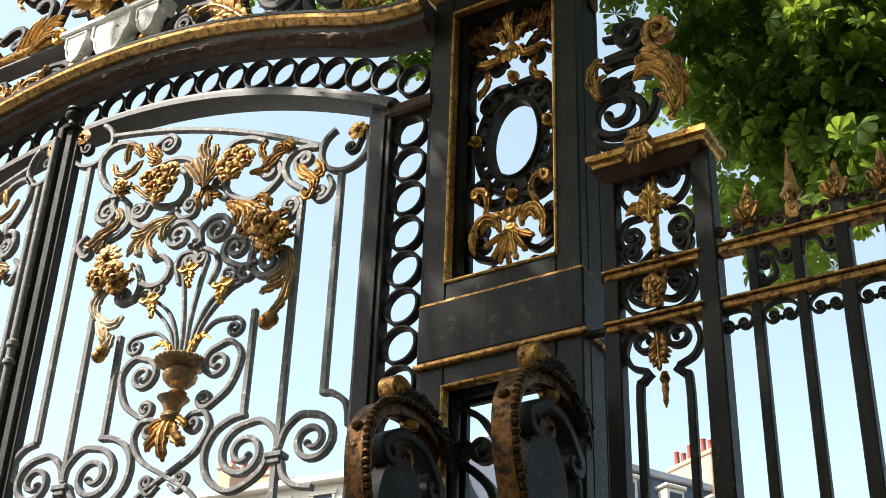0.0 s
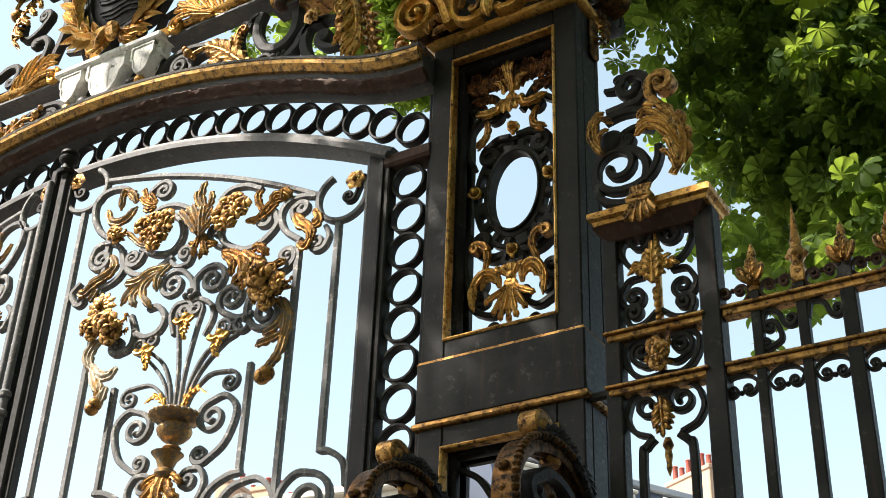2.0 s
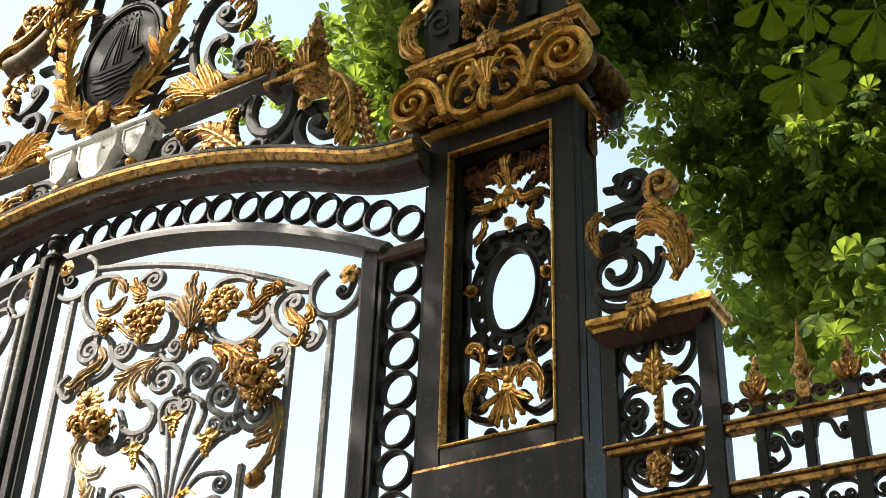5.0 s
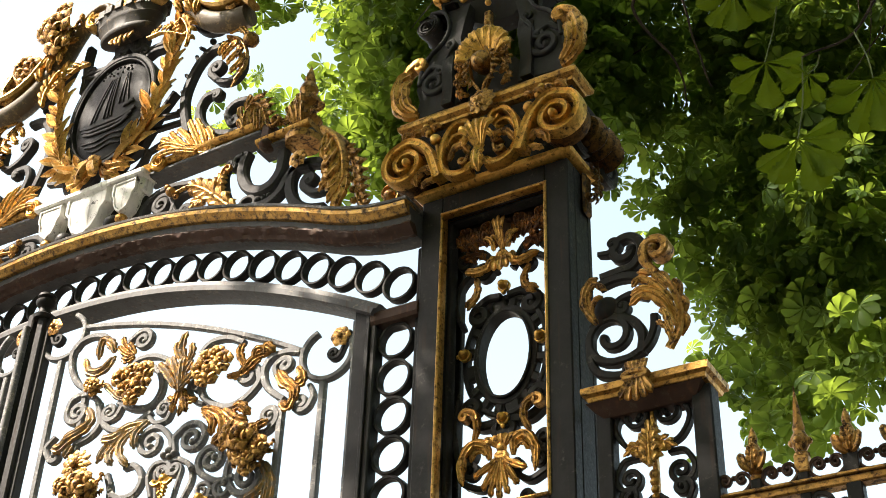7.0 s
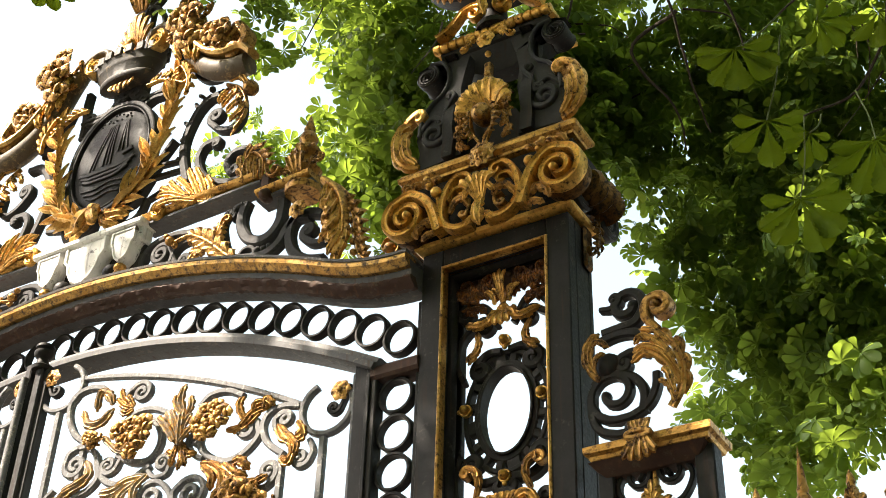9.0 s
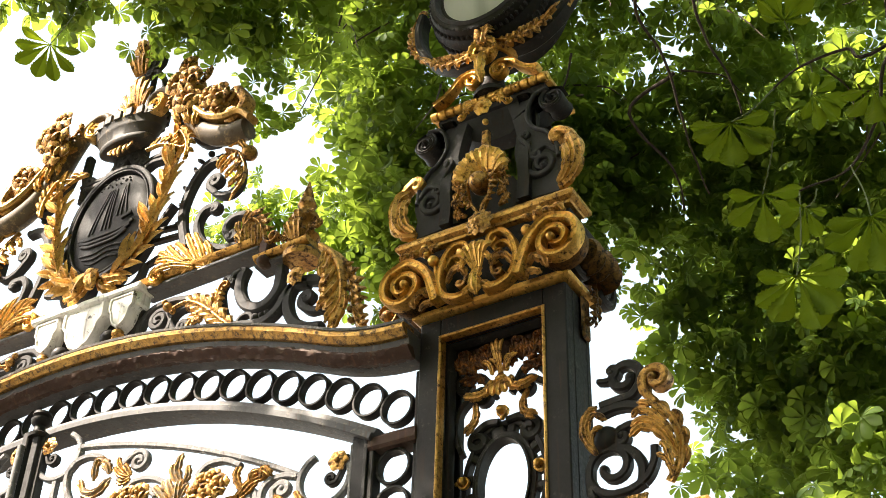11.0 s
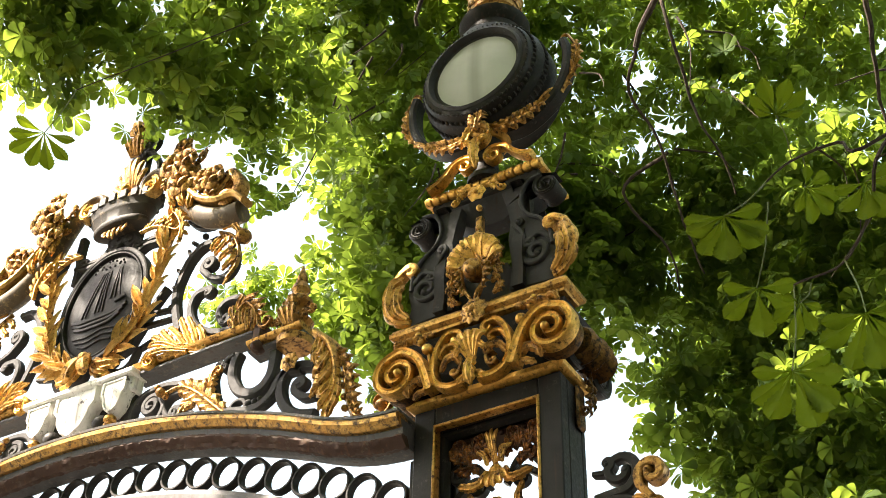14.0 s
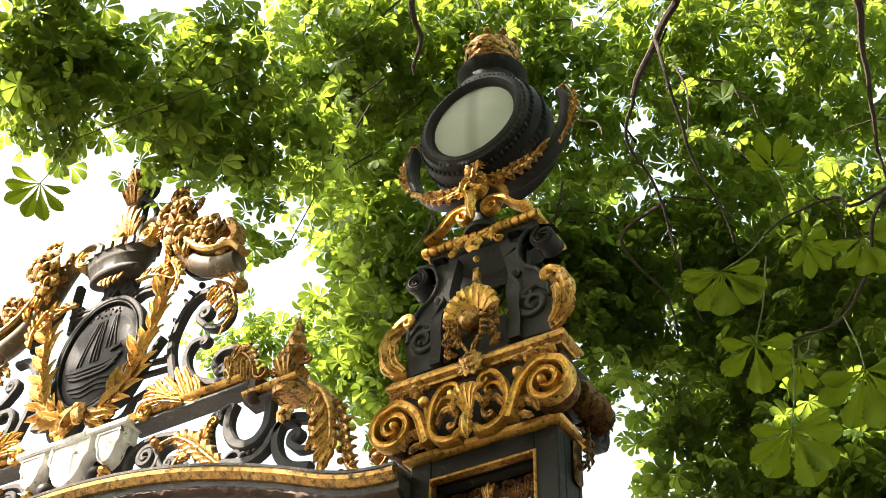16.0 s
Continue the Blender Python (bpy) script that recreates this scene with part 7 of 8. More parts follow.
def limb(pts, r0, r1, n=8):
    """A tapered, slightly crooked branch through 3D points."""
    P = [Vector(p) for p in pts]
    line, Q = [], [2 * P[0] - P[1], *P, 2 * P[-1] - P[-2]]
    for i in range(len(P) - 1):
        a, b, c, d = Q[i:i + 4]
        for k in range(6):
            t = k / 6
            p = 0.5 * (2 * b + (c - a) * t + (2 * a - 5 * b + 4 * c - d) * t * t + (3 * b - a - 3 * c + d) * t ** 3)
            line.append(p + Vector((noise.noise(p * 5), noise.noise(p * 5 + Vector((0, 7, 5))), noise.noise(p * 5 + Vector((9, 0, 3))))) * min(0.03, 1.2 * r0))
    line.append(P[-1])
    loops = []
    for i, p in enumerate(line):
        d = (line[min(i + 1, len(line) - 1)] - line[max(i - 1, 0)]).normalized()
        a = d.cross(Vector((0.3, 0.9, 0.2))).normalized()
        b = d.cross(a)
        r = r0 + (r1 - r0) * i / (len(line) - 1)
        loops.append([tuple(p + a * r * math.cos(2 * math.pi * k / n) + b * r * math.sin(2 * math.pi * k / n)) for k in range(n)])
    return loft(loops)


RIGHT = [(0.3, 2.2, 10.9, 0.69), (1.0, 2.5, 10.9, 0.83), (1.6, 2.8, 10.7, 0.83), (0.4, 2.6, 10.0, 0.66), (1.1, 3.2, 10.2, 0.83), (1.5, 3.0, 9.0, 0.63), (0.1, 3.1, 9.4, 0.57), (0.7, 3.4, 9.1, 0.79),
         (0.1, 3.3, 8.3, 0.5), (0.8, 3.5, 8.2, 0.67), (1.1, 3.4, 7.6, 0.6), (0.1, 3.7, 7.7, 0.5), (0.4, 4.0, 7.4, 0.59), (0.9, 3.7, 7.0, 0.48), (0.2, 4.1, 7.1, 0.29)]
MIDDLE = [(-1.9, 1.0, 10.9, 0.78), (-1.4, 1.5, 10.9, 0.78), (-0.7, 1.6, 11.1, 0.69), (-0.6, 2.3, 10.6, 0.69), (-0.6, 2.6, 9.5, 0.48), (-1.7, 1.5, 10.0, 0.57), (-1.7, 1.4, 9.3, 0.27), (-1.8, 2.1, 9.4, 0.44),
          (-1.9, 2.0, 8.7, 0.34), (-1.9, 2.2, 8.4, 0.25), (-0.6, 3.0, 9.1, 0.33), (-0.3, 3.2, 8.8, 0.28), (-0.7, 3.0, 8.7, 0.19), (-0.5, 3.1, 9.5, 0.36), (-2.5, 2.4, 9.4, 0.28), (-2.15, 2.33, 9.7, 0.37), (-2.7, 2.6, 9.05, 0.28), (-2.6, 3.0, 8.7, 0.28), (-1.9, 2.5, 9.1, 0.4), (-1.5, 2.4, 9.2, 0.45), (-1.2, 2.0, 9.8, 0.5), (-0.95, 2.35, 9.35, 0.45), (-0.75, 2.65, 9.0, 0.4),
          (-2.74, 2.2, 10.5, 0.28), (-2.36, 2.2, 10.0, 0.34), (-2.5, 2.2, 11.1, 0.42), (-3.0, 2.2, 11.2, 0.3)]
LOW = [(-3.1, 2.9, 10.0, 0.19), (-3.8, 2.6, 9.8, 0.3), (-3.4, 3.0, 9.7, 0.3), (-2.9, 3.0, 9.3, 0.29), (-4.0, 2.6, 9.6, 0.2)]
FRONT = [(-2.3, -1.4, 8.8, 0.36), (-2.3, -1.3, 8.4, 0.28), (-2.1, -1.1, 8.8, 0.36), (-2.0, -1.0, 8.4, 0.19), (-1.9, -0.7, 8.7, 0.29), (-1.8, -0.4, 9.3, 0.42), (-2.3, 0.0, 9.1, 0.16), (-2.1, 0.4, 9.3, 0.24),
         (-2.0, 0.5, 9.2, 0.14), (-1.75, 0.4, 9.5, 0.26), (-2.03, 0.59, 8.79, 0.15), (-2.27, -0.01, 8.93, 0.19), (-2.11, 0.09, 9.26, 0.24), (-2.25, -0.28, 9.13, 0.23)]
# deeper masses that close the crown behind the fence
BEHIND = [(-0.5 + 0.26 * i + 0.03 * j + 0.08 * math.sin(5 * j + i), 5.0 + 0.3 * math.sin(3 * i + 2 * j), 7.55 + 0.36 * j + 0.1 * math.cos(4 * i + j), 0.33) for i in range(5) for j in range(12)]
# the crown's upper and outer masses; the highest, mostly unseen, are added for shade
HIGH = [(x + 0.6 * math.sin(3 * x + y), y + 0.5 * math.cos(2 * y + x), 12.7 + 0.7 * math.sin(1.7 * x - y) + 0.1 * x, 1.25) for x in (-4.3, -2.4, -0.5, 1.4, 3.3, 5.2, 7.1) for y in (-3.2, -1.4, 0.5, 2.4, 4.3, 6.2) if x > -3 or y < 1]
TOP = [(x + 0.7 * math.sin(2 * x + y), y + 0.6 * math.cos(y + x), 14.8 + 0.8 * math.sin(1.3 * x + 2 * y), 1.6) for x in (4.5, 7.0, 9.5) for y in (-0.5, 2.0, 4.5, 7.0, 9.5)]
REAR = [(x + 0.6 * math.sin(3 * x), y, z + 0.5 * math.cos(2 * x), 1.4) for x in (-1.0, 1.2, 3.4, 5.6) for y, z in ((8.0, 11.6), (10.0, 13.2))]
OUTER = [(3.2, 2.5, 9.5, 1.1), (4.6, 3.5, 9.0, 1.2), (3.4, 4.5, 8.4, 1.2), (5.5, 5.5, 10.0, 1.4), (2.4, 5.5, 9.6, 1.2), (3.0, 0.6, 10.5, 1.0)]

# branches over the path, out of view, added to shade the pillar
OVER_SHADE = [(x + 0.45 * math.sin(2 * x + 3 * y), y + 0.45 * math.cos(x - 2 * y), 11.0 + 0.6 * math.sin(2.3 * x + y), 1.0) for x in (-3.9, -2.6, -1.3, 0.1, 1.5, 2.9, 4.3, 5.7) for y in (-6.8, -5.5, -4.2, -2.9, -1.7) if x > -3.2 or y < -3.5]

# clumps out of view, set on sun rays to shade shield, bay and lantern
WEST_SHADE = [(-4.0, -1.9, 12.0, 0.5), (-5.3, -3.1, 12.0, 0.5)]
EAST_SHADE = [(-2.8, -4.1, 11.2, 0.7), (-2.1, -4.8, 11.2, 0.7), (-2.4, -3.4, 11.5, 0.7), (-3.3, -3.7, 11.4, 0.6), (-4.2, -5.3, 11.3, 0.6), (-3.6, -4.6, 11.2, 0.5), (-1.6, -4.2, 11.3, 0.7), (-2.4, -2.9, 12.3, 0.6)]

tree = thing("chestnut_tree", (5.5, 5.0, 0), "large horse chestnut tree in full leaf behind the gate", "tree")
part("trunk", limb([(5.5, 5.0, -0.1), (5.4, 4.9, 2.5), (5.0, 4.6, 5.0), (4.6, 4.3, 7.5)], 0.42, 0.26, 14), BARK, tree)
for pts, r0, r1 in (([(4.6, 4.3, 7.4), (3.4, 3.8, 9.6), (2.2, 3.2, 11.2), (0.6, 2.4, 12.2), (-1.4, 1.4, 12.0)], 0.2, 0.05),
                    ([(4.6, 4.3, 7.4), (3.0, 4.4, 8.6), (1.6, 4.2, 9.2), (0.4, 3.8, 8.8)], 0.16, 0.03),
                    ([(2.2, 3.2, 11.2), (1.2, 1.4, 10.6), (0.8, 0.6, 9.6)], 0.09, 0.03),
                    ([(4.6, 4.3, 7.4), (5.2, 4.6, 10.0), (5.0, 4.4, 13.0)], 0.2, 0.06)):
    part("limb", limb(pts, r0, r1), BARK, tree)
pts = np.concatenate([clumps([b for b in RIGHT if b[2] < 9.6], 850, 1), clumps([b for b in RIGHT if b[2] > 9.6], 400, 21), clumps([b for b in MIDDLE if b[2] < 9.8], 980, 2), clumps([b for b in MIDDLE if b[2] > 9.8], 700, 22), clumps(LOW, 620, 3), clumps(FRONT, 950, 4), clumps(BEHIND, 215, 31)])
fast_mesh("crown", *leaves(pts, 0.118, 5, 0.85), LEAF, tree, "crown of hand-shaped green leaves")
pts = np.concatenate([clumps([b for b in HIGH if b[0] < -1.4], 30, 6), clumps([b for b in HIGH if -1.4 <= b[0] < 0.8], 14, 26), clumps([b for b in HIGH if b[0] >= 0.8], 7, 27), clumps(OUTER, 140, 7), clumps(TOP, 16, 17), clumps(REAR, 50, 18), clumps(OVER_SHADE, 110, 9), clumps(WEST_SHADE, 110, 19), clumps(EAST_SHADE, 170, 20)])
fast_mesh("upper_crown", *leaves(pts, 0.20, 8, 0.85), LEAF, tree, "dense upper crown of green leaves")
# hanging outer sprays
HANG = [(-0.12, 3.36, 7.39, 0.12), (0.08, 3.84, 6.4, 0.14), (0.13, 2.94, 5.85, 0.10), (0.36, 3.05, 5.8, 0.10), (0.66, 3.03, 6.0, 0.16), (0.5, 3.3, 6.3, 0.26), (1.0, 3.3, 6.5, 0.3)]
SPARSE = [(-0.4, 2.6, 8.1, 0.2), (-0.25, 3.2, 8.1, 0.22), (-0.2, 3.5, 7.8, 0.2), (-0.1, 3.6, 6.6, 0.2), (0.2, 3.6, 6.5, 0.18), (0.5, 3.8, 6.6, 0.26)] + HANG
fast_mesh("outer_sprays", *leaves(clumps(SPARSE, 520, 12), 0.14, 13), LEAF, tree, "loose hanging sprays of leaves")
for pts, r0, r1 in (([(1.9, 1.6, 11.2), (1.06, 0.82, 9.91), (0.89, 0.96, 9.76), (0.65, 1.1, 9.59), (0.44, 1.26, 9.4)], 0.034, 0.02),
                    ([(0.70, 1.05, 9.62), (0.73, 1.09, 9.35), (0.71, 1.38, 9.1), (0.71, 1.64, 8.85), (0.77, 1.85, 8.64), (0.76, 1.98, 8.5)], 0.014, 0.006),
                    ([(0.44, 1.26, 9.4), (0.25, 1.57, 9.34), (0.32, 1.84, 9.1), (0.3, 2.12, 8.81), (0.3, 2.39, 8.5), (0.32, 2.5, 8.37)], 0.013, 0.006),
                    ([(2.2, 1.2, 11.0), (2.05, 1.1, 9.58), (1.97, 1.3, 9.4), (1.9, 1.53, 9.19), (1.8, 1.9, 8.8), (1.78, 2.3, 8.3)], 0.036, 0.006),
                    ([(-0.6, 0.9, 11.6), (-0.68, 0.24, 10.12), (-0.77, 0.47, 9.93), (-0.91, 0.63, 9.75)], 0.03, 0.012),
                    ([(0.3, 2.1, 9.2), (-0.07, 2.11, 8.97), (0.1, 2.45, 8.67), (0.08, 2.65, 8.42)], 0.015, 0.006)):
    part("branch", limb(pts, r0, r1), BARK, tree)
rnd = random.Random(11)
for k in range(64):
    x, y, z, r = rnd.choice([b for b in RIGHT if b[2] > 8.8] + [b for b in MIDDLE if b[2] > 9.2 and b[0] > -1.75 and b[3] > 0.4])
    a = Vector((x + rnd.uniform(-0.5, 0.5), y + rnd.uniform(-0.9, -0.2), z + rnd.uniform(-0.3, 0.5)))
    d = Vector((rnd.uniform(-0.6, 0.6), rnd.uniform(-0.3, 0.3), rnd.uniform(-0.8, -0.1)))
    part("twig", limb([a, a + 0.5 * d + Vector((0.06, 0.02, 0.05)), a + d], 0.010, 0.003, 5), BARK, tree)


# ---- near leaves on their own twigs ----
def near_leaf_material():
    m, t, b = material("near_chestnut_leaf", 0.65)
    n, v = noise_node(t, 14, 5, 0.6), noise_node(t, 60, 4, 0.6)
    tone = ramp(t, n.outputs["Fac"], [(0.3, (0.036, 0.062, 0.005)), (0.6, (0.055, 0.085, 0.006)), (0.8, (0.10, 0.105, 0.01))])
    t.links.new(mixed(t, ramp(t, v.outputs["Fac"], [(0.68, (0, 0, 0)), (0.74, (1, 1, 1))]), tone, (0.10, 0.06, 0.02)), b.inputs["Base Color"])
    bumped(t, b, v.outputs["Fac"], 0.3, 0.003)
    tr = t.nodes.new("ShaderNodeBsdfTranslucent")
    tr.inputs["Color"].default_value = (0.22, 0.29, 0.012, 1)
    mx = t.nodes.new("ShaderNodeMixShader")
    mx.inputs["Fac"].default_value = 0.42
    b.inputs["Specular IOR Level"].default_value = 0.08
    t.links.new(b.outputs["BSDF"], mx.inputs[1])
    t.links.new(tr.outputs["BSDF"], mx.inputs[2])
    t.links.new(mx.outputs["Shader"], t.nodes["Material Output"].inputs["Surface"])
    return m


NEAR = near_leaf_material()
STALK, _, stalk_shader = material("green_stalk", 0.6)
stalk_shader.inputs["Base Color"].default_value = (0.11, 0.125, 0.03, 1)
EYE_AT = Vector((2.52, -4.5, 2.4))


def leaflet(ln, seed, wide=0.225):
    """One toothed, ribbed leaflet, widest beyond its middle, along +x."""
    r, v, f, rows = random.Random(seed), [], [], 22
    cols = (-1, -0.66, -0.33, 0, 0.33, 0.66, 1)
    for i in range(rows + 1):
        s = i / rows
        w = ln * (wide * max(0.0, math.sin(math.pi * s ** 2.1)) ** 0.85 + 0.012 * (1 - s))
        for c in cols:
            sag = -0.22 * ln * s * s
            rib = 0.055 * ln * math.sin(2 * math.pi * (s * 11 - abs(c) * 1.6)) * min(1, abs(c) * 3) * (w / (0.21 * ln))
            tooth = 1 + (0.05 * ((i % 2) * 2 - 1) if abs(c) == 1 else 0)
            v.append((ln * (s + 0.05 * abs(c) * (1 - s)), c * w * tooth, sag + 0.35 * w * abs(c) + rib - (0.02 * ln if c == 0 else 0)))
    n = len(cols)
    for i in range(rows):
        f += [(i * n + k, i * n + k + 1, (i + 1) * n + k + 1, (i + 1) * n + k) for k in range(n - 1)]
    return v, f


def near_leaf(spray_of, hub, down, size, count, seed, stalk_to, face=0.0, wide=0.225):
    """A big leaf seen from below: its longest leaflet points along down, its underside towards the path."""
    rnd = random.Random(seed)
    hub, x = Vector(hub), Vector(down).normalized()
    n = (hub - EYE_AT).normalized() + Vector((0, 0, 0.5 + face))
    z = (n - x * n.dot(x)).normalized()
    y = z.cross(x)
    for k in range(count):
        a = (k - (count - 1) / 2) * (178 / (count - 1)) + rnd.uniform(-8, 8)
        ln = size * (1 - 0.5 * (abs(a) / 105) ** 1.5) * rnd.uniform(0.93, 1.05)
        v, f = leaflet(ln, seed * 10 + k, wide)
        ca, sa, dip = math.cos(radians(a)), math.sin(radians(a)), rnd.uniform(-0.3, 0.05)
        out = []
        for p, q, r in v:
            r += dip * p
            w = hub + x * (p * ca - q * sa) + y * (p * sa + q * ca) + z * r
            out.append(tuple(w))
        part("leaflet", (out, f), NEAR, spray_of, smooth=60)
    part("stalk", limb([hub, hub.lerp(Vector(stalk_to), 0.5) + Vector((0.01, 0, -0.012)), stalk_to], 0.0028, 0.0035, 6), STALK, spray_of)


spray_1 = thing("leaf_spray", (2.0, -0.6, 6.1), "large hanging chestnut leaves on a thin twig", "leaves")
part("twig", limb([(2.9, -0.2, 6.9), (2.13, -0.73, 6.08), (1.96, -0.58, 5.88), (1.81, -0.5, 5.75), (1.61, -0.51, 5.70)], 0.009, 0.004, 7), BARK, spray_1)
near_leaf(spray_1, (1.55, -0.51, 5.33), (0.06, 0.25, -1), 0.255, 7, 1, (1.61, -0.51, 5.70))
near_leaf(spray_1, (1.86, -0.60, 5.42), (0.10, 0.3, -1), 0.25, 7, 2, (1.81, -0.5, 5.75))
near_leaf(spray_1, (1.62, -0.50, 5.62), (-0.5, 0.4, -0.6), 0.13, 5, 3, (1.67, -0.49, 5.70))
near_leaf(spray_1, (1.97, -0.64, 5.96), (0.15, 0.2, -1), 0.20, 6, 4, (2.05, -0.66, 6.0))
spray_2 = thing("leaf_spray", (1.9, -0.6, 6.3), "drooping chestnut leaves at a twig's end", "leaves")
part("twig", limb([(3.0, 0.0, 7.2), (2.06, -0.58, 6.2), (1.9, -0.61, 6.22), (1.72, -0.63, 6.2), (1.6, -0.61, 6.15)], 0.009, 0.004, 7), BARK, spray_2)
near_leaf(spray_2, (1.43, -0.67, 6.0), (-0.05, 0.25, -1), 0.235, 7, 5, (1.6, -0.61, 6.15))
near_leaf(spray_2, (1.46, -0.47, 5.77), (-0.1, 0.3, -1), 0.225, 5, 6, (1.58, -0.55, 6.1), 0.3)
near_leaf(spray_2, (1.72, -0.76, 6.33), (0.1, 0.1, 1), 0.16, 6, 7, (1.72, -0.64, 6.2))
near_leaf(spray_2, (1.73, -0.55, 6.11), (0.7, 0.3, -0.5), 0.16, 6, 8, (1.76, -0.62, 6.2))
spray_3 = thing("leaf_spray", (-1.6, -1.5, 7.4), "single spread chestnut leaf against the sky", "leaves")
near_leaf(spray_3, (-1.63, -1.54, 7.18), (-0.35, 0.1, -1), 0.245, 7, 9, (-1.60, -1.45, 7.55), 0.0, 0.165)
part("twig", limb([(-1.0, -0.9, 8.3), (-1.4, -1.2, 7.9), (-1.60, -1.45, 7.55)], 0.0035, 0.003, 6), BARK, spray_3)

# ---- unseen tree on the right, added to block sky light ----
SIDE = [(9.0 + 0.8 * math.sin(2 * y + z), y, z, 1.5) for y in (-9.0, -6.8, -4.6, -2.4, -0.2, 2.0, 4.2) for z in (2.6, 4.8, 7.0, 9.2)]
side_shade_tree = thing("chestnut_tree", (10.0, -2.0, 0), "unseen horse chestnut tree, added to darken right-facing sides", "tree")
part("trunk", limb([(10.0, -2.0, -0.1), (9.9, -2.1, 3.0), (9.8, -2.2, 7.0)], 0.38, 0.16, 12), BARK, side_shade_tree)
fast_mesh("crown", *leaves(clumps(SIDE, 30, 41), 0.58, 42), LEAF, side_shade_tree, "dense green crown")

# ---- unseen trees behind the camera, added to darken what the gate reflects ----
BACK = [(x + 0.8 * math.sin(3 * x + y), y + 0.7 * math.cos(x + 2 * y), z + 0.5 * math.sin(x * 2 + z), 1.5) for x in (-11.0, -8.8, -6.6, -4.5, -2.2, 0.2, 2.5, 4.8, 7.2, 9.5) for y, z in ((-9.5, 10.2), (-11.0, 7.8), (-11.5, 5.4), (-11.5, 3.0), (-11.0, 12.4))]
back_shade_tree = thing("chestnut_tree", (2.0, -13.0, 0), "unseen horse chestnut tree behind the camera, added to cut sky light", "tree")
part("trunk", limb([(2.0, -13.0, -0.1), (2.1, -12.9, 3.0), (1.9, -12.6, 6.0), (2.0, -12.0, 9.5)], 0.4, 0.15, 14), BARK, back_shade_tree)
for pts in ([(1.9, -12.6, 6.0), (0.0, -11.8, 8.0), (-3.5, -11.0, 9.5)], [(1.9, -12.6, 6.0), (4.0, -11.8, 8.0), (7.0, -11.0, 9.5)]):
    part("limb", limb(pts, 0.16, 0.04), BARK, back_shade_tree)
fast_mesh("crown", *leaves(clumps(BACK, 30, 15), 0.58, 16), LEAF, back_shade_tree, "dense green crown")

# ---- far houses ----
def plaster(name, colour):
    m, t, b = material(name, 0.9)
    a, c = noise_node(t, 2.5, 5, 0.6), noise_node(t, 0.35, 4, 0.6)
    t.links.new(mixed(t, c.outputs["Fac"], ramp(t, a.outputs["Fac"], [(0.3, tuple(0.85 * v for v in colour)), (0.7, colour)]), tuple(0.9 * v for v in colour)), b.inputs["Base Color"])
    return m


STONE, SLATE, ZINC = plaster("pale_limestone", (0.62, 0.57, 0.48)), plaster("blue_slate", (0.07, 0.085, 0.12)), plaster("grey_zinc", (0.34, 0.36, 0.39))
BRICK, POT, DARK = plaster("buff_brick", (0.50, 0.33, 0.22)), plaster("red_clay", (0.36, 0.09, 0.06)), plaster("dark_window", (0.05, 0.06, 0.08))


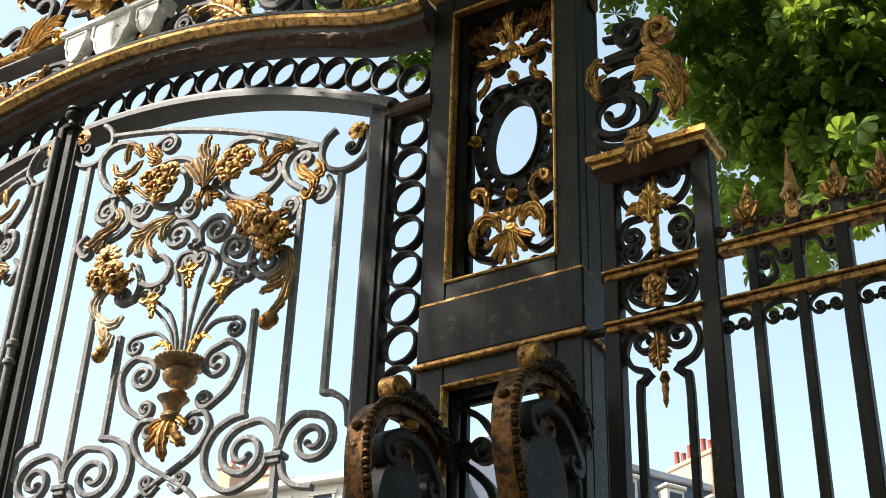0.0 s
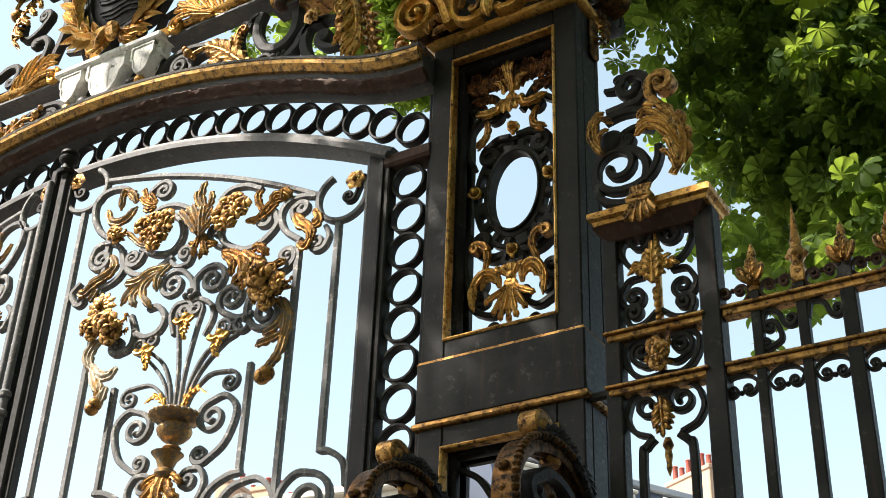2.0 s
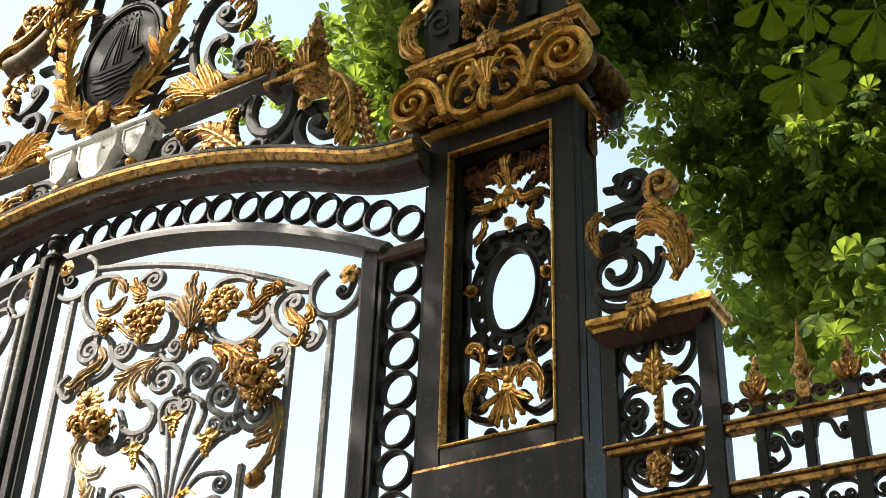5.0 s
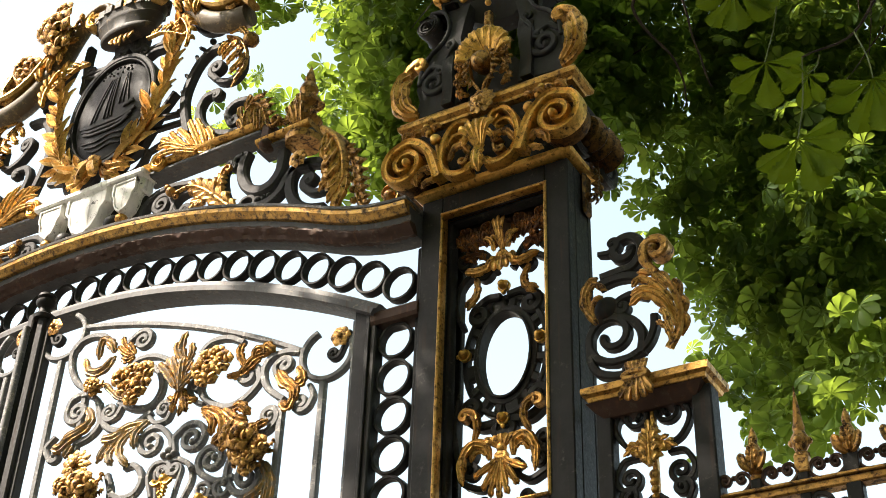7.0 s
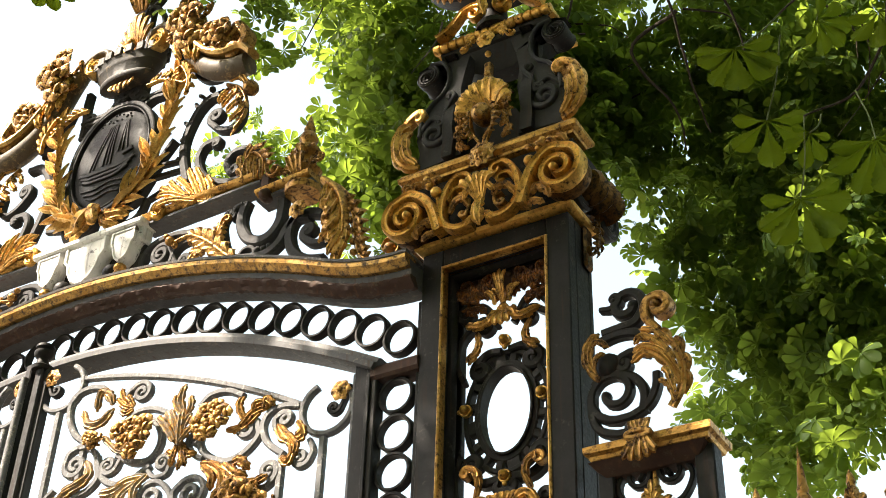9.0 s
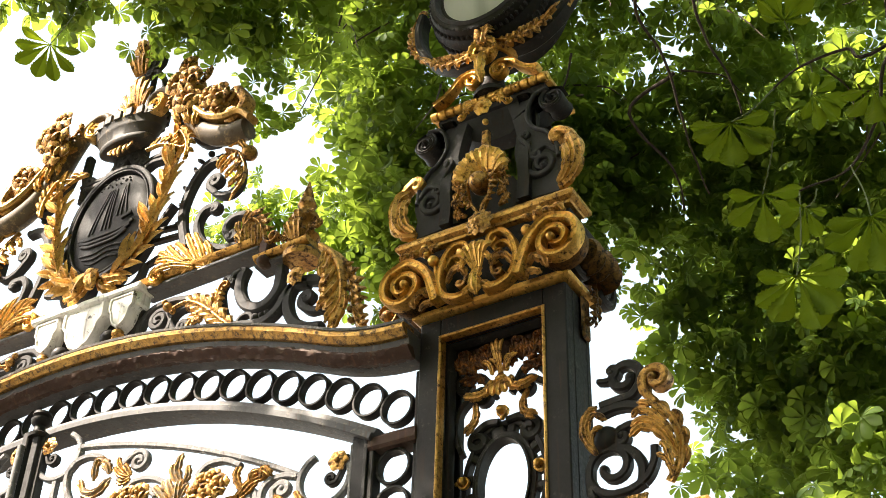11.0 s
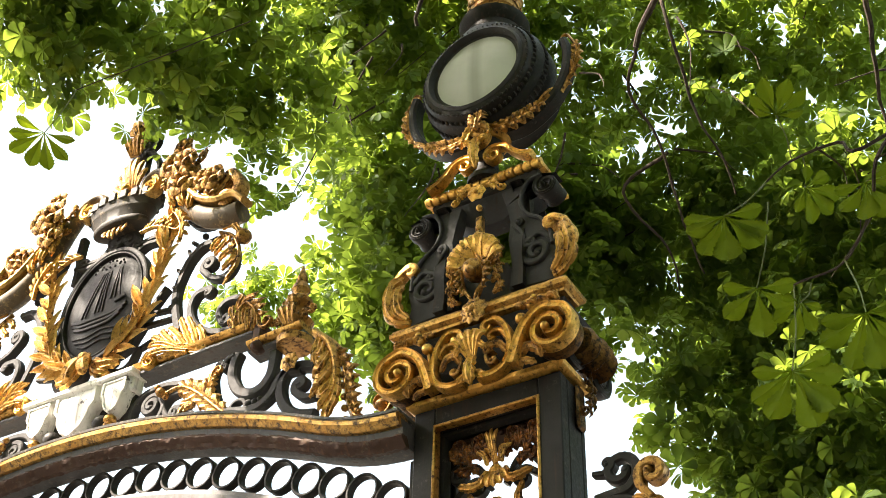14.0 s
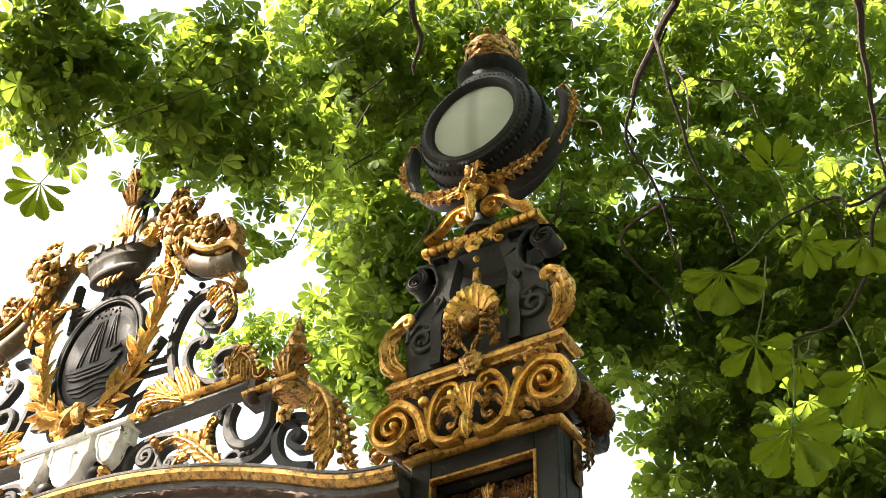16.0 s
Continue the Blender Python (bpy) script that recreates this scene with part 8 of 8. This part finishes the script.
def house(cx, cy, turn, length, deep, eaves, top, label, stacks):
    """A Paris street house: stone storeys with windows, a slate mansard with dormers, zinc top and chimney stacks."""
    h = thing("house", (cx, cy, 0), label, "house", turn=turn)

    def hp(name, shape, mat, parent=h):
        return part(name, shape, mat, parent, local=parent is h)

    hp("wall", box(-length / 2, length / 2, 0, deep, 0, eaves, 0.05), STONE)
    hp("cornice", box(-length / 2 - 0.3, length / 2 + 0.3, -0.45, deep + 0.3, eaves - 0.3, eaves + 0.1, 0.08), STONE)
    b = 1.3
    hp("roof", loft([[(-length / 2, 0.1, eaves), (length / 2, 0.1, eaves), (length / 2, deep - 0.1, eaves), (-length / 2, deep - 0.1, eaves)], [(-length / 2, b, top), (length / 2, b, top), (length / 2, deep - b, top), (-length / 2, deep - b, top)]]), SLATE)
    hp("ridge_flashing", box(-length / 2, length / 2, b - 0.25, deep - b + 0.25, top, top + 0.35, 0.05), ZINC)
    n = int(length / 2.4)
    for k in range(n):
        x = -length / 2 + (k + 0.5) * length / n
        if top - eaves < 1.5:
            d = None
        else:
            d = hp("dormer", joined(box(x - 0.55, x + 0.55, 0.35, 1.6, eaves + 0.15, top - 0.75, 0.05), box(x - 0.66, x + 0.66, 0.25, 1.6, top - 0.75, top - 0.55, 0.05)), STONE)
            hp("window", box(x - 0.36, x + 0.36, 0.32, 0.4, eaves + 0.4, top - 0.95, 0.02), DARK, d)
        for z in (eaves - 3.1, eaves - 6.3, eaves - 9.5):
            w = hp("window", joined(box(x - 0.65, x - 0.5, -0.08, 0.1, z - 0.1, z + 2.3, 0.02), box(x + 0.5, x + 0.65, -0.08, 0.1, z - 0.1, z + 2.3, 0.02), box(x - 0.75, x + 0.75, -0.12, 0.1, z + 2.3, z + 2.5, 0.02)), STONE)
            hp("pane", box(x - 0.5, x + 0.5, -0.02, 0.05, z, z + 2.3, 0.01), DARK, w)
    for x0, x1, z1, pots in stacks:
        c = hp("chimney", joined(box(x0, x1, 1.0, 4.4, top - 1.0, z1, 0.04), box(x0 - 0.08, x1 + 0.08, 0.92, 4.48, z1 - 0.25, z1, 0.04)), BRICK)
        for k in range(pots):
            y = 1.1 + (k + 0.5) * 3.2 / pots
            hp("chimney_pot", lathe([(0.16, 0), (0.14, 0.3), (0.13, 0.55 + 0.25 * (k % 2)), (0.16, 0.6 + 0.25 * (k % 2)), (0.12, 0.65 + 0.25 * (k % 2))], 0.5 * (x0 + x1), y, z1, 10), POT, c)
    return h


house(-21.3, 50.8, 61.0, 14.0, 9.0, 21.6, 25.5, "stone town house with a slate mansard and red chimney pots", [(5.7, 6.4, 27.7, 6)])
house(-36.2, 43.4, 6.0, 17.0, 9.0, 24.2, 24.5, "pale stone town house with tall chimneys", [(-4.4, -3.6, 26.2, 3), (-2.2, -1.2, 25.5, 3)])
